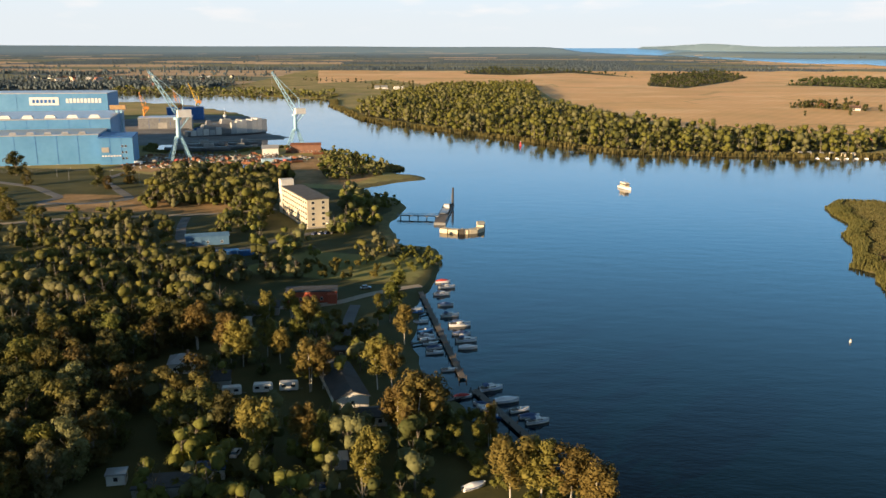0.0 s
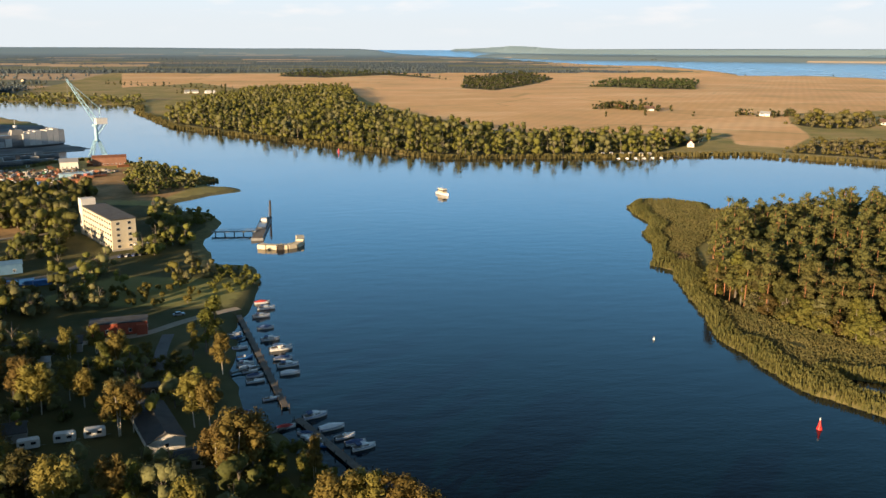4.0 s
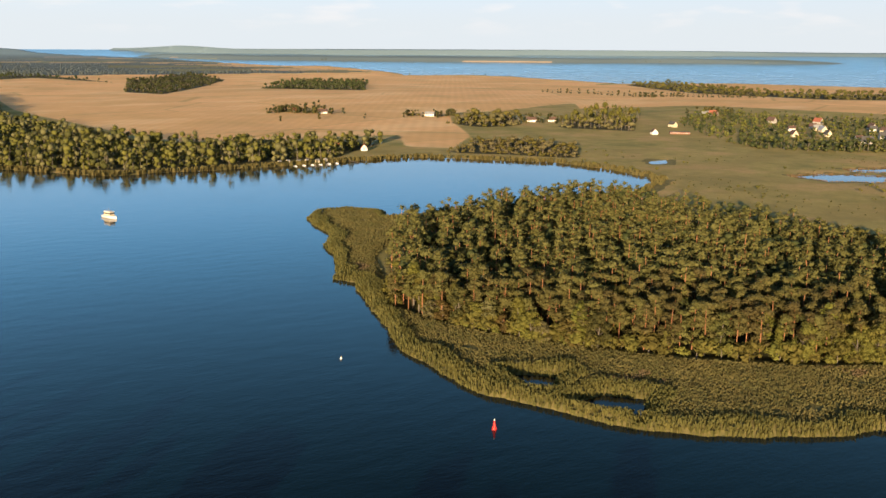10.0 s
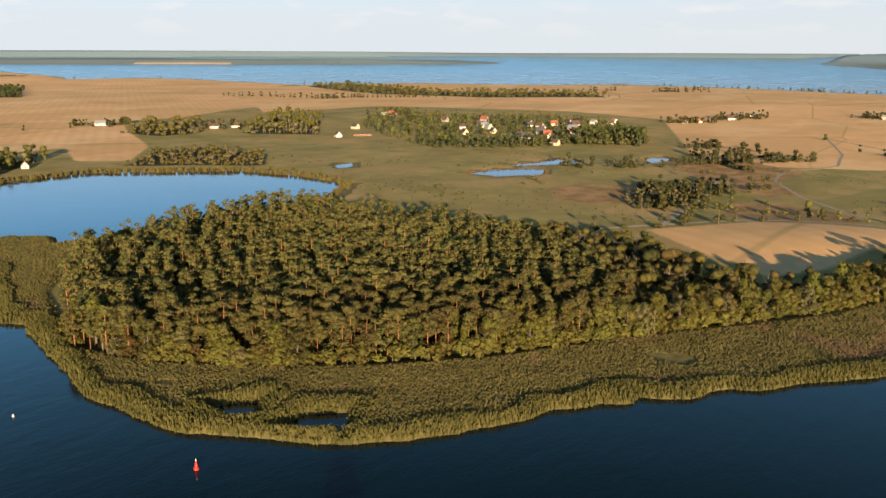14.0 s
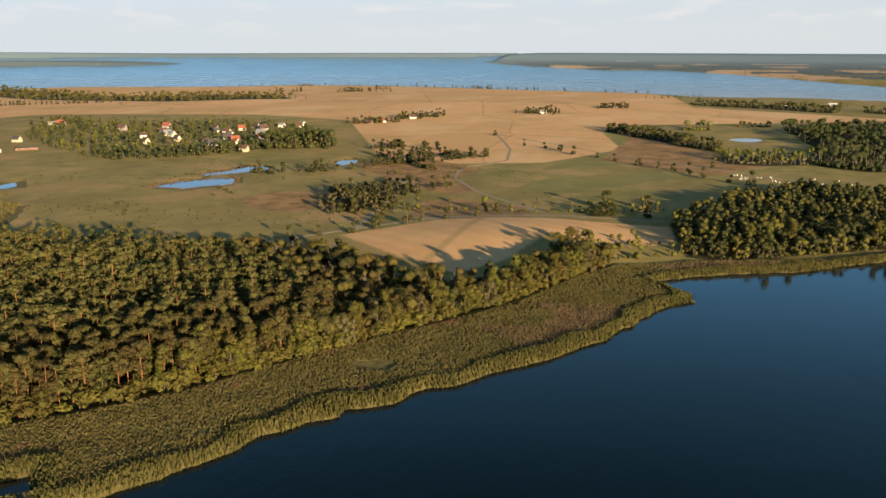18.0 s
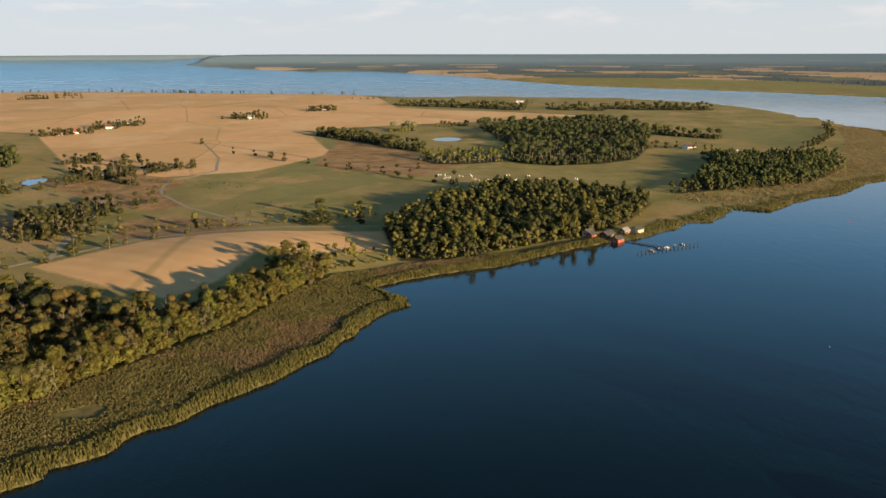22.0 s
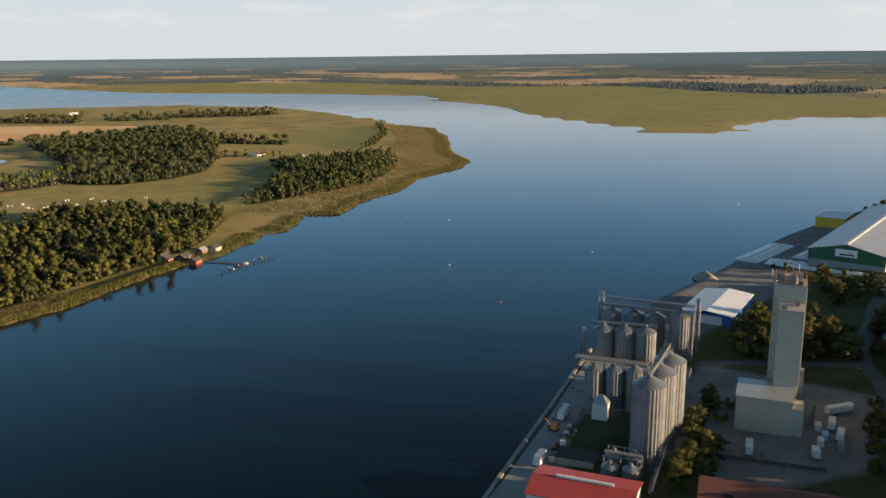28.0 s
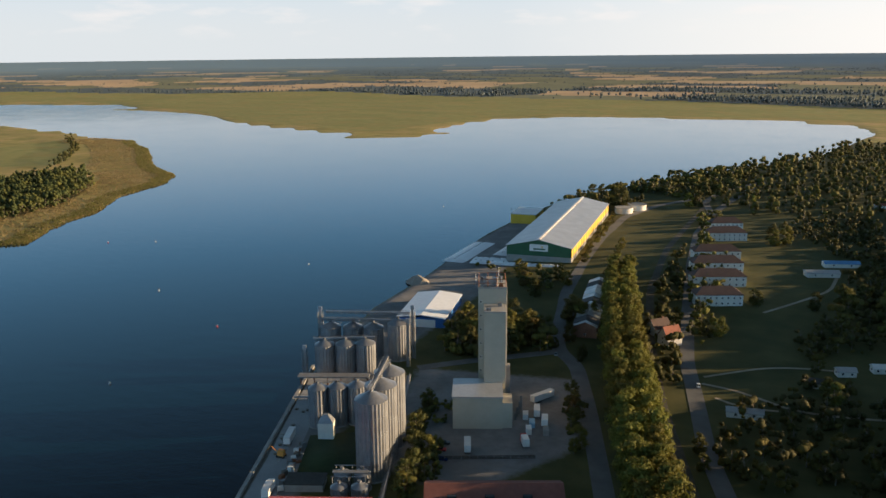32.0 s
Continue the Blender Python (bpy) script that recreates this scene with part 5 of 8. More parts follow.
jetty(-6, 319, 8, 230, 2.0, "long dark timber jetty with boats on both sides", gap=0.6)
jetty(11, 221.5, 24.5, 188, 2.2, "timber jetty running out from the shrub bank", gap=0.6)
jetty(24.4, 188, 26.6, 182, 5.5, "wide timber platform at the jetty's end", gap=0.6, pile_gap=3, name="platform")
jetty(0, 211.5, 11.2, 219.5, 1.2, "narrow footbridge from the bank to the jetty", gap=0.6)
jetty(-8, 259, 1.6, 264, 0.8, "narrow footbridge to the jetty", gap=0.6)
jetty(-6, 291, -2, 294, 0.8, "narrow footbridge to the jetty", gap=0.6)
for kind, x, y, turn, size in (("red_cover", 3, 335, 8, 1.0), ("cruiser", 4.5, 327, 5, 1.1), ("cruiser", 2.5, 317, 6, 1.05), ("blue_cover", 3.8, 303, 6, 0.95), ("cruiser", 5.2, 290, 8, 1.05),
                               ("cruiser", 8.5, 279.5, 10, 1.25), ("blue_cover", 8.8, 270, 8, 1.0), ("cruiser", 10.2, 263.5, 10, 1.15), ("white_cover", 10.5, 256.5, 5, 1.0),
                               ("open", -7.5, 298, 8, 0.85), ("blue_hull", -7, 294, 8, 0.8), ("open", -5.2, 283, 6, 0.85), ("blue_hull", -3.6, 273.5, 12, 0.85), ("cruiser", -3.2, 267.5, 8, 0.9),
                               ("white_cover", -2.6, 264, 6, 0.85), ("open", -1.8, 260.5, 8, 0.8), ("blue_cover", -0.4, 256.5, 10, 0.85), ("open", -0.2, 252, 6, 0.9), ("open", 4.2, 237.5, 10, 0.8),
                               ("cruiser", 15.8, 223, 18, 1.15), ("red_cover", 7.6, 217.5, 12, 0.85), ("white_cover", 19.6, 214.5, 14, 1.15),) + (("open", 22.6, 208.5, 22, 0.95), ("blue_cover", 24.8, 204.5, 12, 0.9),
                               ("cruiser", 26.6, 201.5, 16, 1.05), ("blue_cover", 12.5, 212.6, 165, 0.75), ("open", 13.3, 210.4, 165, 0.75), ("white_cover", 14.3, 208.4, 165, 0.75), ("blue_hull", 15.2, 206.4, 165, 0.75),
                               ("blue_hull", 16.4, 204.4, 165, 0.7), ("blue_cover", -3.8, 229, 10, 0.9), ("white_cover", -1.2, 226.5, 12, 0.75)):
    boat(kind, x, y, turn, size * 0.86)
# boats hauled out on the grass
ashore = boat("blue_cover", -24, 165, 12, 0.95)
ashore.location.z = stand_height(-24, 165) + 0.3
ashore["label"] = "white boat with a blue deck standing ashore on the grass"
ashore = boat("white_cover", 8.5, 166, 30, 0.8)
ashore.location.z = stand_height(8.5, 166) + 0.3
ashore["label"] = "small boat under a pale cover standing ashore"

# pontoon pier with a mooring barge and dolphins
pier = thing("landing_pier", "long steel footbridge leading to a landing stage", "pier", -22, 469, -6, 0.0)
part("deck", box(0, -1.3, 1.6, 24, 1.3, 1.9), "steel", pier)
for s in (-1.3, 1.3):
    part("handrail", join(*[beam((k * 2.0, s, 1.9), (k * 2.0, s, 3.0), 0.05) for k in range(13)], beam((0, s, 3.0), (24, s, 3.0), 0.06)), "steel", pier)
for k in range(5):
    part("post", tube(0.3, -2, 1.6, 10, x=2 + 5 * k), "tar_wood", pier)
stage = thing("landing_stage", "grey steel landing stage with a dark post", "pier", 5, 478, 84, 0.0)
part("pontoon", box(-28, -3.2, -0.6, 30, 3.2, 1.3), "steel", stage)
part("deck", box(-27.5, -2.8, 1.3, 29.5, 2.8, 1.5), "planks", stage)
part("ramp", box(-4, -2.2, 1.5, 10, 2.2, 2.3), "zinc", stage)
part("hut", box(12, -1.6, 1.5, 16, 1.6, 4.0), "white_paint", stage)
part("mast", beam((22, -2.0, 1.5), (22, -2.0, 9), 0.12), "steel", stage)
part("mooring_post", tube(0.6, -1, 11.5, 12, x=29, y=-2.4), "tar_wood", stage)
dolphin = thing("mooring_dolphin", "curved concrete mooring quay standing in the water", "mooring", 3, 433, 0, 0.0)
arc = [(0, 0), (4, -2.5), (9, -4), (14, -4), (18, -2), (20.5, 2), (21.5, 8), (21, 13)]
for (ax, ay), (bx, by) in zip(arc[:-1], arc[1:]):
    a = math.atan2(by - ay, bx - ax)
    nx, ny = -math.sin(a) * 2.0, math.cos(a) * 2.0
    part("quay_block", prism([(ax - nx, ay - ny), (bx - nx, by - ny), (bx + nx, by + ny), (ax + nx, ay + ny)], -1.5, 2.2 + (1.0 if bx > 20.8 else 0), 0.98), "cream_wall", dolphin)
part("fender", box(9, -6.4, 0, 12, -5.9, 2.6), "tar_wood", dolphin)
for px, py in ((2, 0.5), (11, -3.6), (20, 3)):
    part("bollard", tube(0.25, 2.2, 3.0, 8, x=px, y=py), "steel", dolphin)

# small ferry under way on the river
ferry = thing("river_boat", "small white passenger boat with a wheelhouse on the river", "boat", 131, 573, -70, 0.0)
part("hull", hull_shape(14, 4.6, 1.4), "white_paint", ferry)
part("wheelhouse", prism([(-4.5, -1.7), (2.5, -1.7), (2.5, 1.7), (-4.5, 1.7)], 1.5, 4.2, 0.93), "cream_wall", ferry)
part("window_band", prism([(-4.56, -1.72), (2.56, -1.72), (2.56, 1.72), (-4.56, 1.72)], 2.7, 3.5, 0.975), "glass", ferry)
part("roof", box(-4.8, -1.8, 4.2, 2.8, 1.8, 4.4), "white_paint", ferry)
part("mast", beam((-1, 0, 4.4), (-1, 0, 7), 0.08), "steel", ferry)


def buoy(x, y, paint, size, label, tall=True):
    b = thing("buoy", label, "buoy", x, y, 0, 0.0, group="channel buoys")
    part("float", tube(0.9 * size, -0.4, 0.8 * size, 14, 0.7 * size), paint, b)
    part("tower", tube(0.55 * size, 0.8 * size, (2.9 if tall else 1.8) * size, 10, 0.2 * size), paint, b)
    part("lantern", tube(0.2 * size, (2.9 if tall else 1.8) * size, (3.5 if tall else 2.2) * size, 8, 0.12 * size), "white_paint" if paint != "white_paint" else "yellow", b)
    return b


buoy(149, 187, "red_paint", 0.95, "red conical channel buoy with a lantern")
buoy(138, 263, "white_paint", 0.5, "small white marker buoy", False)
buoy(84, 833, "red_paint", 1.3, "red conical channel buoy near the far bank")
for x, y, paint in ((355, -206, "white_paint"), (381, -288, "red_paint"), (470, -314, "white_paint"), (441, -418, "white_paint"), (627, -378, "red_paint"), (598, -402, "white_paint"), (499, -660, "white_paint"), (437, -686, "dark_green")):
    buoy(x, y, paint, 0.5, {"white_paint": "small white marker buoy", "red_paint": "small red marker buoy", "dark_green": "small green marker buoy"}[paint], False)
# ---- shipyard, office block and sheds on the near bank ----
def shed_hall(x, y, turn, w, d, h, walls, roof, label, ribs=9, name="shipyard_hall"):
    t = thing(name, label, "hall", x, y, turn)
    part("wall", box(-w / 2, -d / 2, -1, w / 2, d / 2, h), walls, t)
    part("roof", box(-w / 2 - 0.4, -d / 2 - 0.4, h, w / 2 + 0.4, d / 2 + 0.4, h + 0.9), roof, t)
    for k in range(1, ribs):
        part("panel_joint", box(-w / 2 + w * k / ribs - 0.15, -d / 2 - 0.12, 0.5, -w / 2 + w * k / ribs + 0.15, -d / 2 + 0.05, h - 0.1), "deep_blue", t)
    return t


def facing(ax, ay, bx, by):
    """Middle, bearing and length of a front seen from the river."""
    return (ax + bx) / 2, (ay + by) / 2, math.degrees(math.atan2(by - ay, bx - ax)), math.hypot(bx - ax, by - ay)


YARD_TURN = 13.0
low_hall = shed_hall(-373, 690, YARD_TURN, 190, 50, 23.5, "blue_sheet", "grey_roof", "long light blue clad shipyard hall with upright panel joints", 12)
for k in range(14):
    part("roof_vent", prism([(-90 + 13 * k, -20), (-84 + 13 * k, -20), (-84 + 13 * k, -14), (-90 + 13 * k, -14)], 24.4, 26, 0.7), "grey_roof", low_hall)
gate_hall = shed_hall(-264, 702, YARD_TURN, 26, 40, 21.5, "blue_sheet", "deep_blue", "blue shipyard office wing with white lettering shapes", 3)
for i in range(2):
    for k in range(3):
        window(gate_hall, 5 + 2.6 * i, -20.1, 4 + 5 * k, 1.6, 1.8)
for k in range(7):
    part("sign_bar", box(-11 + 2.2 * k, -20.3, 6.5, -9.6 + 2.2 * k, -20.0, 7.6), "white_paint", gate_hall)
part("sign_panel", box(-11, -20.3, 10, -5.5, -20.0, 14), "concrete", gate_hall)
mid_hall = shed_hall(-385, 765, YARD_TURN, 185, 95, 32, "blue_sheet", "grey_roof", "wide light blue shipyard hall with a flat grey roof", 11)
for k in range(9):
    part("roof_hood", prism([(-70 + 18 * k, -42), (-60 + 18 * k, -42), (-60 + 18 * k, -36), (-70 + 18 * k, -36)], 32.9, 35.5, 0.6), "white_paint", mid_hall)
high_hall = shed_hall(-508, 1010, YARD_TURN - 4, 240, 60, 40, "blue_sheet", "grey_roof", "tall light blue building dock hall with white sign shapes", 12)
part("sign_panel", box(34, -30.4, 27, 66, -30.05, 36), "white_paint", high_hall)
for k in range(10):
    part("sign_bar", box(74 + 4.0 * k, -30.4, 29.5, 76.8 + 4.0 * k, -30.05, 34.5), "white_paint", high_hall)
for k in range(6):
    part("sign_bar", box(37 + 4.4 * k, -30.7, 29.5, 39.8 + 4.4 * k, -30.4, 33.5), "deep_blue", high_hall)
M["gantry_tan"] = surface("faded_ochre_paint", (0.36, 0.22, 0.10), (0.48, 0.31, 0.15), 0.4, 0.7)
gantry = thing("gantry_frame", "ochre-topped gantry on two pale blue legs", "crane", -300, 800, YARD_TURN)
for s in (-1.5, 2.5):
    part("leg", box(s, -1, -1, s + 2, 1, 36), "crane_blue", gantry)
part("cross_beam", box(-6, -3, 36, 8, 3, 40), "gantry_tan", gantry)
back_hall = shed_hall(-320, 1005, YARD_TURN, 60, 30, 12, "steel", "grey_roof", "grey steel workshop on the shipyard pier", 5, "workshop")
part("gate", box(-8, -15.3, 0, 2, -15.0, 7), "concrete", back_hall)
shed_hall(-330, 1120, YARD_TURN, 46, 20, 15, "deep_blue", "deep_blue", "deep blue shed on the shipyard pier", 4, "workshop")
part("sill", box(-62, -1.5, -2, 58, 1.5, 0.5), "concrete", thing("pier_wall", "concrete edge of the shipyard pier", "quay wall", -214, 867, 24))


def lattice(p, q, wide, step=4.0, r=0.22, tip=0.35):
    """A four-chord truss from p to q that narrows to its tip."""
    p, q = Vector(p), Vector(q)
    way = (q - p).normalized()
    side = way.cross(Vector((0, 0, 1))).normalized()
    up = side.cross(way)
    n = max(2, int((q - p).length / step))
    rings = []
    for k in range(n + 1):
        w = wide * (1 - (1 - tip) * k / n) / 2
        c = p.lerp(q, k / n)
        rings.append([c + side * w * a + up * w * b for a, b in ((-1, -1), (1, -1), (1, 1), (-1, 1))])
    bars = [beam(rings[0][i], rings[-1][i], r) for i in range(4)]
    for k in range(n):
        for i in range(4):
            bars.append(beam(rings[k][i], rings[k + 1][(i + 1) % 4], r * 0.7))
    return join(*bars)


def portal_crane(x, y, turn, label, paint="crane_blue", size=1.0, jib=(-16, 0, 74), house_paint="white_paint"):
    c = thing("harbour_crane", label, "crane", x, y, turn, group="shipyard cranes")
    for sx in (-8, 8):
        for sy in (-6, 6):
            part("portal_leg", lattice((sx * size, sy * size, 0), (sx * 0.22 * size, sy * 0.25 * size, 20 * size), 1.6 * size, 4, 0.22 * size, 0.9), paint, c)
    part("tower", tube(2.1 * size, 18 * size, 36 * size, 12, 1.6 * size), paint, c)
    part("slewing_ring", tube(3.4 * size, 34 * size, 36 * size, 16), paint, c)
    part("machine_house", box(0 * size, -3.5 * size, 36 * size, 11 * size, 3.5 * size, 42 * size), house_paint, c)
    part("house_strut", join(beam((9 * size, 3, 36 * size), (1.5 * size, 1.5, 26 * size), 0.4), beam((9 * size, -3, 36 * size), (1.5 * size, -1.5, 26 * size), 0.4)), paint, c)
    foot = (0, 0, 40 * size)
    part("jib", lattice(foot, jib, 4.2 * size, 5, 0.3 * size), paint, c)
    part("tie_rod", join(beam((5 * size, 1.5, 52 * size), jib, 0.15), beam((5 * size, -1.5, 52 * size), jib, 0.15), beam((5 * size, 0, 42 * size), (5 * size, 0, 52 * size), 0.35)), paint, c)
    part("hoist_rope", beam(jib, (jib[0], jib[1], jib[2] - 18), 0.1), "steel", c)
    return c


portal_crane(-217, 712, 28, "tall pale blue lattice harbour crane with a raised jib", jib=(-20, 4, 74))
portal_crane(-134, 806, 28, "tall pale blue lattice harbour crane at the quay's end", jib=(-20, 4, 71), size=0.88)
for x, y, jib, paint, label in ((-352, 1024, (-4, 0, 40), "orange", "orange dockside crane with an upright jib"), (-322, 1060, (-4, 0, 42), "orange", "orange dockside crane with an upright jib"), (-322, 1145, (-9, 3, 46), "yellow", "yellow and green dockside crane")):
    portal_crane(x, y, 20, label, paint, 0.55, jib, "orange")
M["scaffold_sheet"] = surface("pale_scaffold_sheeting", (0.50, 0.49, 0.46), (0.68, 0.66, 0.62), 0.5, 0.9)
M["scaffold_grey"] = surface("grey_scaffold_sheeting", (0.34, 0.35, 0.36), (0.50, 0.51, 0.51), 0.6, 0.9)
# vessels and scaffolding at the pier
ship = thing("grey_ship", "grey naval vessel wrapped in scaffolding sheets at the pier", "ship", -230, 931, 36, 0.0)
part("hull", hull_shape(92, 13, 6), "steel", ship)
part("superstructure", prism([(-30, -5), (10, -5), (10, 5), (-30, 5)], 6, 12.5, 0.86), "steel", ship)
part("bridge", prism([(-8, -4), (5, -4), (5, 4), (-8, 4)], 12.5, 17.5, 0.75), "concrete", ship)
part("funnel", prism([(-24, -2), (-18, -2), (-18, 2), (-24, 2)], 12.5, 17, 0.7), "steel", ship)
part("mast", join(lattice((-2, 0, 17), (-2, 0, 28), 2.5, 2.5, 0.22), tube(1.8, 20, 22, 10, x=-2)), "white_paint", ship)
for k in range(7):
    part("scaffold_sheet", box(2 + 6 * k, -8.2, 1.5, 7.7 + 6 * k, 8.2, 13.5 + 0.8 * (k % 3) + 0.35 * k), "scaffold_sheet" if k % 3 else "scaffold_grey", ship)
for k in range(5):
    part("scaffold_sheet", box(-44 + 7 * k, -8.6, 1.5, -38 + 7 * k, -8.0, 7 + 1.3 * (k * 2 % 3)), "scaffold_grey" if k % 2 else "scaffold_sheet", ship)
for i, (x, y, turn, k) in enumerate(((-212, 790, 8, 0.62), (-186, 806, 14, 0.5), (-240, 792, 6, 0.5), (-225, 822, 22, 0.6), (-190, 838, 24, 0.55))):
    s = thing("work_boat", "small grey work boat lying in the basin", "boat", x, y, turn, 0.0, group="work boats in the basin")
    part("hull", hull_shape(60 * k, 12 * k, 3.2 * k + 0.8), "steel", s)
    part("cabin", prism([(-10 * k, -4 * k), (6 * k, -4 * k), (6 * k, 4 * k), (-10 * k, 4 * k)], 3.4 * k + 0.8, 10 * k, 0.85), "concrete", s)
    part("mast", beam((0, 0, 10 * k), (0, 0, 18 * k), 0.15), "steel", s)
# stacks of steel, containers and scrap on the open yard
rng = np.random.default_rng(5)
for i in range(46):
    x, y = rng.uniform(-250, -105), rng.uniform(655, 790)
    if polygon_distance(np.array([[x, y]]), [(-260, 650), (-120, 660), (-85, 720), (-120, 800), (-245, 705)])[0] < 2:
        continue
    kind = rng.choice(["container", "steel_stack", "steel_stack", "pallet_load"])
    look_ = str(rng.choice(["rust", "rust", "concrete", "deep_blue", "white_paint", "red_sheet", "dark_green"]))
    t = thing(str(kind), {"container": "painted steel container on the yard", "steel_stack": "stack of rusty steel sections on the yard", "pallet_load": "sheeted load on the yard"}[str(kind)], "yard goods", x, y, rng.uniform(0, 180), group="goods on the shipyard")
    if kind == "container":
        part("box_body", box(-3, -1.2, 0, 3, 1.2, 2.6), look_, t)
        part("door", box(3, -1.1, 0.1, 3.08, 1.1, 2.5), "steel", t)
    elif kind == "steel_stack":
        for k in range(5):
            part("section", box(-5 + k * 0.3, -1.4 + 0.5 * k, 0.0, 5 + k * 0.2, -1.1 + 0.5 * k, 0.9 + 0.5 * (k % 3)), "rust", t)
    else:
        part("load", prism([(-2, -1.5), (2, -1.5), (2, 1.5), (-2, 1.5)], 0, 2.2, 0.8), look_, t)
M["pale_blue_roof"] = surface("pale_blue_sheet_roof", (0.30, 0.42, 0.50), (0.42, 0.54, 0.62), 0.3, 0.7)
# loose scrap, plates and pipes strewn over the yard
rng = np.random.default_rng(15)
scrap, scrap_ix = [], []
scrap_looks = ["rust", "rope_brown", "concrete", "white_paint", "gravel", "concrete", "dark_green", "planks", "rust", "gravel"]
for k in range(1500):
    x, y = rng.uniform(-262, -95), rng.uniform(655, 760)
    if polygon_distance(np.array([[x, y]]), [(-262, 690), (-245, 662), (-135, 655), (-98, 728), (-150, 742), (-200, 750), (-255, 752)])[0] < 1 or waves(np.array([[x, y]]), 26, 77, 2)[0] < -0.35:
        continue
    w, d, h = rng.uniform(0.6, 5.5), rng.uniform(0.3, 1.6), rng.uniform(0.2, 1.2) * (2.2 if k % 9 == 0 else 1)
    a = rng.uniform(0, math.pi)
    v, f = box(-w / 2, -d / 2, -0.3, w / 2, d / 2, h)
    z = 0.9
    scrap.append((np.array([(x + p * math.cos(a) - q * math.sin(a), y + p * math.sin(a) + q * math.cos(a), z + e) for p, q, e in v]), np.array(f)))
    scrap_ix += [int(rng.integers(0, len(scrap_looks)))] * 6
scrap_v, scrap_f = merged(scrap)
tagged(new("scrap_field", quick_mesh("scrap_field", scrap_v, scrap_f, [M[q] for q in scrap_looks], np.array(scrap_ix, np.int32))), "rusty, red and white scrap steel strewn over the yard", "scrap", kind="stuff")
yard_hut = house(-148, 750, 12, 14, 9, 6, 8.5, "white_wall", "grey_roof", "small white yard building with a pale roof", 4, 1, group="yard buildings", name="yard_building", chimney=False)
long_shed = house(-119, 768, 10, 27, 12, 7, 8.5, "rope_brown", "rust", "long rusty brown shed at the water", 8, 1, group="yard buildings", name="yard_building", chimney=False)
house(-134, 702, 18, 24, 7, 2.6, 3, "crane_blue", "pale_blue_roof", "low pale blue storage shelter", 4, 1, group="yard buildings", name="yard_building", chimney=False, flat=True)

# office block: long side with rows of windows, stair tower
office = thing("office_block", "five-storey cream office block with flat roof and white stair tower", "office building", -80, 460, 0)
OFFICE_TURN = math.degrees(math.atan2(431 - 475, -68 + 89))
office.matrix_world = pose(-73, 459, stand_height(-73, 459), 0, 0, OFFICE_TURN)
part("wall", box(-25, -6, -1, 25, 6, 15.5), "cream_wall", office)
part("roof", box(-25.3, -6.3, 15.5, 25.3, 6.3, 16.1), "dark_roof", office)
part("stair_tower", box(-28.5, -6.4, -1, -23, 1, 19.5), "white_wall", office)
part("plinth", box(-25.1, -6.1, -1, 25.1, 6.1, 0.8), "concrete", office)
for f in range(5):
    for k in range(12):
        window(office, -21 + 4 * k, -6.03, 1.4 + 2.9 * f, 2.4, 1.5)
    for k in range(2):
        window(office, 25.03, -2.8 + 5.6 * k, 1.4 + 2.9 * f, 1.8, 1.5, 90)
house(-53, 433, OFFICE_TURN, 12, 6, 3.2, 3.6, "white_wall", "concrete", "low white entrance annexe beside the office block", 2, 1, name="annexe", chimney=False, flat=True, group="")
for i in range(4):
    car(-62 + 3.0 * i, 421 + 1.0 * i, 60, ["car_navy", "car_silver", "car_navy", "car_black"][i], "dark parked car beside the office block" if i != 1 else "silver parked car beside the office block")
M["hut_blue"] = surface("faded_blue_sheet", (0.06, 0.15, 0.26), (0.11, 0.22, 0.36), 0.4, 0.7)
house(-111, 398, 18, 20, 8, 4.2, 5.2, "hut_blue", "hut_blue", "blue corrugated metal storage hut", 3, 1, group="", name="storage_hut", chimney=False)
for k in range(4):
    t = thing("blue_container", "deep blue steel container on the grass", "container", -100 + 6 * k, 375 + 2 * (k % 2), 15 + 4 * k, group="blue containers")
    part("box_body", box(-3, -1.2, 0, 3, 1.2, 2.4), "deep_blue", t)
    part("door", box(3, -1.1, 0.1, 3.08, 1.1, 2.3), "steel", t)
red = house(-47, 306, 5, 19, 7, 4.2, 4.6, "red_wood", "dark_roof", "low red boarded club building with a dark flat roof", 5, 1, group="", name="club_building", chimney=False, flat=True)
part("porch", box(6, -5.5, 0, 9.5, -3.5, 3.6), "red_wood", red)
house(-74, 284, 5, 13, 10, 3.2, 4.6, "concrete", "dark_roof", "grey shed with a dark roof among trees", 2, 1, group="garden sheds", name="shed", chimney=False)
house(-61, 290, 8, 9, 8, 3.0, 4.2, "concrete", "dark_roof", "grey shed with a dark roof among trees", 2, 1, group="garden sheds", name="shed", chimney=False)
house(-67, 273, 5, 8, 5, 2.8, 3.6, "cream_wall", "grey_roof", "small pale shed among trees", 2, 1, group="garden sheds", name="shed", chimney=False)
house(-33, 246, 4, 11, 4, 2.6, 3.0, "tar_wood", "dark_roof", "low black timber shed", 3, 1, group="garden sheds", name="shed", chimney=False, flat=True)
house(-26, 220, 108, 25, 9, 3.0, 4.8, "white_wall", "dark_roof", "white club house with a long dark pitched roof", 5, 1, group="", name="club_house", chimney=False)
house(-16, 200, 4, 7, 6, 2.6, 3.6, "white_wall", "dark_roof", "small white hut with a dark roof", 2, 1, group="garden sheds", name="shed", chimney=False)
house(-75, 234, 10, 7, 7, 3.2, 5.2, "white_wall", "grey_roof", "pale garden house with a hipped roof", 2, 1, True, "garden houses", chimney=True)
house(-62, 222, 10, 8, 6, 2.8, 4.4, "concrete", "dark_roof", "grey garden house among trees", 2, 1, group="garden houses")
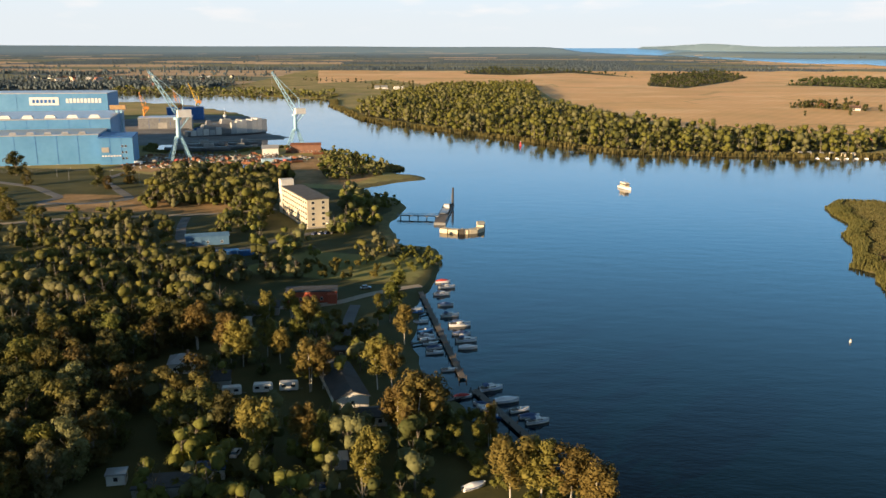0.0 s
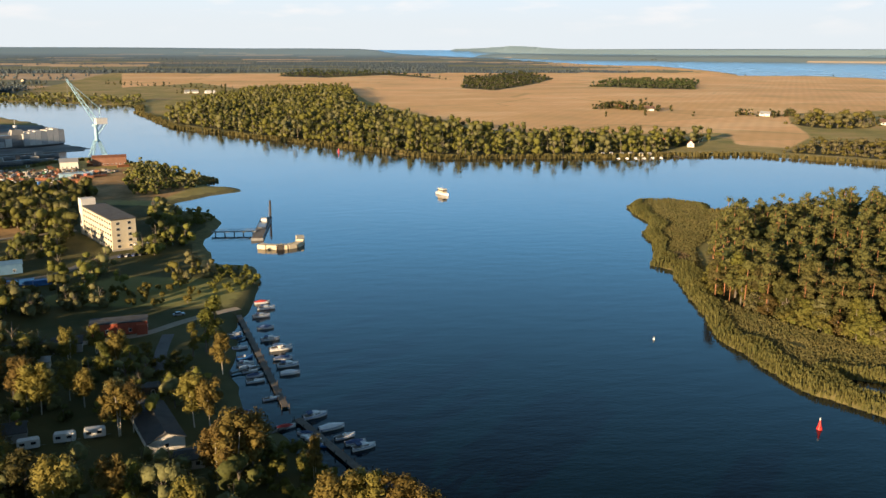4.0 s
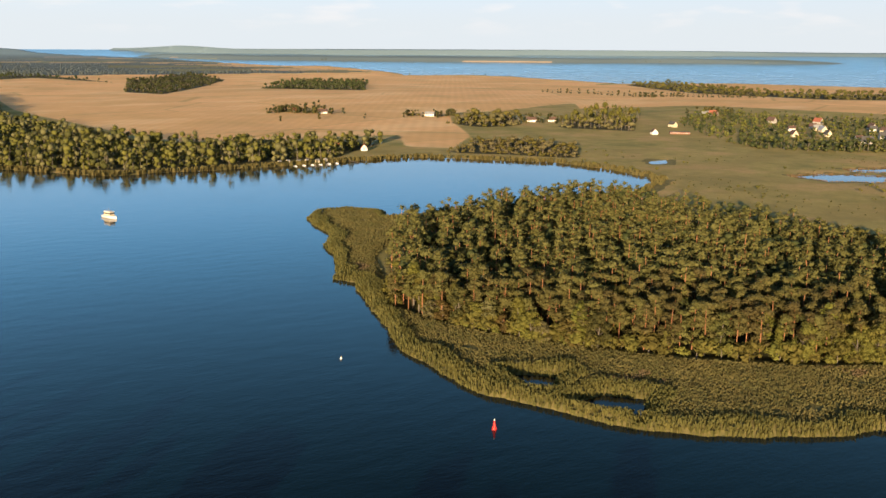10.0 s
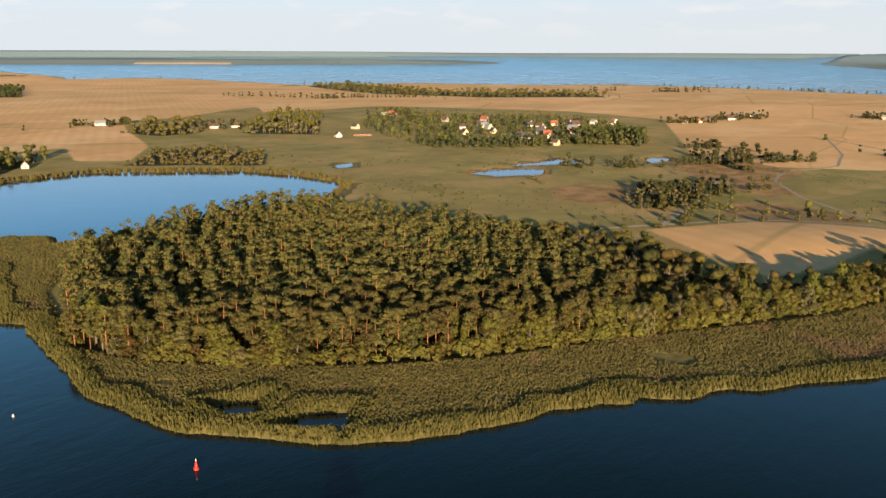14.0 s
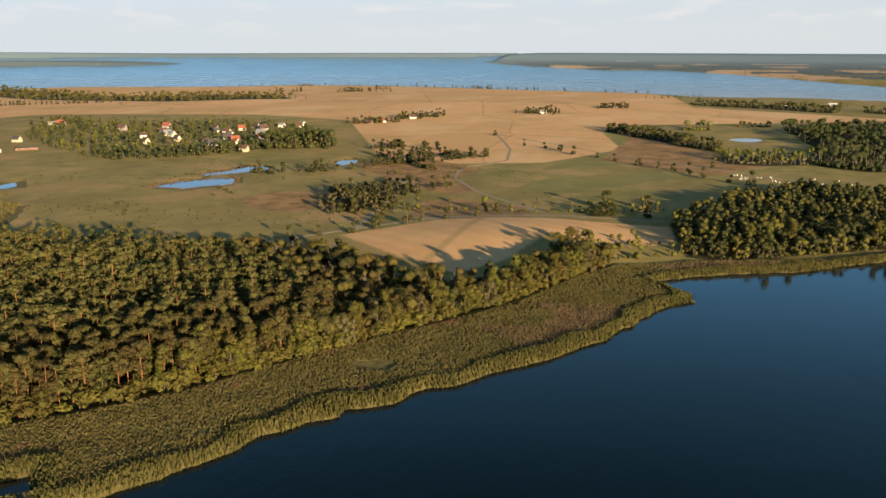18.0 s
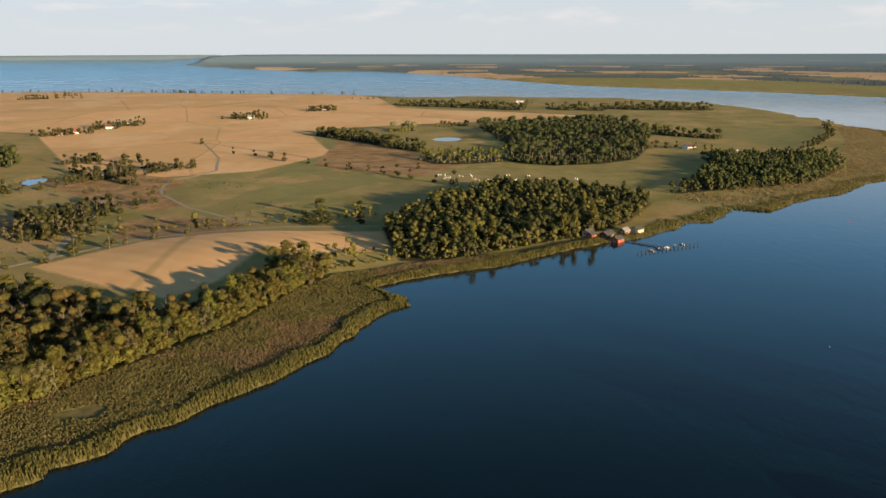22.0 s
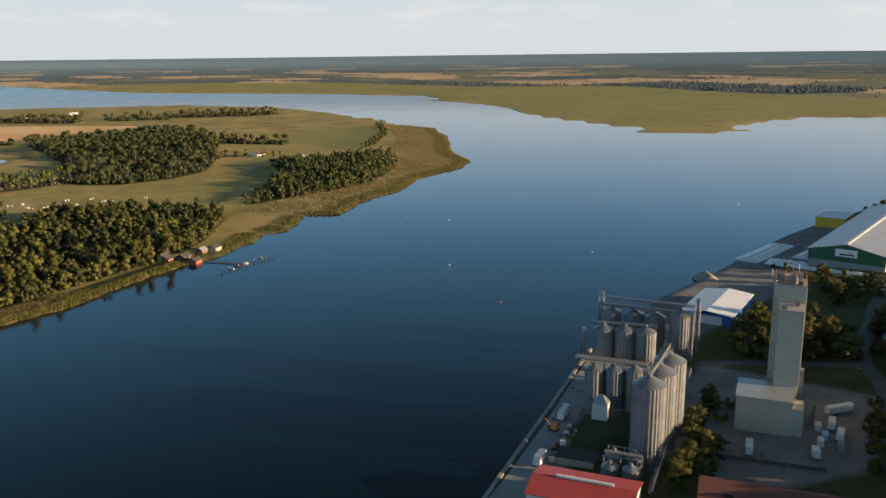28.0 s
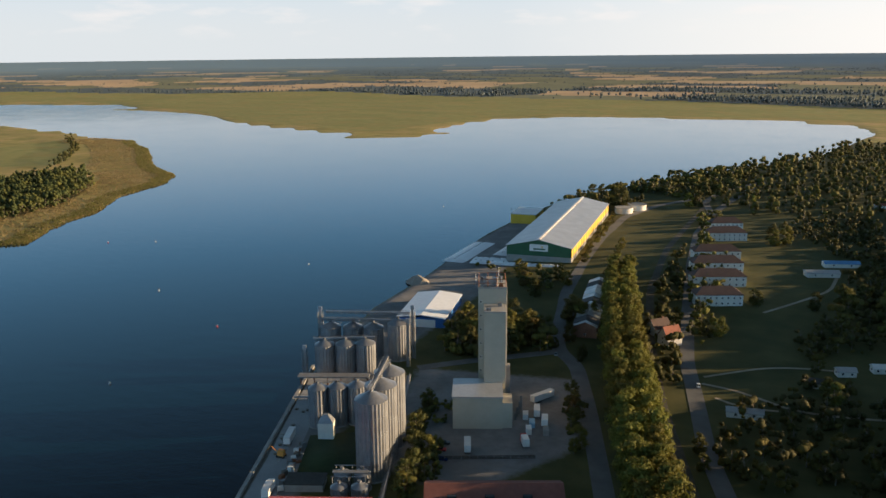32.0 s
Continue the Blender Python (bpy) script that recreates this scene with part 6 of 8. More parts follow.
house(-70, 168, 10, 4, 3, 2.4, 2.9, "white_wall", "grey_roof", "small white garden hut", 1, 1, group="garden sheds", name="shed", chimney=False, flat=True)
house(-58, 164, 8, 13, 6, 2.6, 3.0, "concrete", "dark_roof", "low grey garage row with a flat roof", 3, 1, group="garden sheds", name="shed", chimney=False, flat=True)
house(-50, 171, 8, 6, 4, 2.4, 2.9, "white_wall", "canvas_blue", "small hut with a blue covered roof", 2, 1, group="garden sheds", name="shed", chimney=False, flat=True)
house(-23, 176, 12, 5, 4, 2.5, 3.4, "concrete", "grey_roof", "small grey hut with a pale roof", 1, 1, group="garden sheds", name="shed", chimney=False)


def caravan(x, y, turn):
    c = thing("caravan", "white touring caravan parked on the grass", "caravan", x, y, turn, group="caravans")
    part("body", loft([(-2.6, [(0.95, 2.4), (1.1, 0.7)]), (-2.3, [(1.05, 2.75), (1.15, 0.55)]), (2.2, [(1.05, 2.75), (1.15, 0.55)]), (2.6, [(0.95, 2.2), (1.1, 0.75)])]), "white_paint", c)
    for k in (-1.4, 1.2):
        part("window", box(k - 0.6, -1.16, 1.5, k + 0.6, -1.08, 2.2), "glass", c)
    for s in (-1.0, 1.0):
        part("wheel", wheel_shape(0, s, 0.33, 0.2), "tyre", c)
    part("drawbar", beam((2.5, 0, 0.5), (3.8, 0, 0.5), 0.06), "steel", c)


caravan(-48, 218, 4)
caravan(-41, 219.5, 6)
caravan(-56, 215.5, 12)
car(-47, 181, 85, "white_paint", "white parked van on the grass")
car(-28, 322, 15, "car_silver", "silver car on the gravel lane")

for k in range(9):
    t = thing("lamp_post", "grey lamp post with a short arm beside the yard road", "lamp post", -330 + 17 * k, 618 - 5.5 * k + 14 * (k % 2), 0, group="lamp posts of the yard road")
    part("pole", tube(0.14, -0.3, 9, 8, 0.09), "steel", t)
    part("arm", beam((0, 0, 8.9), (1.6, 0, 9.1), 0.06), "steel", t)
    part("lantern", box(1.3, -0.2, 8.95, 2.1, 0.2, 9.2), "white_paint", t)
fence = thing("yard_fence", "long wire mesh fence before the shipyard halls", "fence", -300, 640, YARD_TURN)
for k in range(45):
    part("post", beam((-80 + 3.4 * k, 0, 0), (-80 + 3.4 * k, 0, 2.2), 0.07), "steel", fence)
for z in (0.3, 1.2, 2.1):
    part("rail", beam((-80, 0, z), (70, 0, z), 0.04), "steel", fence)
# ---- grain quay: silos, tower, halls ----
def ribbed(r, z0, z1, ribs=40):
    """A corrugated silo wall."""
    n = ribs * 2
    ring = [(r + (0.22 if k % 2 else 0.0)) for k in range(n)]
    v = [(q * math.cos(2 * math.pi * k / n), q * math.sin(2 * math.pi * k / n), z) for z in (z0, z1) for k, q in enumerate(ring)]
    return v, [(k, (k + 1) % n, n + (k + 1) % n, n + k) for k in range(n)]


def silo(x, y, r, high, label, legs=0.0, group="grain silos"):
    s = thing("grain_silo", label, "silo", x, y, 0, group=group)
    part("wall", ribbed(r, legs, high, max(14, int(r * 5))), "zinc", s)
    part("roof", tube(r + 0.2, high, high + r * 0.5, 28, 0.7), "zinc", s)
    part("roof_hatch", tube(0.7, high + r * 0.5, high + r * 0.5 + 0.8, 10), "steel", s)
    for k in range(4):
        part("hoop", tube(r + 0.2, high * (0.15 + 0.22 * k), high * (0.15 + 0.22 * k) + 0.2, 28), "zinc", s)
    part("plinth", tube(r + 0.5, -0.5, 0.35, 24), "concrete", s)
    part("ladder", join(beam((r + 0.3, -0.25, 0.5), (r + 0.3, -0.25, high), 0.04), beam((r + 0.3, 0.25, 0.5), (r + 0.3, 0.25, high), 0.04),
                        *[beam((r + 0.3, -0.25, 1 + 0.9 * k), (r + 0.3, 0.25, 1 + 0.9 * k), 0.03) for k in range(int(high / 0.9))]), "steel", s)
    return s


for x, y in ((199, -209), (204.5, -220.5), (210, -232)):
    silo(x, y, 5.6, 29, "tall ribbed galvanised grain silo beside the quay lane")
for x, y in ((244, -228), (238.6, -233.6), (233, -239)):
    silo(x, y, 3.7, 16, "slim ribbed galvanised silo in the front row")
for x, y in ((282, -271), (274.5, -277), (267.5, -283)):
    silo(x, y, 4.5, 14, "ribbed galvanised silo in the middle row")
for x, y in ((296, -290), (287, -296), (278, -301)):
    silo(x, y, 4.6, 15, "ribbed galvanised silo in the back row")
silo(266, -305, 4.8, 18, "stout ribbed galvanised silo catching the sun")
for x, y in ((196, -188.5), (190.5, -192.5), (201.5, -196), (196, -200)):
    silo(x, y, 2.7, 6.0, "small round galvanised tank", group="small tanks")
rack = thing("pipe_rack", "steel rack above four small tanks", "rack", 196, -194.3, -146)
for sx in (-5.5, 0, 5.5):
    for sy in (-4, 4):
        part("post", beam((sx, sy, 0), (sx, sy, 9), 0.14), "steel", rack)
for sy in (-4, 4):
    part("rail", beam((-6, sy, 9), (6, sy, 9), 0.18), "zinc", rack)
part("walkway", box(-6, -1, 8.6, 6, 1, 8.9), "steel", rack)


def conveyor(name, p, q, label, wide=1.3, post=True):
    """A covered conveyor bridge from p to q."""
    t = tagged(new(name), label, "conveyor")
    p, q = Vector(p), Vector(q)
    t.matrix_world = Matrix.Translation(p) @ (q - p).to_track_quat("X", "Z").to_matrix().to_4x4()
    n = (q - p).length
    part("gallery", box(0, -wide * 0.36, -0.15, n, wide * 0.36, 0.55), "zinc", t)
    part("truss", join(*[beam((k, sy * wide * 0.36, -0.9 if i % 2 else -0.15), (min(k + 1.6, n), sy * wide * 0.36, -0.15 if i % 2 else -0.9), 0.05) for sy in (-1, 1) for i, k in enumerate(np.arange(0, n, 1.6))],
                       *[beam((0, sy * wide * 0.36, -0.9), (n, sy * wide * 0.36, -0.9), 0.07) for sy in (-1, 1)]), "steel", t)
    part("walkway", box(0, wide / 2, -0.4, n, wide / 2 + 0.8, -0.25), "steel", t)
    part("handrail", join(beam((0, wide / 2 + 0.8, 0.8), (n, wide / 2 + 0.8, 0.8), 0.05), *[beam((k, wide / 2 + 0.8, -0.3), (k, wide / 2 + 0.8, 0.8), 0.04) for k in np.arange(0, n, 2.5)]), "steel", t)
    return t


conveyor("conveyor_bridge", (300, -288, 19.6), (262, -307, 20.4), "zinc conveyor gallery above the back row of silos")
conveyor("conveyor_bridge", (302, -293, 21.4), (264, -312, 22.4), "zinc conveyor gallery above the back row of silos")
conveyor("conveyor_bridge", (286, -268, 17.4), (264, -286, 17.4), "zinc conveyor gallery above the middle row of silos")
conveyor("conveyor_bridge", (199, -208, 32), (208, -229, 37), "zinc conveyor rising over the tall silos", 1.0)
conveyor("conveyor_bridge", (181, -192, 3), (238, -279, 7), "long sloping pipe conveyor along the quay lane", 0.9)
conveyor("conveyor_bridge", (262, -232, 7), (252, -238, 7), "short loading gallery over the quay", 0.8)


def catwalk(p, q, label):
    """A narrow railed walkway from p to q."""
    t = tagged(new("catwalk"), label, "catwalk", "catwalks over the silos")
    p, q = Vector(p), Vector(q)
    t.matrix_world = Matrix.Translation(p) @ (q - p).to_track_quat("X", "Z").to_matrix().to_4x4()
    n = (q - p).length
    part("grating", box(0, -0.5, -0.08, n, 0.5, 0), "steel", t)
    for sy in (-0.5, 0.5):
        part("handrail", join(beam((0, sy, 1.1), (n, sy, 1.1), 0.05), beam((0, sy, 0.6), (n, sy, 0.6), 0.04), *[beam((k, sy, 0), (k, sy, 1.1), 0.04) for k in np.arange(0, n, 1.8)]), "zinc", t)
    part("support", join(*[beam((k, 0, -0.08), (k, 0, -1.6), 0.08) for k in np.arange(1.5, n, 5.5)]), "steel", t)


catwalk((199, -207.5, 33.4), (210.5, -233, 33.4), "zinc catwalk along the tall silos' roofs")
catwalk((245, -227, 18.9), (232, -240, 18.9), "zinc catwalk along the slim silos' roofs")
catwalk((284, -270, 17.2), (266, -284.5, 17.2), "zinc catwalk along the middle row's roofs")
catwalk((298, -289.5, 18.4), (276, -303, 18.4), "zinc catwalk along the back row's roofs")


def frame_tower(x, y, wide, high, label):
    t = thing("elevator_tower", label, "elevator", x, y, -146, group="elevator towers")
    for sx in (-1, 1):
        for sy in (-1, 1):
            part("post", beam((sx * wide / 2, sy * wide / 2, 0), (sx * wide / 2, sy * wide / 2, high), 0.14), "steel", t)
    bars = []
    for k in range(int(high / 3.5)):
        z = 3.5 * k
        for a, b in (((-1, -1), (1, -1)), ((1, -1), (1, 1)), ((1, 1), (-1, 1)), ((-1, 1), (-1, -1))):
            bars += [beam((a[0] * wide / 2, a[1] * wide / 2, z), (b[0] * wide / 2, b[1] * wide / 2, z + 3.5), 0.07), beam((a[0] * wide / 2, a[1] * wide / 2, z + 3.5), (b[0] * wide / 2, b[1] * wide / 2, z + 3.5), 0.08)]
    part("bracing", join(*bars), "steel", t)
    part("elevator_leg", box(-0.5, -0.4, 0, 0.5, 0.4, high + 1.5), "zinc", t)
    part("head", prism([(-1, -0.8), (1, -0.8), (1, 0.8), (-1, 0.8)], high + 1, high + 2.8, 0.8), "zinc", t)


frame_tower(260, -309, 2.2, 24, "slim steel elevator tower at the end of the silos")
frame_tower(301, -288, 2.2, 23, "slim steel elevator tower near the water")
frame_tower(287, -263, 2.2, 13, "red-brown steel elevator frame by the quay")
frame_tower(255, -299, 1.6, 21, "slim steel elevator tower beside the stout silo")
hopper = thing("weighing_hut", "pale funnel-topped hut before the slim silos", "hut", 234, -222, -146)
part("wall", box(-3, -2.5, 0, 3, 2.5, 6.5), "white_wall", hopper)
part("hopper_top", prism([(-3, -2.5), (3, -2.5), (3, 2.5), (-3, 2.5)], 6.5, 9.5, 0.3), "zinc", hopper)
platform = thing("silo_platform", "concrete platform under the middle row of silos", "platform", 268, -262, -146)
part("deck", box(-16, -2.5, 4.2, 16, 2.5, 4.8), "steel", platform)
for k in range(6):
    part("column", box(-15 + 6 * k - 0.3, -0.3, -0.5, -15 + 6 * k + 0.3, 0.3, 4.2), "rust", platform)

# grain tower with its annexe
TOWER_TURN = -146.3
tower = thing("grain_tower", "tall beige rendered grain tower with low annexe and rusty roof frame", "tower", 203, -290, TOWER_TURN)
part("main_shaft", box(-5, -5, -1, 6.5, 6, 50), "tower_wall", tower)
part("front_shaft", box(-2.6, -16, -1, 6.0, -5, 43), "tower_wall", tower)
part("front_parapet", box(-2.8, -16.2, 43, 6.2, -4.9, 43.6), "concrete", tower)
part("crown_slab", box(-5.3, -5.3, 50, 6.8, 6.3, 50.7), "concrete", tower)
part("annexe", box(-15, -31, -1, 4.5, -12, 13), "tower_wall", tower)
part("annexe_roof", box(-15.3, -31.3, 13, 4.8, -11.8, 13.5), "grey_roof", tower)
part("annexe_bay", box(4.5, -30, -1, 8.5, -20, 10.5), "tower_wall", tower)
part("side_stair", box(6.0, -14, -1, 8.0, -11, 20), "steel", tower)
part("roof_frame", join(*[beam((x, y, 50.7), (x, y, 54), 0.12) for x in (-4.8, -1.1, 2.6, 6.3) for y in (-4.8, 5.8)], *[beam((-4.8, y, z), (6.3, y, z), 0.1) for y in (-4.8, 5.8) for z in (52.3, 54)],
                        *[beam((x, -4.8, 54), (x, 5.8, 54), 0.1) for x in (-4.8, -1.1, 2.6, 6.3)]), "rust", tower)
part("roof_hut", box(-3, -2, 50.7, 2, 3, 53.2), "concrete", tower)
for x, y, w, high_, look_ in ((-3.5, -3.5, 1.6, 1.6, "steel"), (4.6, 3.8, 1.4, 2.4, "zinc"), (4.4, -3.6, 1.8, 1.2, "rust"), (-3.6, 4.2, 1.2, 2.0, "steel")):
    part("roof_unit", prism([(x - w / 2, y - w / 2), (x + w / 2, y - w / 2), (x + w / 2, y + w / 2), (x - w / 2, y + w / 2)], 50.7, 50.7 + high_, 0.85), look_, tower)
part("roof_pipe", join(beam((-4.5, -4.5, 51.6), (4.0, 4.5, 52.8), 0.22, 8), beam((4.6, 3.8, 53), (4.6, -3.6, 51.8), 0.2, 8)), "zinc", tower)
part("front_vent", join(box(-1.8, -15, 43.6, 0.2, -13.2, 44.8), box(3, -9, 43.6, 4.6, -7.2, 45.2), beam((5.4, -15, 43.6), (5.4, -15, 46.5), 0.07)), "steel", tower)
part("downpipe", join(*[tube(0.18, 0, 50, 8, x=6.75, y=q) for q in (-3.5, 1.0, 4.5)], *[tube(0.15, 0, 43, 8, x=6.25, y=q) for q in (-14.5, -8.0)]), "zinc", tower)
part("antenna", join(beam((3.5, 4, 50.7), (3.5, 4, 57), 0.08), beam((-6, -3, 50.7), (-6, -3, 56), 0.08)), "white_paint", tower)
part("dust_filter", join(tube(1.0, 50.7, 54, 10, x=2.2, y=-2)), "zinc", tower)
for k in range(7):
    window(tower, -4.0, -5.03, 8 + 6 * k, 0.8, 1.0)
for k in range(4):
    part("vent_pipe", tube(0.45, -0.5, 3 + 1.2 * k, 10, x=10 + 0.9 * k, y=-22 + 3 * k), "steel", tower)

# big store hall with its gable to the yard
HALL_TURN = -162.3
store = thing("store_hall", "large grey-roofed store hall with green gable and yellow side", "hall", 332, -595, HALL_TURN)
hw, hd, he, hr = 46.0, 186.0, 10.5, 15.5
part("end_wall", ([(-hw / 2, -hd / 2, 4), (hw / 2, -hd / 2, 4), (hw / 2, -hd / 2, he), (0, -hd / 2, hr), (-hw / 2, -hd / 2, he)],
                  [(0, 1, 2, 3, 4)]), "dark_green", store)
part("end_wall", ([(-hw / 2, hd / 2, 4), (hw / 2, hd / 2, 4), (hw / 2, hd / 2, he), (0, hd / 2, hr), (-hw / 2, hd / 2, he)], [(4, 3, 2, 1, 0)]), "dark_green", store)
part("plinth", box(-hw / 2 - 0.1, -hd / 2 - 0.1, -1, hw / 2 + 0.1, hd / 2 + 0.1, 4), "concrete", store)
for s, look_ in ((1, "yellow"), (-1, "zinc")):
    part("side_wall", box(s * hw / 2 - 0.15, -hd / 2 + 0.2, 4, s * hw / 2 + 0.15, hd / 2 - 0.2, he), look_, store)
    for k in range(16):
        part("pilaster", box(s * (hw / 2 + 0.2) - 0.2, -hd / 2 + 6 + 11.5 * k, 0, s * (hw / 2 + 0.2) + 0.2, -hd / 2 + 6.6 + 11.5 * k, he), "concrete", store)
for s in (1, -1):
    v = [(0, -hd / 2 - 0.8, hr + 0.05), (s * (hw / 2 + 0.8), -hd / 2 - 0.8, he - 0.15), (s * (hw / 2 + 0.8), hd / 2 + 0.8, he - 0.15), (0, hd / 2 + 0.8, hr + 0.05)]
    v += [(x, y, z + 0.3) for x, y, z in v]
    part("roof_slope", (v, [(0, 1, 2, 3)[::s], (4, 5, 6, 7)[::-s], (0, 1, 5, 4), (1, 2, 6, 5), (2, 3, 7, 6), (3, 0, 4, 7)]), "grey_roof", store)
part("ridge_light", box(-0.9, -hd / 2, hr + 0.3, 0.9, hd / 2, hr + 0.8), "white_paint", store)
sign = part("sign_board", box(-6.5, -hd / 2 - 0.35, 7.5, 6.5, -hd / 2 - 0.05, 12.3), "white_paint", store)
part("sign_bar", box(-3.8, -hd / 2 - 0.42, 8.4, 4.6, -hd / 2 - 0.36, 9.5), "dark_green", sign)
part("sign_mark", prism([(1.5, -hd / 2 - 0.42), (3.2, -hd / 2 - 0.42), (3.2, -hd / 2 - 0.37), (1.5, -hd / 2 - 0.37)], 10.1, 11.2, 0.4), "yellow", sign)
low_store = thing("store_annexe", "flat yellow-walled store annexe by the quay", "hall", 392, -640, HALL_TURN)
part("wall", box(-11, -16, -1, 11, 16, 8), "yellow", low_store)
part("roof", box(-11.4, -16.4, 8, 11.4, 16.4, 8.6), "grey_roof", low_store)
for x, y, r in ((331, -708, 8), (327, -728, 8.5)):
    t = thing("round_tank", "low round pale tank behind the store hall", "tank", x, y, 0, group="round tanks")
    part("wall", tube(r, -0.5, 5, 28), "white_wall", t)
    part("rim", tube(r + 0.3, 5, 5.4, 28), "concrete", t)
# sheeted heaps on the quay
for x, y, w, d, turn in ((365, -511, 68, 17, -77), (345, -541, 62, 12, -77), (312, -492, 68, 8, -161), (337, -496, 26, 9, -161)):
    t = thing("sheeted_heap", "long heap under white tarpaulin on the quay", "covered heap", x, y, turn, group="sheeted heaps")
    rows_ = [(-w / 2, [(0.1, 0.3), (d / 2, 0.05)])] + [(-w / 2 + w * k / 12, [(d * 0.18, 1.7 + 0.2 * math.sin(k * 2.1)), (d / 2, 0.1)]) for k in range(1, 12)] + [(w / 2, [(0.1, 0.3), (d / 2, 0.05)])]
    part("tarpaulin", loft(rows_), "tarp", t)
    part("tyre_row", join(*[tube(0.45, 1.75, 2.0, 8, x=-w / 2 + 4 + 4 * k) for k in range(int(w / 4) - 1)]), "tyre", t)
heap = thing("gravel_heap", "grey-brown gravel heap on the quay", "heap", 345, -422, 0)
part("gravel", loft([(-9, [(0.1, 0.2), (1.5, 0)]), (-5, [(1, 3.2), (6, 0)]), (0, [(0.6, 5), (8, 0)]), (4, [(1, 3.5), (7, 0)]), (9, [(0.1, 0.3), (2, 0)])]), "gravel", heap)
white = thing("quay_shed", "broad white-roofed shed with blue sides by the quay", "shed", 296, -371, -156)
part("wall", box(-13, -24, -1, 13, 24, 5.2), "deep_blue", white)
part("roof", gable(48.5, 26.5, 5.2, 6.8, 0.4), "tarp", white, m=pose(0, 0, 0, 0, 0, 90))
part("gate", box(-8, -24.2, 0, 8, -24.0, 4.4), "white_paint", white)
brick = house(221, -424, -68.7, 92, 12, 5.5, 8, "rope_brown", "grey_roof", "long old brick shed with a patched grey roof", 14, 1, name="brick_shed", chimney=False, group="")
for k in range(5):
    part("roof_patch", gable(9, 12.6, 5.6, 8.12, 0.3, 0.3), "white_paint" if k % 2 else "dark_roof", brick, m=pose(-38 + 18 * k, 0, 0))
red_hall = thing("red_roofed_hall", "hall with a bright red sheet roof beside the small tanks", "hall", 190, -171.5, -146)
part("wall", box(-16, -10, -1, 16, 9, 6.5), "white_wall", red_hall)
part("roof", gable(32, 19, 6.5, 8.5, 0.5), "red_sheet", red_hall, m=pose(0, -0.5, 0))
part("ridge_vent", box(-9, -0.8, 8.5, 9, 0.3, 9.3), "white_paint", red_hall)
brown = house(152, -214, -144.5, 44, 16, 6, 9.5, "white_wall", "tile_roof", "long white building with a dark red tiled roof", 10, 1, name="long_building", chimney=False, group="")
for k in range(3):
    part("skylight", box(-15 + 12 * k, -5.8, 7.0, -12 + 12 * k, -4.6, 8.2), "glass", brown)

# housing rows, villa and sheds south of the lane
BLOCK_TURN = -145.7
for i, (ax, ay, bx, by) in enumerate(((175, -461, 153, -476), (189, -494, 162, -512), (200, -524, 173, -542), (211, -556, 183, -570), (226, -624, 198, -634), (236, -663, 214, -675))):
    mx, my = (ax + bx) / 2, (ay + by) / 2
    house(mx + 3.1, my - 4.6, BLOCK_TURN, math.hypot(ax - bx, ay - by), 10.5, 6.4, 10.6, "white_wall", "brown_roof", "long two-storey white housing block with a dark red hipped roof", 8, 2, True, "housing blocks", "housing_block", False)
house(165, -397, -120, 9, 8, 4.5, 9.5, "white_wall", "red_roof", "white villa with a steep red roof", 2, 2, group="villas")
house(176, -409, -120, 10, 8, 4, 8, "white_wall", "brown_roof", "white house with a brown roof behind the villa", 2, 1, group="villas")
for x, y, turn, w, d, r in ((108, -332, -160, 14, 4, "grey_roof"), (130, -560, -150, 20, 8, "grey_roof"), (125, -590, -150, 22, 7, "blue_sheet"), (84, -400, -150, 8, 5, "grey_roof"), (72, -412, -150, 7, 5, "white_paint"), (90, -380, -170, 9, 5, "dark_roof"),
                            (100, -640, 20, 9, 6, "dark_roof"), (70, -560, 40, 8, 6, "grey_roof"), (92, -700, 30, 9, 7, "red_roof"), (60, -480, 10, 7, 5, "dark_roof"), (105, -760, 10, 9, 7, "grey_roof"), (140, -820, 25, 9, 7, "red_roof")):
    house(x, y, turn, w, d, 2.6, 3.8, "white_wall", r, "small pale garden hut", 2, 1, group="garden huts", name="garden_hut", chimney=False)
trailer(183, -300, -105, 12, "white lorry trailer parked on the yard")
trailer(183, -244, -55, 8, "white box trailer parked on the yard")
trailer(177, -285, -60, 6, "white box lorry parked on the yard", "white_paint")
trailer(167, -259, -50, 5, "white box lorry with a red cab on the yard", "red_paint")
trailer(170, -279, -62, 6, "white container trailer on the yard")
trailer(243, -211, -57, 10, "white trailer on the quay")
trailer(219, -178, -57, 7, "white lorry on the quay", "white_paint")
for x, y, look_ in ((172, -270, "white_paint"), (174, -276, "crane_blue"), (180, -281, "white_paint"), (166, -273, "concrete")):
    t = thing("storage_box", "steel storage box standing on the yard", "container", x, y, -58, group="storage boxes on the yard")
    part("box_body", box(-2.2, -1.1, 0, 2.2, 1.1, 2.3), look_, t)
    part("door", box(2.2, -1.0, 0.1, 2.26, 1.0, 2.2), "steel", t)
yard_wall = thing("yard_fence", "low dark fence before the long building", "fence", 190, -229, math.degrees(math.atan2(-23, -31)))
for k in range(14):
    part("post", box(3 * k - 0.12, -0.12, 0, 3 * k + 0.12, 0.12, 1.7), "steel", yard_wall)
for z in (0.4, 0.9, 1.4):
    part("rail", box(0, -0.06, z, 39, 0.06, z + 0.3), "tar_wood", yard_wall)
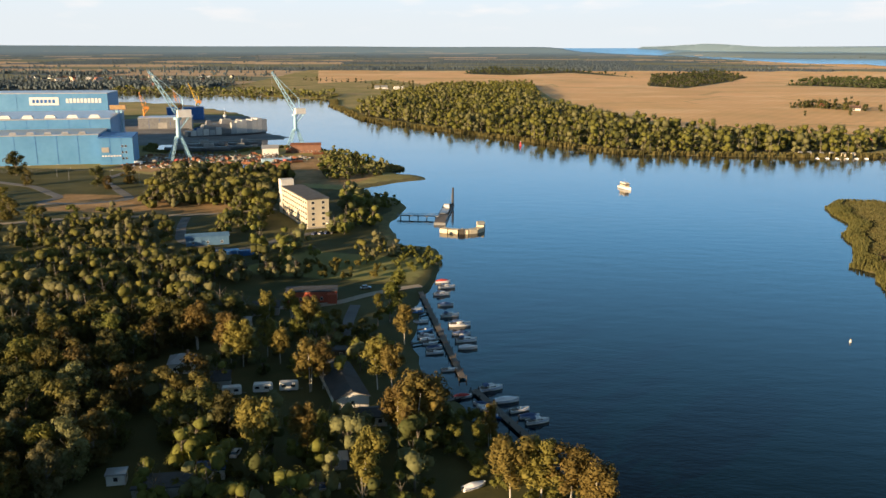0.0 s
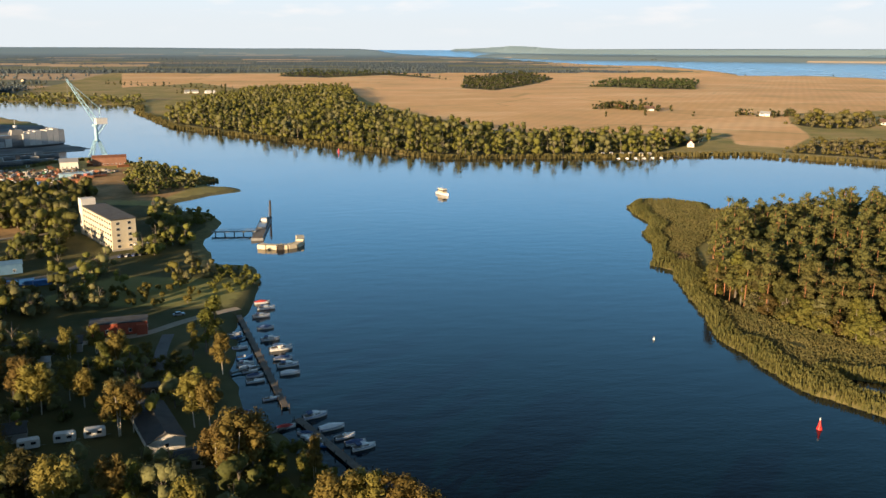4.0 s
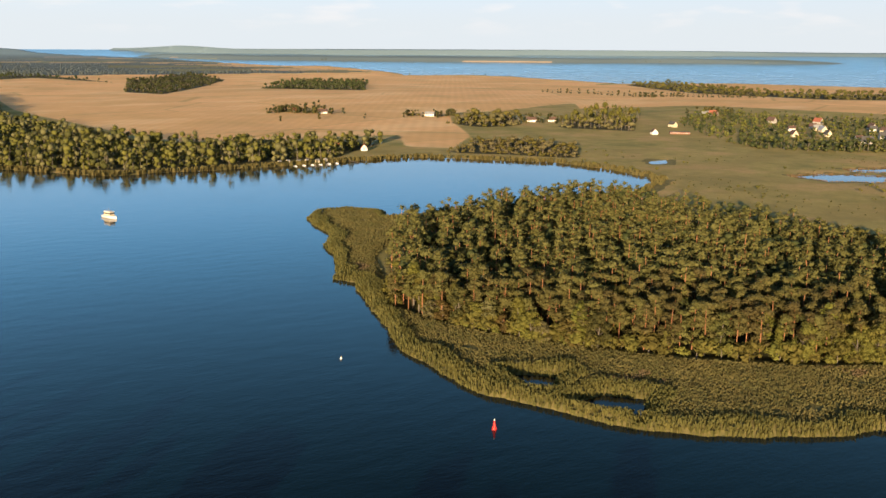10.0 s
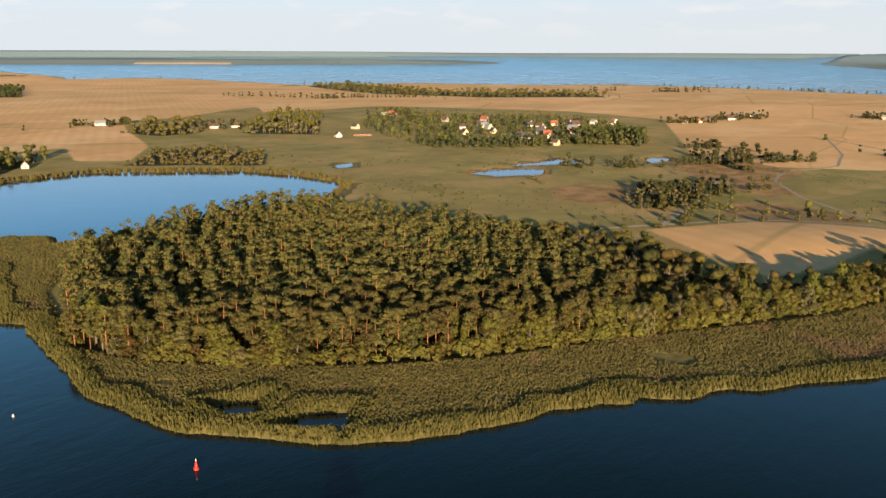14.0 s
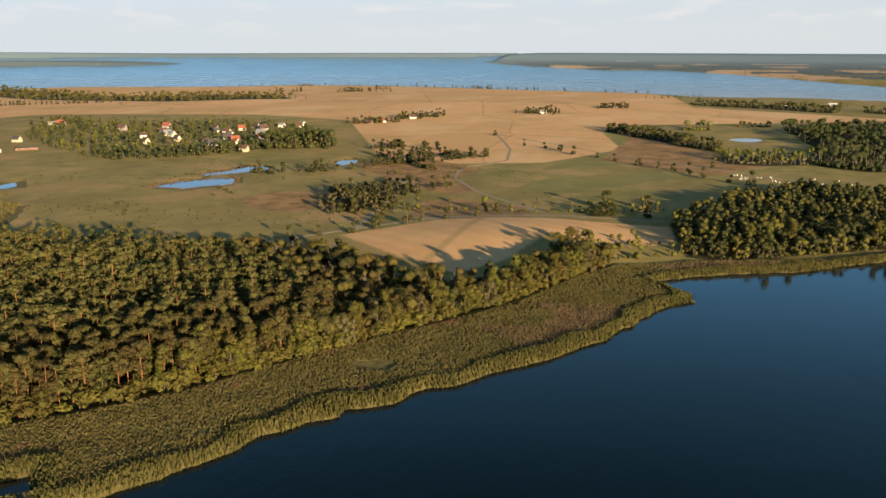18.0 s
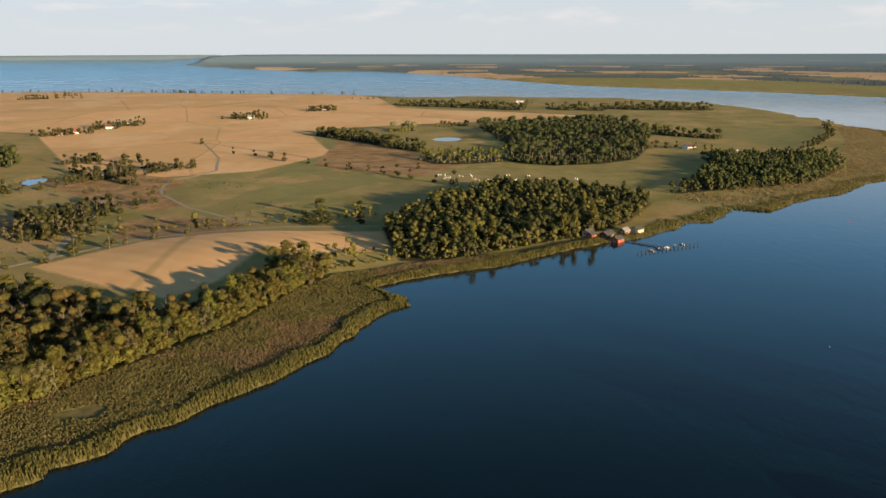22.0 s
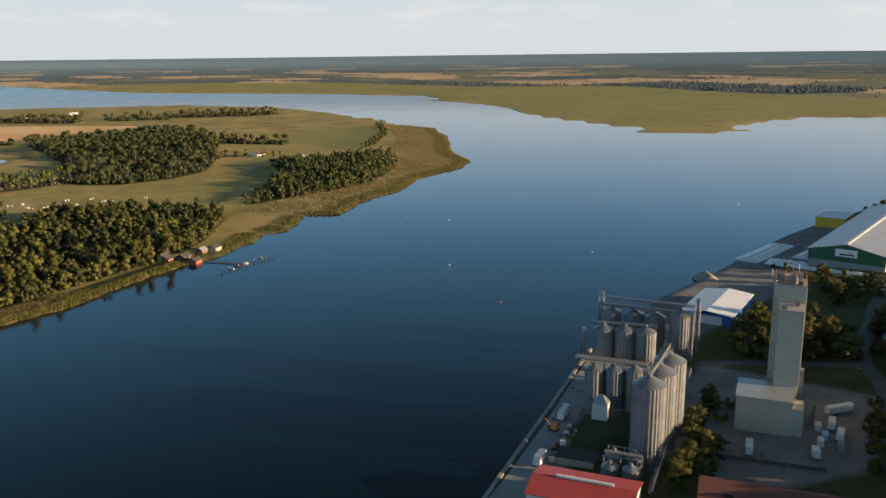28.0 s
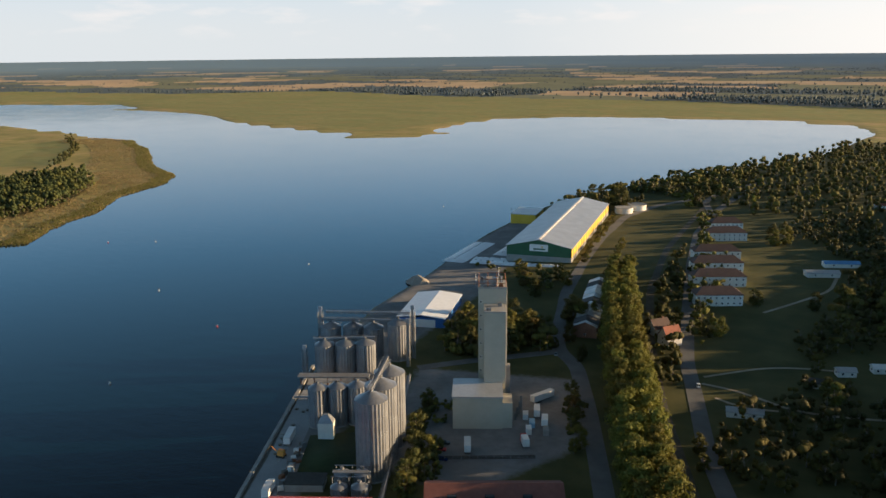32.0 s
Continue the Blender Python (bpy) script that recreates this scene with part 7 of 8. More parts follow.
for x, y, turn, paint, label in ((191, -238, -150, "red_paint", "red car parked in the yard"), (193, -243, -150, "car_black", "black car parked in the yard"), (186, -232, -150, "car_navy", "dark car parked in the yard"),
                                 (134, -352, -70, "white_paint", "white van on the lane"), (205, -352, -60, "car_silver", "silver car at the lane junction"), (232, -372, -30, "white_paint", "white car by the trees"),
                                 (226, -376, -30, "car_silver", "silver car by the trees"), (150, -425, -70, "car_black", "dark car at the villa")):
    car(x, y, turn, paint, label)
excavator = thing("excavator", "small orange excavator on the quay", "excavator", 236, -200, 20)
part("tracks", join(box(-1.6, -1.2, 0, 1.6, -0.6, 0.8), box(-1.6, 0.6, 0, 1.6, 1.2, 0.8)), "tyre", excavator)
part("cab", prism([(-1.4, -1), (1.2, -1), (1.2, 1), (-1.4, 1)], 0.8, 2.8, 0.85), "orange", excavator)
part("boom", join(beam((1, 0, 1.5), (4, 0, 4), 0.2), beam((4, 0, 4), (6, 0, 1.5), 0.15)), "orange", excavator)
rng = np.random.default_rng(8)
for k in range(16):
    a = rng.uniform(0, 1)
    x, y = 236 + a * 26 + rng.uniform(-3, 3), -196 - a * 42 + rng.uniform(-3, 3)
    t = thing("pallet_stack", "stack of grey pallets on the quay", "pallets", x, y, rng.uniform(0, 90), group="pallets on the quay")
    for q in range(4):
        part("pallet", box(-0.6, -0.5, 0.16 * q, 0.6, 0.5, 0.16 * q + 0.13), "planks" if k % 3 else "concrete", t)


def strip(name, line, half, look_, label, lift=0.1, step=5.0):
    """A road laid over the ground along a line of plan points."""
    line = np.asarray(line, float)
    seg = np.hypot(*np.diff(line, axis=0).T)
    along = np.concatenate([[0], np.cumsum(seg)])
    s = np.linspace(0, along[-1], max(3, int(along[-1] / step)))
    c = np.column_stack([np.interp(s, along, line[:, 0]), np.interp(s, along, line[:, 1])])
    for _ in range(3):
        c[1:-1] = (c[:-2] + 2 * c[1:-1] + c[2:]) / 4
    t = np.gradient(c, axis=0)
    t /= np.linalg.norm(t, axis=1)[:, None]
    side = np.column_stack([-t[:, 1], t[:, 0]]) * half
    z = ground_height(c) + lift
    v = np.concatenate([np.column_stack([c + side, z]), np.column_stack([c - side, z]), np.column_stack([c + side * 1.05, z - 0.6]), np.column_stack([c - side * 1.05, z - 0.6])])
    n = len(c)
    f = [q for i in range(n - 1) for q in ((i, n + i, n + i + 1, i + 1)[::-1], (2 * n + i, i, i + 1, 2 * n + i + 1)[::-1], (n + i, 3 * n + i, 3 * n + i + 1, n + i + 1)[::-1])]
    me = bpy.data.meshes.new(name)
    me.from_pydata(v.tolist(), [], f)
    me.materials.append(M[look_])
    me.update()
    return tagged(new(name, me), label, "road", kind="structure")


M["rail_bed"] = surface("overgrown_rail_bed", (0.045, 0.042, 0.030), (0.10, 0.088, 0.062), 0.4, 0.95)
M["quay_slab"] = surface("pale_quay_concrete", (0.24, 0.245, 0.25), (0.34, 0.34, 0.34), 0.12, 0.9, fine=12)
strip("pavement_quay", [(200, -142), (215, -167), (235, -199), (262, -239), (284, -273)], 5.2, "quay_slab", "pale concrete slabs along the quay edge", 0.08)
strip("road_south", [(78, -240), (92, -263), (109, -292), (131, -340), (149, -378), (174, -446), (208, -544), (242, -651), (262, -760), (268, -850), (269, -924)], 3.4, "asphalt", "grey concrete lane past the housing blocks")
strip("road_yard", [(112, -215), (125, -240), (163, -303), (190, -345), (207, -358), (222, -385), (234, -412), (251, -448), (275, -520), (300, -600), (322, -690), (318, -760), (300, -800)], 3.6, "asphalt", "asphalt lane between the yard and the avenue")
strip("road_gate", [(206, -357), (220, -340), (238, -318), (250, -300)], 3.0, "asphalt", "asphalt branch lane to the silos")
strip("railway", [(90, -238), (101, -257), (138, -321), (176, -398), (209, -477), (240, -582), (263, -691), (282, -790)], 2.2, "rail_bed", "overgrown railway bed")
strip("road_curve", [(245, -700), (262, -740), (285, -790), (292, -860), (270, -930)], 3.0, "asphalt", "curved lane through trees")
M["sand"] = surface("trodden_sand", (0.30, 0.24, 0.17), (0.42, 0.35, 0.26), 0.4, 0.95)
strip("path_1", [(136, -364), (117, -390), (100, -400), (80, -405)], 0.8, "sand", "trodden sandy path")
strip("path_2", [(134, -356), (118, -357), (104, -352), (94, -348), (74, -353), (50, -364)], 0.9, "sand", "trodden sandy path")
strip("path_3", [(140, -470), (128, -500), (118, -530), (122, -570)], 1.0, "sand", "sandy track to the huts")
strip("path_4", [(124, -344), (112, -338), (98, -345)], 0.8, "sand", "trodden sandy path")
strip("road_marina", [(-70, 292), (-48, 298), (-38, 300), (-29, 312), (-16, 322), (-6, 327)], 2.0, "sand", "gravel lane to the jetty")
strip("road_club", [(-30, 262), (-31, 280), (-30, 300)], 2.0, "asphalt", "narrow asphalt lane")
strip("road_west", [(-330, 430), (-232, 440), (-209, 454), (-151, 468), (-121, 475), (-95, 490)], 2.5, "sand", "pale gravel road across the grass")
strip("road_hut", [(-140, 463), (-136, 440), (-125, 400), (-98, 383), (-86, 389), (-75, 415), (-62, 425)], 2.5, "asphalt", "asphalt drive to the office block")
strip("road_ring", [(-330, 600), (-274, 569), (-250, 540), (-236, 525), (-245, 505), (-213, 502), (-190, 520), (-215, 560), (-240, 600), (-236, 640)], 3.0, "asphalt", "asphalt loop before the shipyard")
strip("track_field", [(551, 201), (620, 210), (699, 218), (760, 228), (820, 238)], 2.2, "sand", "sandy farm track")
strip("track_curve", [(1272, 232), (1180, 205), (1089, 180), (1010, 170), (972, 164), (930, 180), (905, 199), (860, 198), (818, 191), (740, 152), (653, 82)], 1.6, "sand", "sandy farm track winding through dry grass")
strip("track_long", [(1272, 232), (1150, 120), (1050, 40), (960, -60), (880, -150)], 1.6, "sand", "straight farm track across the meadow")
strip("track_hill", [(500, 250), (545, 215), (600, 158), (640, 60), (645, -10)], 1.6, "sand", "sandy track over the low hill")
# lawn and dark flat roof between the quay and the tall silos
M["weed"] = surface("pond_weed", (0.075, 0.11, 0.03), (0.13, 0.16, 0.05), 0.3, 0.6)
M["lawn"] = surface("shaded_lawn", (0.030, 0.046, 0.014), (0.060, 0.075, 0.024), 0.25, 0.95, bump=0.4)
def slab(name, outline, high, look_, label, category):
    v, f = prism(outline, -0.4, high)
    z = stand_height(*outline[0])
    me = quick_mesh(name, [(x, y, e + z) for x, y, e in v], [q for q in f if len(q) == 4], [M[look_]])
    return tagged(new(name, me), label, category, kind="structure")


slab("ground_lawn", [(240, -219), (219, -190), (207, -208), (227, -232)], 0.14, "lawn", "mown green lawn before the slim silos", "lawn")
pit = thing("flat_store", "low store with a black felt roof beside the lawn", "store", 213, -190, -146)
part("wall", box(-6.5, -4, -0.5, 6.5, 4, 2.6), "concrete", pit)
part("roof", box(-6.8, -4.3, 2.6, 6.8, 4.3, 2.9), "tar_wood", pit)
rng = np.random.default_rng(18)
for k in range(26):
    a = rng.uniform(0, 1)
    x, y = 217 + a * 22 + rng.uniform(-1.5, 1.5), -183 - a * 31 + rng.uniform(-2, 2)
    t = thing("quay_crate", "grey and rusty goods stacked beside the quay apron", "goods", x, y, rng.uniform(0, 90), group="goods beside the quay apron")
    part("crate", prism([(-1, -0.7), (1, -0.7), (1, 0.7), (-1, 0.7)], 0, rng.uniform(0.6, 1.9), 0.92), ["concrete", "rust", "planks", "white_paint", "steel"][k % 5], t)
    part("batten", box(-1.1, -0.1, 0, 1.1, 0.1, 0.15), "planks", t)
# quay wall with fenders
wall = thing("quay_wall", "concrete quay wall with dark timber fenders", "quay", 222, -165, math.degrees(math.atan2(-109, 71)))
part("wall_face", box(-60, -0.6, -3, 130, 0.8, 1.25), "concrete", wall, m=pose(0, 0, -0.9 - stand_height(222, -165) + 1.0))
for k in range(24):
    part("fender", box(-55 + 7.6 * k, 0.8, -0.5, -54.5 + 7.6 * k, 1.2, 1.0), "tar_wood", wall, m=pose(0, 0, -stand_height(222, -165) + 0.2))
for k in range(10):
    part("bollard", tube(0.3, 1.2, 1.9, 10, 0.4, -50 + 18 * k, -1.2), "steel", wall, m=pose(0, 0, -stand_height(222, -165) - 0.1))

# ---- houses, boathouses and yards of the isle ----
rng = np.random.default_rng(3)
VILLAGE = [(872, 775), (976, 833), (1197, 936), (1073, 705), (1102, 676), (1161, 798), (1174, 644), (1214, 624), (1245, 614), (1280, 586), (1286, 559), (1083, 579), (1040, 543), (967, 495), (1048, 504),
           (1032, 583), (1050, 637), (1216, 755), (1140, 715), (1112, 690), (1189, 655), (1130, 600), (1065, 557), (1224, 591), (1318, 566), (1160, 620), (1010, 560), (1100, 540), (1010, 660), (1150, 560)]
for i, (x, y) in enumerate(VILLAGE):
    roof = ["brown_roof", "dark_roof", "red_roof", "brown_roof", "grey_roof"][i % 5]
    house(x, y, 20 + 25 * (i % 4) - 140, 9 + 2 * (i % 3), 8, 3.2 + 0.8 * (i % 2), 7.2 + (i % 3), ["white_wall", "cream_wall", "concrete"][i % 3], roof, {"red_roof": "white village house with a steep red roof", "dark_roof": "white village house with a dark roof", "brown_roof": "white village house with a brown roof", "grey_roof": "white village house with a grey roof"}[roof], 3, 1, ends=False)
for x, y, turn, w, label in ((434, 837, -70, 8, "white gabled cottage with a red roof by the landing"), (453, 812, -120, 12, "white gabled house with a steep red roof near the bank")):
    house(x, y, turn, w, 7, 2.8, 7, "white_wall", "red_roof", label, 2, 2, group="bank cottages")
farm_trees = []
for x, y, turn, w, d, roof, label in ((850, 1000, -40, 18, 9, "brown_roof", "farm house with a brown roof among trees"), (775, 1170, -45, 18, 9, "grey_roof", "white farm house with a grey roof between two trees"), (878, 985, -40, 14, 8, "brown_roof", "farm barn with a brown roof"),
                                      (-126, 1960, 10, 34, 14, "grey_roof", "long white farm building on the low hill"), (-85, 1930, 15, 24, 12, "white_paint", "white farm building on the low hill"), (1197, 945, -30, 34, 9, "grey_roof", "long white farm building behind the village"),
                                      (1388, 474, -60, 14, 9, "brown_roof", "white farm house by a hedge"), (1410, 455, -60, 12, 8, "red_roof", "white farm house by a hedge"), (1498, 428, -60, 16, 9, "brown_roof", "white farm house among trees"), (1562, 414, -60, 14, 9, "grey_roof", "white farm house among trees"),
                                      (2200, -300, -90, 30, 12, "red_roof", "farm house with a red roof by the lagoon wood"), (2230, -420, -90, 26, 12, "white_paint", "white farm building by the lagoon wood"), (1700, 215, -80, 16, 9, "grey_roof", "white farm house in a copse"),
                                      (1960, 85, -80, 16, 9, "brown_roof", "farm house in a copse"), (1140, -450, -60, 20, 10, "brown_roof", "farm building in the wood clearing"), (1060, -480, -60, 14, 8, "grey_roof", "white farm building by the cape wood"),
                                      (640, 1290, -30, 18, 9, "brown_roof", "farm house among trees on the field"), (610, 1330, -30, 14, 8, "red_roof", "farm house among trees on the field")):
    house(x, y, turn, w * 0.85, d, 3.4, 7.2, "white_wall", roof, label, 4, 1, group="farms", ends=False)
    farm_trees += [(x + q * math.cos(a), y + q * math.sin(a)) for q, a in zip(rng.uniform(13, 36, 8), rng.uniform(0, 2 * math.pi, 8))]
wood_mass("farm_trees", np.array(farm_trees), ["deep", "dark", "oak"], "old trees standing round the farms", 79, 70, 0.75, 2.4)
green_house = house(905, 760, -42, 26, 10, 2.8, 3.6, "rope_brown", "dark_roof", "long low dark shed at the village edge", 10, 1, name="long_shed", chimney=False, group="", flat=True, ends=False)
# landing stage with boats below the cottages
for k in range(6):
    t = thing("beach_hut", "small white hut at the landing", "hut", 330 + 9 * k, 757 - 2 * k + (k % 2) * 3, 10, group="huts at the landing")
    part("wall", gabled_walls(3.2, 2.6, 2.2, 3.0), "cream_wall", t)
    part("roof", gable(3.2, 2.6, 2.25, 3.1, 0.2, 0.12), "grey_roof", t)
for k in range(6):
    boat(["open", "cruiser", "white_cover"][k % 3], 338 + 8.5 * k, 738 - k * 0.5, -80, 0.65)
jetty(398, 748, 400, 728, 1.6, "short timber landing jetty below the cottages")
# boathouses, jetty and row of old piles
for x, y, turn, w, d, wall_, roof, label in ((578, -176, -50, 8, 6, "red_wood", "dark_roof", "red boarded boathouse standing on piles"), (590, -172, -50, 10, 6, "tar_wood", "dark_roof", "dark timber boathouse on piles"), (600, -188, -50, 7, 5, "rope_brown", "grey_roof", "brown boathouse on piles"),
                                             (604, -199, -50, 8, 6, "cream_wall", "dark_roof", "cream boathouse on piles"), (588, -160, -50, 6, 5, "red_wood", "dark_roof", "red boarded boathouse by the reed"), (598, -160, -50, 7, 5, "white_wall", "dark_roof", "small white hut with a dark roof")):
    house(x, y, turn, w, d, 2.8, 4.6, wall_, roof, label, 2, 1, name="boathouse", chimney=False, group="boathouses")
jetty(578, -182, 556, -202, 1.5, "low timber jetty from the boathouses")
for k in range(30):
    t = thing("old_pile", "dark timber pile standing in the water", "pile", 540 + 22 * k / 30 + 1.2 * (k % 2), -178 - 50 * k / 30 - 2.2 * (k % 2), 0, 0.0, group="row of old piles")
    part("post", tube(0.22, -2, 1.5 + 0.4 * (k % 3), 8, 0.18), "tar_wood", t)
for k in range(5):
    boat(["open", "blue_hull"][k % 2], 548 + 4 * k, -190 - 7 * k, 30 + 40 * k, 0.75)
# white goods on the paddock
for k in range(16):
    x, y = 840 + rng.uniform(0, 70), -80 - rng.uniform(0, 150)
    t = thing("jump_stand", "white paddock stand on the meadow", "paddock stand", x, y, rng.uniform(0, 180), group="paddock stands")
    for s in (-2, 2):
        part("upright", box(s - 0.3, -0.3, 0, s + 0.3, 0.3, 1.6), "white_paint", t)
    part("pole", beam((-2, 0, 0.9), (2, 0, 0.9), 0.12), "white_paint", t)
# town beyond the river
for k in range(84):
    x, y = -1180 + rng.uniform(0, 580), 1850 + rng.uniform(0, 800)
    if shore_distance(np.array([[x, y]]))[0] < 30:
        continue
    house(x, y, rng.uniform(0, 180), 11 + 6 * rng.uniform(), 9, 4.6, 9, ["cream_wall", "white_wall", "concrete"][k % 3], ["red_roof", "brown_roof", "grey_roof", "dark_roof", "brown_roof"][k % 5], "town house with a tiled roof beyond the river", 3, 1, group="town houses", ends=False, chimney=False)
wood_mass("town_trees", scatter([(-1700, 1790), (-500, 1760), (-420, 1900), (-560, 2600), (-1700, 2700)], 30, 61), ["dark", "oak"], "trees between the town houses", 62, 30, 0.42, 3.0)
wood_mass("bank_trees", scatter([(-690, 1775), (-467, 1725), (-318, 1655), (-200, 1560), (-190, 1700), (-330, 1800), (-690, 1850)], 11, 63), ["oak", "willow"], "willow and alder belt on the far river bank", 64, 50, 0.85, 2.5)
garden = scatter([(863, 640), (859, 575), (909, 528), (997, 476), (1027, 405), (1180, 470), (1325, 594), (1360, 700), (1282, 843), (1277, 1000), (1038, 878), (930, 760)], 16, 65)
spots = np.array(VILLAGE, float)
toward_eye = spots - 14 * spots / np.linalg.norm(spots, axis=1)[:, None]
apart = np.minimum(np.linalg.norm(garden[:, None] - spots[None], axis=2).min(1), np.linalg.norm(garden[:, None] - toward_eye[None], axis=2).min(1))
wood_mass("village_trees", garden[apart > 12], ["deep", "oak", "dark"], "garden trees of the village", 66, 70, 0.74, 2.6)
wood_mass("village_grove", scatter([(985, 480), (1027, 400), (1110, 425), (1160, 480), (1060, 520)], 11, 67), ["deep", "dark"], "dense grove at the end of the village", 68, 80, 1.2, 2.3)
wood_mass("village_hedge", scatter([(863, 640), (845, 600), (900, 520), (985, 478), (1000, 505), (915, 560), (880, 630)], 11, 69), ["deep", "dark"], "row of round dark trees before the village", 70, 80, 1.0, 2.3)
hedges = []
for (ax, ay), (bx, by), gap in (((1480, 1700), (1560, 1420), 14), ((-380, 2450), (-40, 2130), 20), ((520, 1190), (720, 1170), 60), ((1830, 1200), (2040, 870), 22), ((2170, 2080), (2500, 1990), 60), ((2750, 1460), (2980, 1180), 40), ((2990, 1100), (2990, 800), 26),
                                ((2900, 600), (2760, 60), 45), ((2300, 2860), (1900, 3020), 50), ((700, 210), (560, 190), 16), ((655, 80), (500, 250), 20), ((880, 300), (960, 220), 11), ((1050, 340), (980, 230), 12), ((1030, 350), (1080, 320), 10), ((860, 300), (800, 380), 16),
                                ((680, 250), (720, 205), 8), ((700, 270), (740, 220), 8), ((690, 260), (730, 212), 8),) + (((1370, 480), (1450, 445), 12), ((1480, 440), (1590, 400), 14), ((1690, 250), (1760, 190), 10), ((1700, 240), (1740, 205), 8), ((1920, 110), (2000, 60), 12),
                                ((745, 1195), (760, 1180), 8), ((790, 1165), (815, 1150), 9), ((620, 1340), (560, 1330), 8), ((650, 1290), (600, 1345), 9), ((690, 1400), (560, 1330), 14), ((2480, 920), (2560, 800), 24), ((2900, 780), (2950, 560), 30), ((1630, 1390), (1760, 1240), 11), ((1560, 1440), (1640, 1380), 8), ((2990, 1100), (2890, 518), 38), ((2890, 518), (2740, 20), 34), ((2985, 1120), (2860, 1380), 30), ((2560, -130), (2440, 20), 22), ((1135, 168), (972, 15), 32), ((972, 15), (817, -103), 26), ((1484, -843), (1288, -744), 12), ((1288, -744), (1124, -614), 14), ((972, 322), (867, 223), 9), ((767, 241), (733, 206), 7), ((608, 240), (655, 215), 6), ((612, 225), (650, 240), 6)):
    n = max(2, int(math.hypot(bx - ax, by - ay) / gap))
    hedges += [(ax + (bx - ax) * k / n + rng.uniform(-4, 4), ay + (by - ay) * k / n + rng.uniform(-4, 4)) for k in range(n + 1)]
for x, y, rx, ry, n in ((745, 1190, 10, 8, 4), (800, 1160, 14, 8, 5), (600, 1335, 55, 16, 26), (1716, 234, 45, 16, 18), (1941, 97, 50, 16, 18), (1057, 335, 32, 13, 14), (967, 237, 55, 18, 34), (680, 240, 26, 20, 34), (1396, 468, 50, 10, 16), (1522, 421, 55, 13, 20), (1230, 962, 45, 12, 18),
                        (2508, 898, 60, 22, 24), (2974, 596, 50, 20, 14), (1560, 1420, 30, 18, 12), (870, 1010, 40, 20, 14), (830, 345, 16, 12, 8), (805, 400, 14, 10, 6), (905, 290, 20, 12, 10),) + ((1040, 270, 18, 12, 6), (760, 190, 12, 10, 4), (2440, 1100, 60, 25, 16), (2700, 900, 60, 20, 14), (2850, 1200, 40, 20, 10)):
    a, q = rng.uniform(0, 2 * math.pi, n), np.sqrt(rng.uniform(0, 1, n))
    w = math.radians(-52)
    px, py = rx * q * np.cos(a), ry * q * np.sin(a)
    hedges += list(zip(x + px * math.cos(w) - py * math.sin(w), y + px * math.sin(w) + py * math.cos(w)))
wood_mass("hedge_trees", np.array(hedges), ["dark", "deep"], "hedgerow trees and copses among the fields", 71, 80, 0.85, 2.6)
for x, y, size in ((687, 37, 1.05), (694, 5, 0.8), (1250, 230, 0.6), (1093, 118, 0.5), (966, -62, 0.5), (942, -19, 0.4)):
    plant("dark", x, y, size, 1, 40, 1.2, "lone field trees")
# dry scrub and bushes on the wet meadow and dunes
spots = np.column_stack([rng.uniform(560, 960, 260), rng.uniform(180, 700, 260)])
spots = spots[(shore_distance(spots) > 6) & (waves(spots, 70, 55) > 0.1)]
wood_mass("meadow_scrub", spots, ["bush"], "scattered low scrub on the wet meadow", 73, 24, 0.9, 1.9, "shrubs")
# row of shrubs and trees along the bank below the hill
row = []
for (ax, ay), (bx, by) in (((500, 30), (545, -30)), ((515, 40), (560, -5)), ((532, -45), (590, -150)), ((645, 90), (640, 190)), ((655, 60), (690, -10))):
    n = int(math.hypot(bx - ax, by - ay) / 7)
    row += [(ax + (bx - ax) * k / n + rng.uniform(-2, 2), ay + (by - ay) * k / n + rng.uniform(-2, 2)) for k in range(n + 1)]
wood_mass("bank_shrubs", np.array(row), ["bush", "bush", "oak"], "shrubs along the bank below the low hill", 75, 110, 0.8, 1.2, "shrubs")
for x, y, size in ((512, 48, 1.15), (505, 56, 1.0), (520, 40, 0.95), (545, -20, 0.7), (560, -60, 0.9), (556, -70, 1.0), (565, -85, 0.95), (596, -150, 1.0), (604, -165, 1.1), (590, -140, 0.95)):
    plant("poplar" if x > 555 else "oak", x, y, size, int(x) % 3, x * 7, 1.15, "bank trees of the isle")
# full-leaved front of the mixed wood
for k in range(84):
    f = k / 83
    x, y = np.interp(f, [0, 0.2, 0.4, 0.6, 0.8, 1], [284, 322, 366, 408, 458, 500]) + rng.uniform(-3, 3), np.interp(f, [0, 0.2, 0.4, 0.6, 0.8, 1], [163, 136, 103, 75, 50, 28]) + rng.uniform(-3, 3)
    off = 6.0 * (k % 2)
    plant(["oak", "poplar", "oak", "rust", "oak", "dark", "willow"][k % 7], x + 0.55 * off, y + 0.83 * off, rng.uniform(0.72, 1.05), k % 4, k * 61, 1.1, "front of the mixed wood")
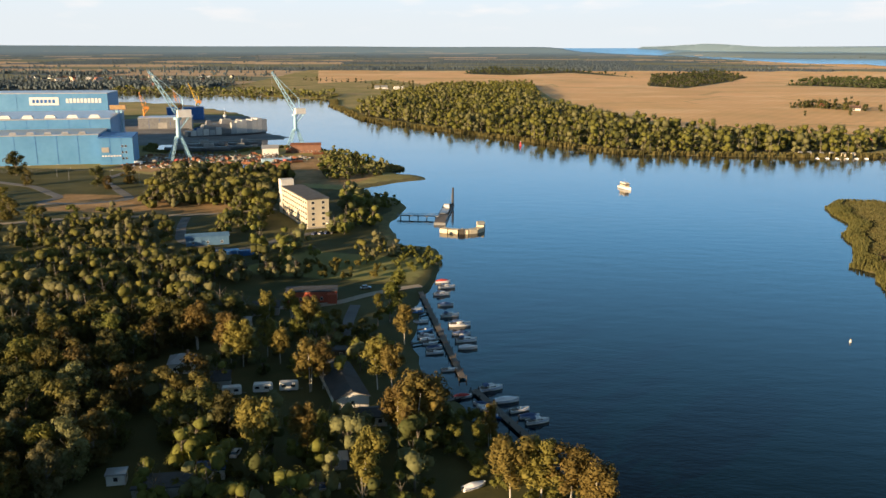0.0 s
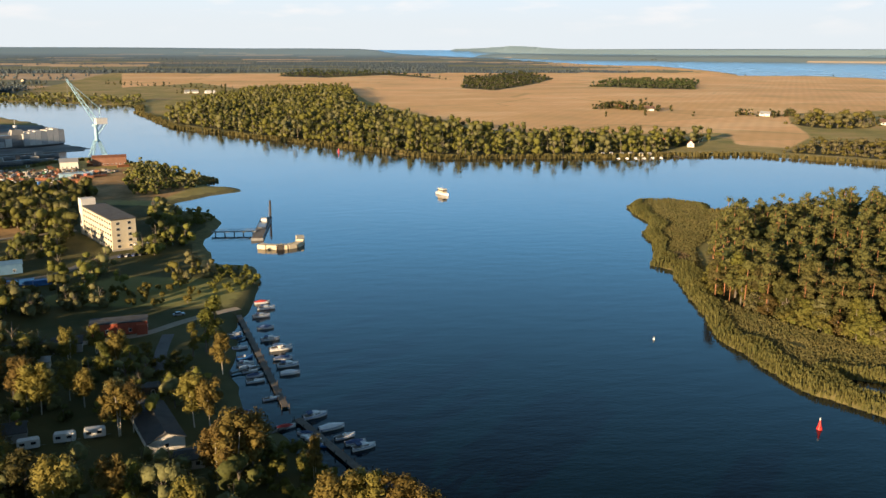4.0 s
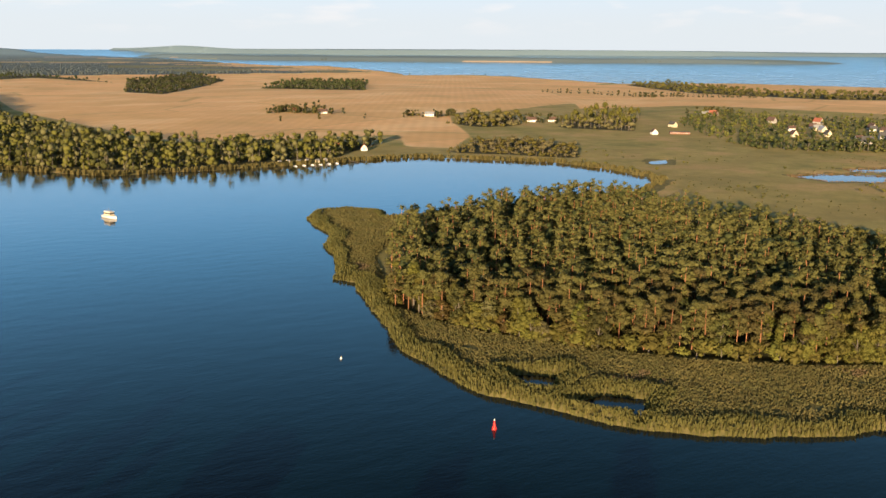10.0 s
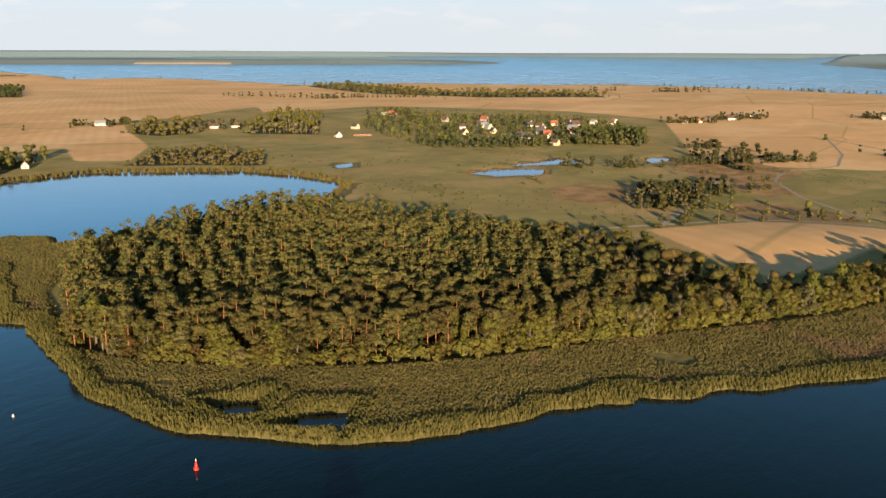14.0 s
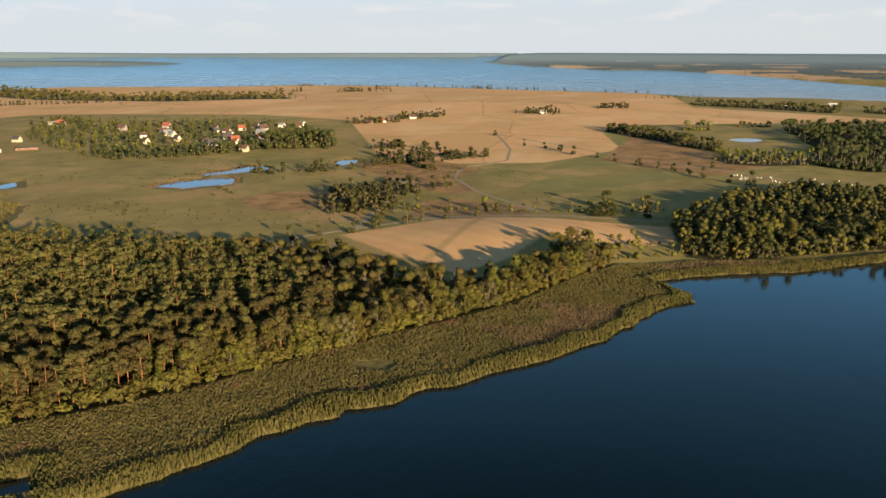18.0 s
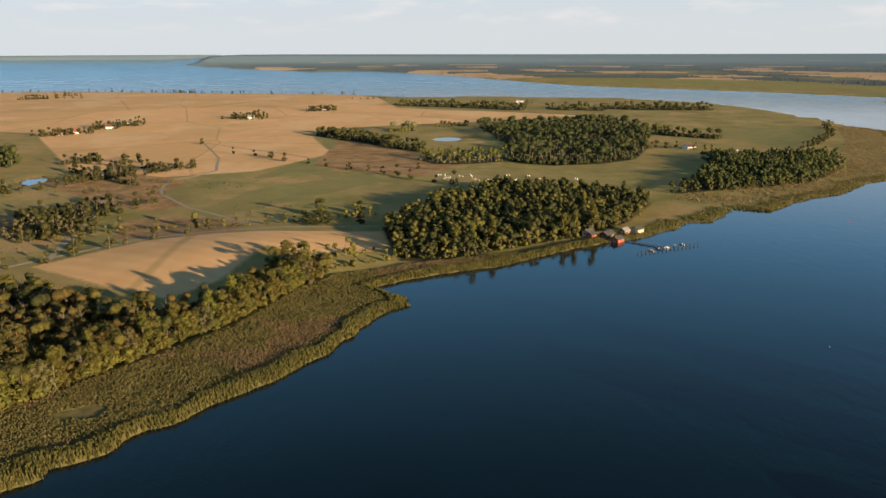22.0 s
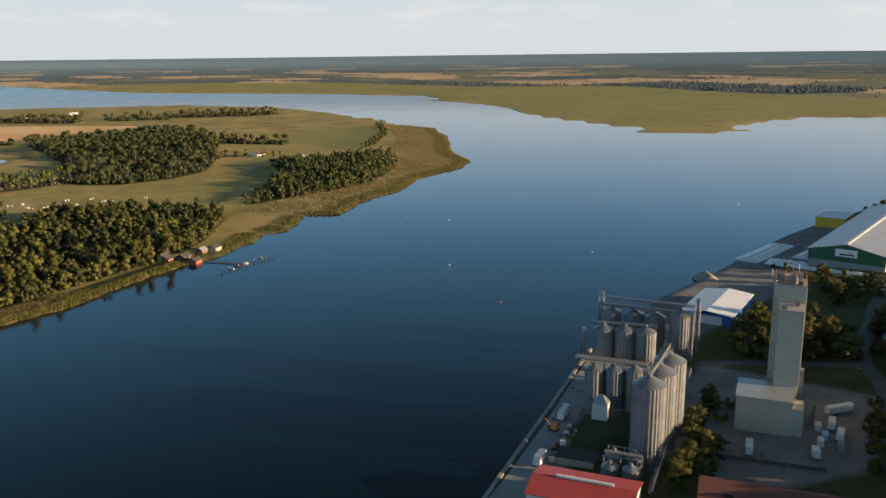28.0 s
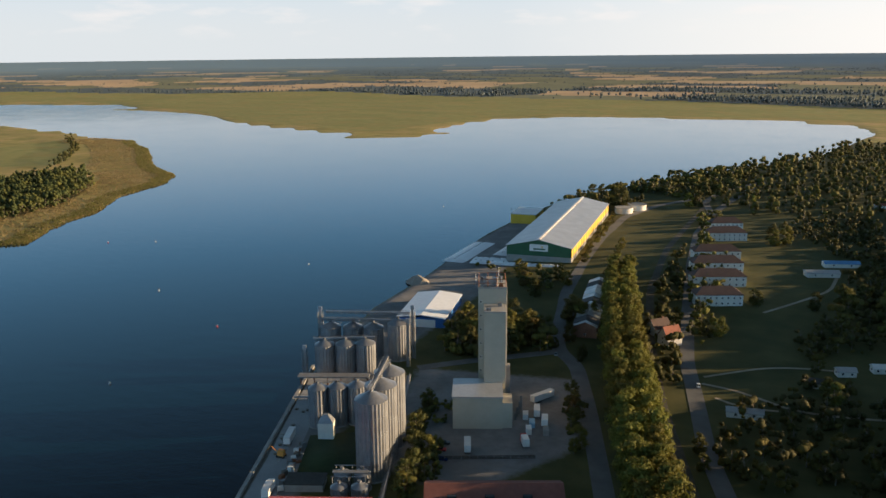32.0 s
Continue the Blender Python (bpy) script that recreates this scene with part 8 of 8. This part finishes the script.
# broad trees standing out before the pines, and young willows on the meadow
for k in range(24):
    f = k / 23
    x, y = np.interp(f, [0, 0.3, 0.6, 1], [203, 190, 199, 216]) + rng.uniform(-2, 3), np.interp(f, [0, 0.3, 0.6, 1], [333, 290, 262, 224]) + rng.uniform(-3, 3)
    plant(["poplar", "oak", "willow", "oak", "rust", "poplar"][k % 6], x, y, rng.uniform(0.5, 0.95), k % 4, k * 47, 1.35, "broad trees before the pines")
willows = scatter([(622, 255), (624, 222), (643, 204), (700, 250), (690, 275), (650, 268)], 7.5, 81)
wood_mass("young_willows", willows, ["willow"], "square stand of young grey-green willows on the meadow", 82, 110, 0.62, 1.5)
slab("pond_weed", [(311, 119), (319, 104), (314, 96), (305, 98), (303, 112)], 0.12, "weed", "green weed over a small pool in the reed", "pond weed")
# undergrowth along the front of the pines
edge = [(193, 268), (198, 258), (205, 246), (214, 232), (224, 218), (236, 203), (248, 192), (262, 179), (275, 168), (290, 156), (303, 147), (316, 138), (330, 127), (345, 117), (360, 107), (375, 97), (392, 85), (408, 73), (428, 62), (450, 52), (468, 44), (485, 33), (190, 285), (192, 300), (200, 320), (208, 340), (215, 360), (226, 385), (240, 405), (258, 425)]
for k in range(len(edge) - 9):
    (ax, ay), (bx, by) = edge[k], edge[k + 1]
    for j in range(4):
        f = (j + rng.uniform(0, 0.7)) / 4
        plant("bush", ax + (bx - ax) * f + rng.uniform(-2.5, 1), ay + (by - ay) * f + rng.uniform(-2.5, 1), rng.uniform(1.0, 2.5), int(rng.integers(0, 4)), rng.uniform(0, 360), 1.1, "shrubs at the wood's edge")
for x, y, size, kind in ((190, 292, 0.85, "poplar"), (196, 283, 0.7, "oak"), (199, 270, 0.7, "rust"), (212, 250, 0.75, "oak"), (222, 240, 0.7, "oak"), (187, 306, 0.75, "oak"), (192, 318, 0.7, "oak"), (205, 262, 0.55, "oak"), (296, 158, 0.8, "oak"), (306, 150, 0.9, "poplar"), (318, 142, 0.85, "oak"), (332, 132, 0.9, "oak"),
                         (344, 124, 0.8, "poplar"), (356, 114, 0.85, "oak"), (370, 104, 0.9, "rust"), (384, 95, 0.85, "oak"), (398, 84, 0.85, "rust"), (412, 76, 0.9, "oak"), (426, 68, 0.85, "rust"), (440, 62, 0.9, "oak"), (454, 56, 0.85, "rust"), (470, 48, 0.9, "oak"), (484, 40, 0.85, "oak"),
                         (270, 176, 0.6, "poplar"), (345, 448, 0.45, "bush"), (338, 458, 1.6, "bush"), (345, 462, 1.6, "bush")):
    plant(kind, x, y, size, int(x) % 4, x * 11, 1.2, "trees at the wood's edge")

# ---- trees of the near bank ----
rng = np.random.default_rng(21)
WEST = [(-92, 150), (-70, 170), (-75, 190), (-85, 215), (-90, 240), (-70, 262), (-55, 266), (-60, 275), (-85, 300), (-95, 318), (-74, 330), (-50, 338), (-75, 350), (-120, 365), (-171, 347), (-240, 340), (-240, 200), (-160, 140)]
west = scatter(WEST, 7.0, 22)
order = np.argsort(np.hypot(west[:, 0] + 40, west[:, 1] - 150))
for i in order[:170]:
    kind = ["oak", "dark", "willow", "oak", "rust", "dark", "oak"][int(rng.integers(0, 7))]
    plant(kind, *west[i], rng.uniform(0.65, 1.1), int(rng.integers(0, 4)), rng.uniform(0, 360), rng.uniform(0.9, 1.15), "trees of the allotment wood")
wood_mass("allotment_wood", west[order[170:]], ["oak", "dark", "willow"], "dense mixed wood behind the allotments", 23, 260, 0.9, 1.2)
for x, y, size, kind, wide in ((-40, 173, 1.0, "birch", 0.9), (-30, 178, 0.85, "birch", 0.8), (-28, 180, 0.9, "oak", 0.7), (-15, 160, 0.95, "birch", 0.9), (-5, 187, 1.0, "birch", 1.15), (-1, 191, 0.95, "birch", 1.1), (-9, 186, 0.9, "birch", 1.0), (-16, 221, 0.85, "birch", 1.0),
                               (-12, 219, 0.8, "birch", 0.9), (-10, 259, 0.75, "birch", 0.9), (-13, 284, 0.9, "poplar", 1.3), (-16, 280, 0.75, "poplar", 1.3), (-20, 276, 0.6, "poplar", 1.2), (-35, 219, 0.85, "birch", 1.0), (-32, 221, 0.8, "birch", 0.9), (-57, 272, 0.75, "birch", 0.8),
                               (13, 186, 0.65, "birch", 0.6), (22, 160, 0.85, "birch", 1.2), (28, 158, 0.8, "birch", 1.2), (16, 160, 0.85, "birch", 1.2), (33, 154, 0.75, "birch", 1.2), (-75, 251, 0.9, "birch", 1.1),) + ((-58, 237, 0.85, "birch", 1.1), (-62, 240, 0.9, "birch", 1.0), (-46, 267, 0.7, "oak", 1),
                               (-42, 268, 0.72, "birch", 1), (-38, 267, 0.6, "oak", 1), (-33, 268, 0.62, "oak", 1), (-51, 284, 0.6, "birch", 1), (-24, 264, 0.5, "dark", 1), (-52, 245, 0.7, "birch", 1), (-47, 240, 0.65, "birch", 0.9), (-66, 215, 0.9, "rust", 1), (-70, 205, 0.9, "rust", 1.1),
                               (-80, 205, 0.95, "rust", 1.1), (-60, 200, 0.9, "rust", 1), (-57, 190, 0.95, "dark", 1.1), (-50, 188, 0.9, "dark", 1), (-64, 188, 0.9, "oak", 1), (-214, 582, 0.95, "rust", 1.1), (-219, 556, 0.7, "rust", 0.9), (-232, 572, 0.95, "dark", 1.2), (-311, 620, 1.3, "dark", 1.2),
                               (-280, 572, 0.85, "rust", 0.8),) + ((-234, 454, 0.9, "oak", 1.1), (-250, 480, 1.0, "oak", 1), (-193, 439, 0.8, "oak", 1), (-195, 408, 0.7, "oak", 1), (-205, 430, 0.8, "oak", 1), (-225, 420, 0.8, "dark", 1), (-215, 440, 0.75, "oak", 1)):
    plant(kind, x, y, size * (1.15 if kind == "birch" else 1), int(abs(x)) % 4, x * 13, wide * 1.1, "trees of the near bank")
for poly, gap, kinds, size, label, name in (
        ([(-75, 150), (-5, 150), (5, 200), (-10, 215), (-12, 240), (-20, 262), (-60, 262), (-75, 215), (-60, 180)], 7.5, ["oak", "dark", "willow", "bush"], 0.7, "garden trees between the huts", "garden_trees"),
        ([(-174, 488), (-195, 585), (-160, 628), (-105, 612), (-97, 500), (-133, 500), (-155, 485)], 7.5, ["oak", "dark", "willow"], 0.9, "belt of trees before the shipyard", "yard_belt"),
        ([(-110, 413), (-118, 500), (-98, 489), (-86, 440), (-98, 415)], 8, ["oak", "dark"], 0.9, "trees beside the office block", "office_grove"),
        ([(-80, 345), (-80, 392), (-62, 402), (-52, 380), (-58, 343)], 8, ["oak", "willow"], 0.85, "trees before the office block", "office_trees"),
        ([(-52, 415), (-60, 530), (-42, 530), (-33, 441)], 8, ["oak", "dark", "willow"], 0.9, "trees between the office block and the river", "river_trees"),
        ([(-37, 357), (-38, 398), (-22, 404), (-18, 362)], 8, ["willow", "oak"], 0.75, "pale willows on the point", "point_willows"),) + (
        ([(-200, 388), (-190, 430), (-184, 465), (-150, 450), (-125, 392), (-141, 360), (-171, 352)], 9, ["oak", "dark", "willow"], 0.85, "trees in the meadow", "meadow_trees"),
        ([(-98, 690), (-90, 755), (-60, 718), (-28, 658), (-50, 620), (-80, 600)], 6.5, ["oak", "willow", "bush", "dark"], 0.6, "shrubs on the shipyard headland", "headland_scrub"),
        ([(-70, 338), (-20, 335), (-16, 350), (-30, 362), (-60, 360)], 6, ["bush"], 1.0, "reedy shrubs along the lane", "lane_shrubs"),
        ([(-5, 345), (2, 368), (-2, 390), (-18, 400), (-18, 365), (-14, 345)], 4.5, ["bush"], 0.8, "shrubs on the point", "point_shrubs"),
        ([(-45, 555), (-25, 540), (-20, 505), (-35, 470), (-40, 520)], 5, ["bush"], 0.9, "shrubs on the second point", "second_point_shrubs"),
        ([(0, 215), (10, 202), (18, 187), (32, 163), (40, 150), (28, 145), (8, 175), (-2, 200)], 4.0, ["bush"], 0.9, "dark shrubs along the water's edge", "waterside_shrubs"),) + (
        ([(-60, 160), (0, 150), (5, 175), (-25, 160), (-50, 180)], 6, ["bush", "bush"], 0.7, "garden shrubs between the huts", "garden_shrubs"),
        ([(-45, 255), (-20, 250), (-22, 270), (-48, 275)], 5, ["bush"], 0.9, "dark hedge shrubs beside the lane", "hedge_shrubs"),
        ([(-420, 350), (-230, 330), (-240, 470), (-420, 560)], 15, ["oak", "dark", "bush"], 0.8, "scattered trees on rough grass", "rough_trees"),
        ([(50, -294), (78, -468), (121, -735), (150, -760), (204, -679), (177, -672), (123, -604), (97, -508), (113, -444), (94, -384), (115, -306), (93, -274)], 7.5, ["dark", "oak", "bush", "dark"], 0.7, "garden trees among the allotments", "allotment_trees"),
        ([(-140, -200), (50, -290), (78, -468), (100, -735), (-140, -700)], 9.5, ["dark", "oak", "dark"], 1.1, "dense dark allotment wood", "allotment_thicket"),) + (
        ([(100, -735), (230, -745), (285, -800), (300, -930), (335, -1080), (298, -1225), (285, -1420), (100, -1500), (-300, -1400), (-300, -700)], 15, ["dark", "oak", "dark"], 0.95, "dark wood towards the bay", "bay_forest"),
        ([(300, -800), (372, -815), (408, -760), (395, -810), (370, -945), (330, -1070), (300, -960), (275, -830)], 9, ["dark", "oak"], 0.9, "trees along the water behind the store hall", "hall_belt"),
        ([(180, -530), (228, -640), (250, -720), (262, -720), (225, -600), (195, -505), (160, -410), (150, -395), (160, -440)], 6, ["dark", "bush", "oak"], 0.65, "hedge between the lane and the housing blocks", "lane_hedge"),
        ([(222, -325), (250, -318), (262, -340), (245, -362), (235, -395), (215, -365)], 6.5, ["oak", "dark", "dark"], 1.0, "grove behind the grain tower", "tower_grove"),
        ([(255, -430), (300, -470), (340, -470), (338, -478), (290, -482), (248, -445)], 7, ["bush", "dark"], 0.7, "shrubs before the store hall", "hall_shrubs"),) + (
        ([(150, -330), (165, -345), (200, -470), (232, -570), (225, -572), (180, -450), (140, -345)], 5.5, ["bush", "bush", "dark"], 0.8, "scrub along the railway", "railway_scrub"),
        ([(212, -250), (220, -264), (212, -272), (203, -254)], 5, ["dark", "oak"], 0.5, "small dark trees in the yard", "yard_trees"),
        ([(176, -212), (190, -215), (198, -240), (186, -236)], 5, ["dark", "oak"], 0.55, "small trees beside the quay lane", "lane_trees"),
        ([(150, -262), (158, -270), (175, -305), (168, -310), (150, -278)], 5.5, ["dark", "oak", "rust"], 0.55, "young trees along the yard lane", "yard_row"),
        ([(340, -690), (395, -690), (405, -760), (340, -760)], 9, ["oak", "dark"], 0.9, "trees behind the round tanks", "tank_trees")):
    places = scatter(poly, gap, int(abs(poly[0][0])) + 7)
    if name == "garden_trees":
        places = places[waves(places, 34, 17, 2) > -0.3]
    if name in ("allotment_trees", "rough_trees", "allotment_thicket"):
        places = places[waves(places, 60, 91) > (-0.45 if name != "allotment_thicket" else -0.7)]
    near = name not in ("bay_forest", "allotment_thicket")
    wood_mass(name, places, kinds, label, 25, 280 if near else 80, size, 1.2 if near else 1.9, "shrubs" if kinds[0] == "bush" else "trees")
# avenue of tall poplars between lane and railway
line = np.array([(104, -232), (116, -252), (130, -277), (146, -309), (167, -347), (188, -390), (215, -445), (236, -495)], float)
seg = np.hypot(*np.diff(line, axis=0).T)
along = np.concatenate([[0], np.cumsum(seg)])
for s in np.arange(0, along[-1], 7.5):
    for off in (-4.2, 4.2):
        x, y = np.interp(s + rng.uniform(-1, 1), along, line[:, 0]) + off * 0.88, np.interp(s, along, line[:, 1]) + off * 0.5
        plant("linden", x, y, rng.uniform(1.25, 1.5) * np.interp(s, [0, 190, 300], [1, 1, 0.75]), int(rng.integers(0, 4)), rng.uniform(0, 360), 1.0, "avenue trees")
for x, y, size, kind in ((216, -398, 0.95, "oak"), (212, -404, 0.9, "oak"), (263, -434, 0.7, "dark"), (224, -367, 0.8, "rust"), (210, -361, 0.4, "dark"), (191, -350, 0.4, "dark"), (208, -372, 0.7, "rust"), (146, -480, 0.7, "dark"), (150, -486, 0.6, "dark"), (177, -628, 0.9, "oak"), (172, -636, 1.0, "oak"),
                         (182, -640, 0.95, "dark"), (153, -416, 0.7, "dark"), (148, -420, 0.75, "oak"), (81, -362, 0.75, "oak"), (85, -368, 0.6, "oak"), (112, -291, 0.55, "dark"), (106, -279, 0.5, "dark"), (228, -747, 0.9, "poplar"), (289, -773, 1.1, "dark"), (282, -765, 1.0, "dark"), (290, -760, 0.95, "oak"), (295, -846, 0.8, "oak"),
                         (390, -784, 1.0, "dark"), (396, -776, 1.05, "dark"), (384, -806, 0.9, "dark"), (401, -700, 0.5, "dark"), (117, -487, 0.8, "dark"), (102, -498, 0.9, "oak"), (108, -505, 0.85, "oak"),) + ((96, -510, 0.9, "dark"), (215, -261, 0.5, "dark"), (187, -217, 0.75, "dark"), (190, -230, 0.7, "oak"), (216, -263, 0.7, "dark"), (204, -240, 0.8, "dark"), (207, -246, 0.7, "dark"), (196, -228, 0.75, "dark"), (184, -209, 0.8, "dark"), (180, -203, 0.7, "oak"), (172, -305, 0.7, "dark"), (159, -283, 0.65, "dark"), (150, -269, 0.7, "oak"), (165, -294, 0.6, "rust"), (192, -354, 0.5, "dark"), (263, -431, 0.9, "dark"), (227, -362, 1.2, "oak"), (222, -358, 1.0, "rust"), (220, -400, 1.1, "rust"), (246, -378, 1.1, "dark"), (238, -345, 1.15, "dark"), (246, -338, 1.1, "oak"), (232, -350, 1.1, "dark"), (240, -330, 1.0, "dark"), (250, -350, 1.1, "dark")):
    plant(kind, x, y, size, int(x) % 4, x * 17, 1.1, "trees round the quay yard")

for k in range(22):
    a, q = radians(HALL_TURN), -88 + 8 * k + rng.uniform(-3, 3)
    w = 29 + rng.uniform(-1.5, 3)
    plant("bush" if k % 3 else "dark", 332 + math.cos(a) * w - math.sin(a) * q, -595 + math.sin(a) * w + math.cos(a) * q, rng.uniform(0.9, 1.5) if k % 3 else rng.uniform(0.4, 0.55), k % 4, 37 * k, 1.1, "shrubs beside the store hall")
for x, y, size, kind in ((232, -352, 1.25, "linden"), (238, -346, 1.1, "linden"), (226, -344, 1.0, "dark"), (248, -338, 1.05, "oak"), (256, -346, 1.0, "dark"), (220, -398, 0.95, "rust"), (226, -404, 0.85, "rust"), (262, -352, 0.9, "rust"), (271, -372, 0.8, "oak"), (281, -448, 0.7, "rust"), (290, -462, 0.75, "dark"), (300, -474, 0.7, "oak"),
                         (268, -470, 0.8, "dark"), (258, -462, 0.7, "oak"), (340, -720, 1.5, "dark"), (348, -735, 1.4, "oak"), (384, -684, 0.9, "dark"), (262, -545, 0.6, "dark"), (270, -570, 0.6, "oak"), (252, -520, 0.6, "dark"), (244, -500, 0.7, "oak"), (238, -480, 0.7, "rust")):
    plant(kind, x, y, size, int(x) % 4, x * 19, 1.15, "trees round the quay yard")

# town side, behind and beside the eye: unseen tall trees added to throw the evening shade
for poly, gap, label in (([(-150, -260), (36, -262), (54, -236), (60, -205), (45, -140), (30, -60), (5, 30), (-60, 45), (-200, 20)], 10, "tall trees on the town side of the yard"), ([(-520, 120), (-240, 150), (-240, 340), (-420, 345), (-520, 340)], 11, "tall trees west of the allotments"), ([(-170, -262), (-20, -275), (-5, -500), (10, -760), (-10, -1000), (-190, -1000)], 9, "tall old wood on the rise west of the gardens"), ([(-98, 134), (-240, 150), (-240, 5), (-60, 5), (-66, 60)], 10, "tall trees beside the garages")):
    wood_mass("town_side_trees", scatter(poly, gap, 33), ["dark", "oak"], label, 34, 62, 1.5 if "garages" in label else 1.3 if "west of the allot" in label else 2.0 if "rise" in label else 2.1, 2.0, "trees")
for x, y, size in ((648, 36, 0.8), (653, 30, 0.75), (645, 42, 0.6), (654, 4, 0.6)):
    plant("deep", x, y, size, int(x) % 4, x * 7, 1.25, "lone dark trees on the meadow")
tufts_at = scatter([(500, 420), (560, 480), (680, 560), (840, 560), (980, 380), (1010, 250), (900, 150), (760, 60), (640, 20), (600, 130), (520, 230)], 13, 131)
tufts_at = tufts_at[(waves(tufts_at, 70, 133, 2) > 0.35) & (shore_distance(tufts_at) > 3)]
wood_mass("meadow_scrub", tufts_at, ["bush"], "low scrub and tussocks scattered over the meadow", 132, 70, 0.42, 1.0, "shrubs")
# ---- reed beds ----
def reed_bed(name, places, height, wide, look_, label, seed, blades=3, bend=0.1):
    """Clumps of upright blades, each bent a little by the wind."""
    rng = np.random.default_rng(seed)
    n = len(places)
    z = np.maximum(ground_height(places), -0.3)
    vs = []
    for b in range(blades):
        a = rng.uniform(0, 2 * math.pi, n)
        off = rng.uniform(-0.5, 0.5, (n, 2)) * wide
        h = height * rng.uniform(0.85, 1.12, n)
        w = wide * rng.uniform(0.35, 0.65, n)
        lean = rng.normal(0, bend, (n, 2)) * height
        c, s = np.cos(a) * w, np.sin(a) * w
        x, y = places[:, 0] + off[:, 0], places[:, 1] + off[:, 1]
        vs.append(np.stack([np.column_stack([x - c, y - s, z - 0.5]), np.column_stack([x + c, y + s, z - 0.5]),
                            np.column_stack([x + c * 0.7 + lean[:, 0], y + s * 0.7 + lean[:, 1], z + h]), np.column_stack([x - c * 0.7 + lean[:, 0], y - s * 0.7 + lean[:, 1], z + h * 0.92])], 1).reshape(-1, 3))
    v = np.concatenate(vs)
    me = quick_mesh(name, v, np.arange(len(v)).reshape(-1, 4), [M[look_]])
    return tagged(new(name, me), label, "reeds", kind="stuff")


rng = np.random.default_rng(91)
gx, gy = np.meshgrid(np.arange(130, 600, 1.05), np.arange(-180, 540, 1.05))
grid = np.column_stack([gx.ravel(), gy.ravel()]) + rng.uniform(-0.6, 0.6, (gx.size, 2))
grid = grid[(polygon_distance(grid, BELT) > 0) & (polygon_distance(grid, [(311, 119), (319, 104), (314, 96), (305, 98), (303, 112)]) < 0.8)]
d = shore_distance(grid)
grid, d = grid[d > -0.8], d[d > -0.8]
thin = waves(grid, 9, 95, 2)
grid, d, thin = grid[(d < 9) | (thin > -1.0)], d[(d < 9) | (thin > -1.0)], thin[(d < 9) | (thin > -1.0)]
dry = (waves(grid, 60, 93, 3) + 0.15 * waves(grid, 9, 94) > 0.48) & (d > 9)
tall = d < 7 + 4 * waves(grid, 22, 99, 2)
reed_bed("reed_bed", grid[~dry & tall], 1.7, 0.42, "reed", "tall green-gold reed along the water's edge", 96, 4, 0.18)
reed_bed("reed_meadow", grid[~dry & ~tall], 0.8, 0.55, "sedge", "olive reed and sedge behind the shore", 97, 3, 0.9)
reed_bed("dry_reed", grid[dry], 0.75, 0.5, "reed_dry", "brown dry reed patches", 98, 3, 0.9)


def fringe(name, line, depth, gap, height, wide, look_, label, seed):
    """Reed along a bank, scattered over the first metres of land."""
    line = np.asarray(line, float)
    rng = np.random.default_rng(seed)
    out = []
    for (ax, ay), (bx, by) in zip(line[:-1], line[1:]):
        n = int(math.hypot(bx - ax, by - ay) * (2 * depth + 10) / gap ** 2)
        k = rng.uniform(0, 1, n)
        nx, ny = -(by - ay), bx - ax
        s = rng.uniform(-depth - 5, depth + 5, n) / max(1e-6, math.hypot(nx, ny))
        out.append(np.column_stack([ax + (bx - ax) * k + nx * s, ay + (by - ay) * k + ny * s]))
    p = np.concatenate(out)
    d = shore_distance(p)
    p = p[(d > -0.8) & (d < depth)]
    return reed_bed(name, p, height, wide, look_, label, seed, 2)


weed = scatter([(471, 20), (473, 4), (462, -12), (450, -21), (434, -18), (425, -7), (434, 4), (448, 15)], 0.9, 121)
reed_bed("water_weed", weed, 0.45, 0.8, "deep_leaf", "dark green floating weed off the reed tip", 122, 3, 1.6)
fringe("cape_reed", ISLE_REED_BANK[24:39], 20, 1.7, 1.2, 0.6, "reed", "golden reed fringe towards the cape", 101)
fringe("cape_sedge", ISLE_REED_BANK[30:40], 85, 2.9, 0.9, 1.2, "reed_dry", "tan sedge and dry reed on the cape", 105)
for pond in PONDS[:3]:
    fringe("pond_reed", pond + pond[:1], 5, 1.6, 0.6, 0.7, "reed_dry", "tan reed round a meadow pond", 106)
fringe("far_bank_reed", ISLE_RIVER_BANK[5:22], 11, 3.2, 2.8, 2.2, "reed", "reed fringe below the far bank wood", 102)
fringe("bay_reed", ISLE_RIVER_BANK[21:30], 9, 2.6, 2.5, 1.6, "reed", "reed fringe of the bay", 103)
fringe("near_reed", SHIPYARD_BANK[14:24], 9, 2.0, 2.3, 1.2, "reed", "reed and grass along the near bank", 104)
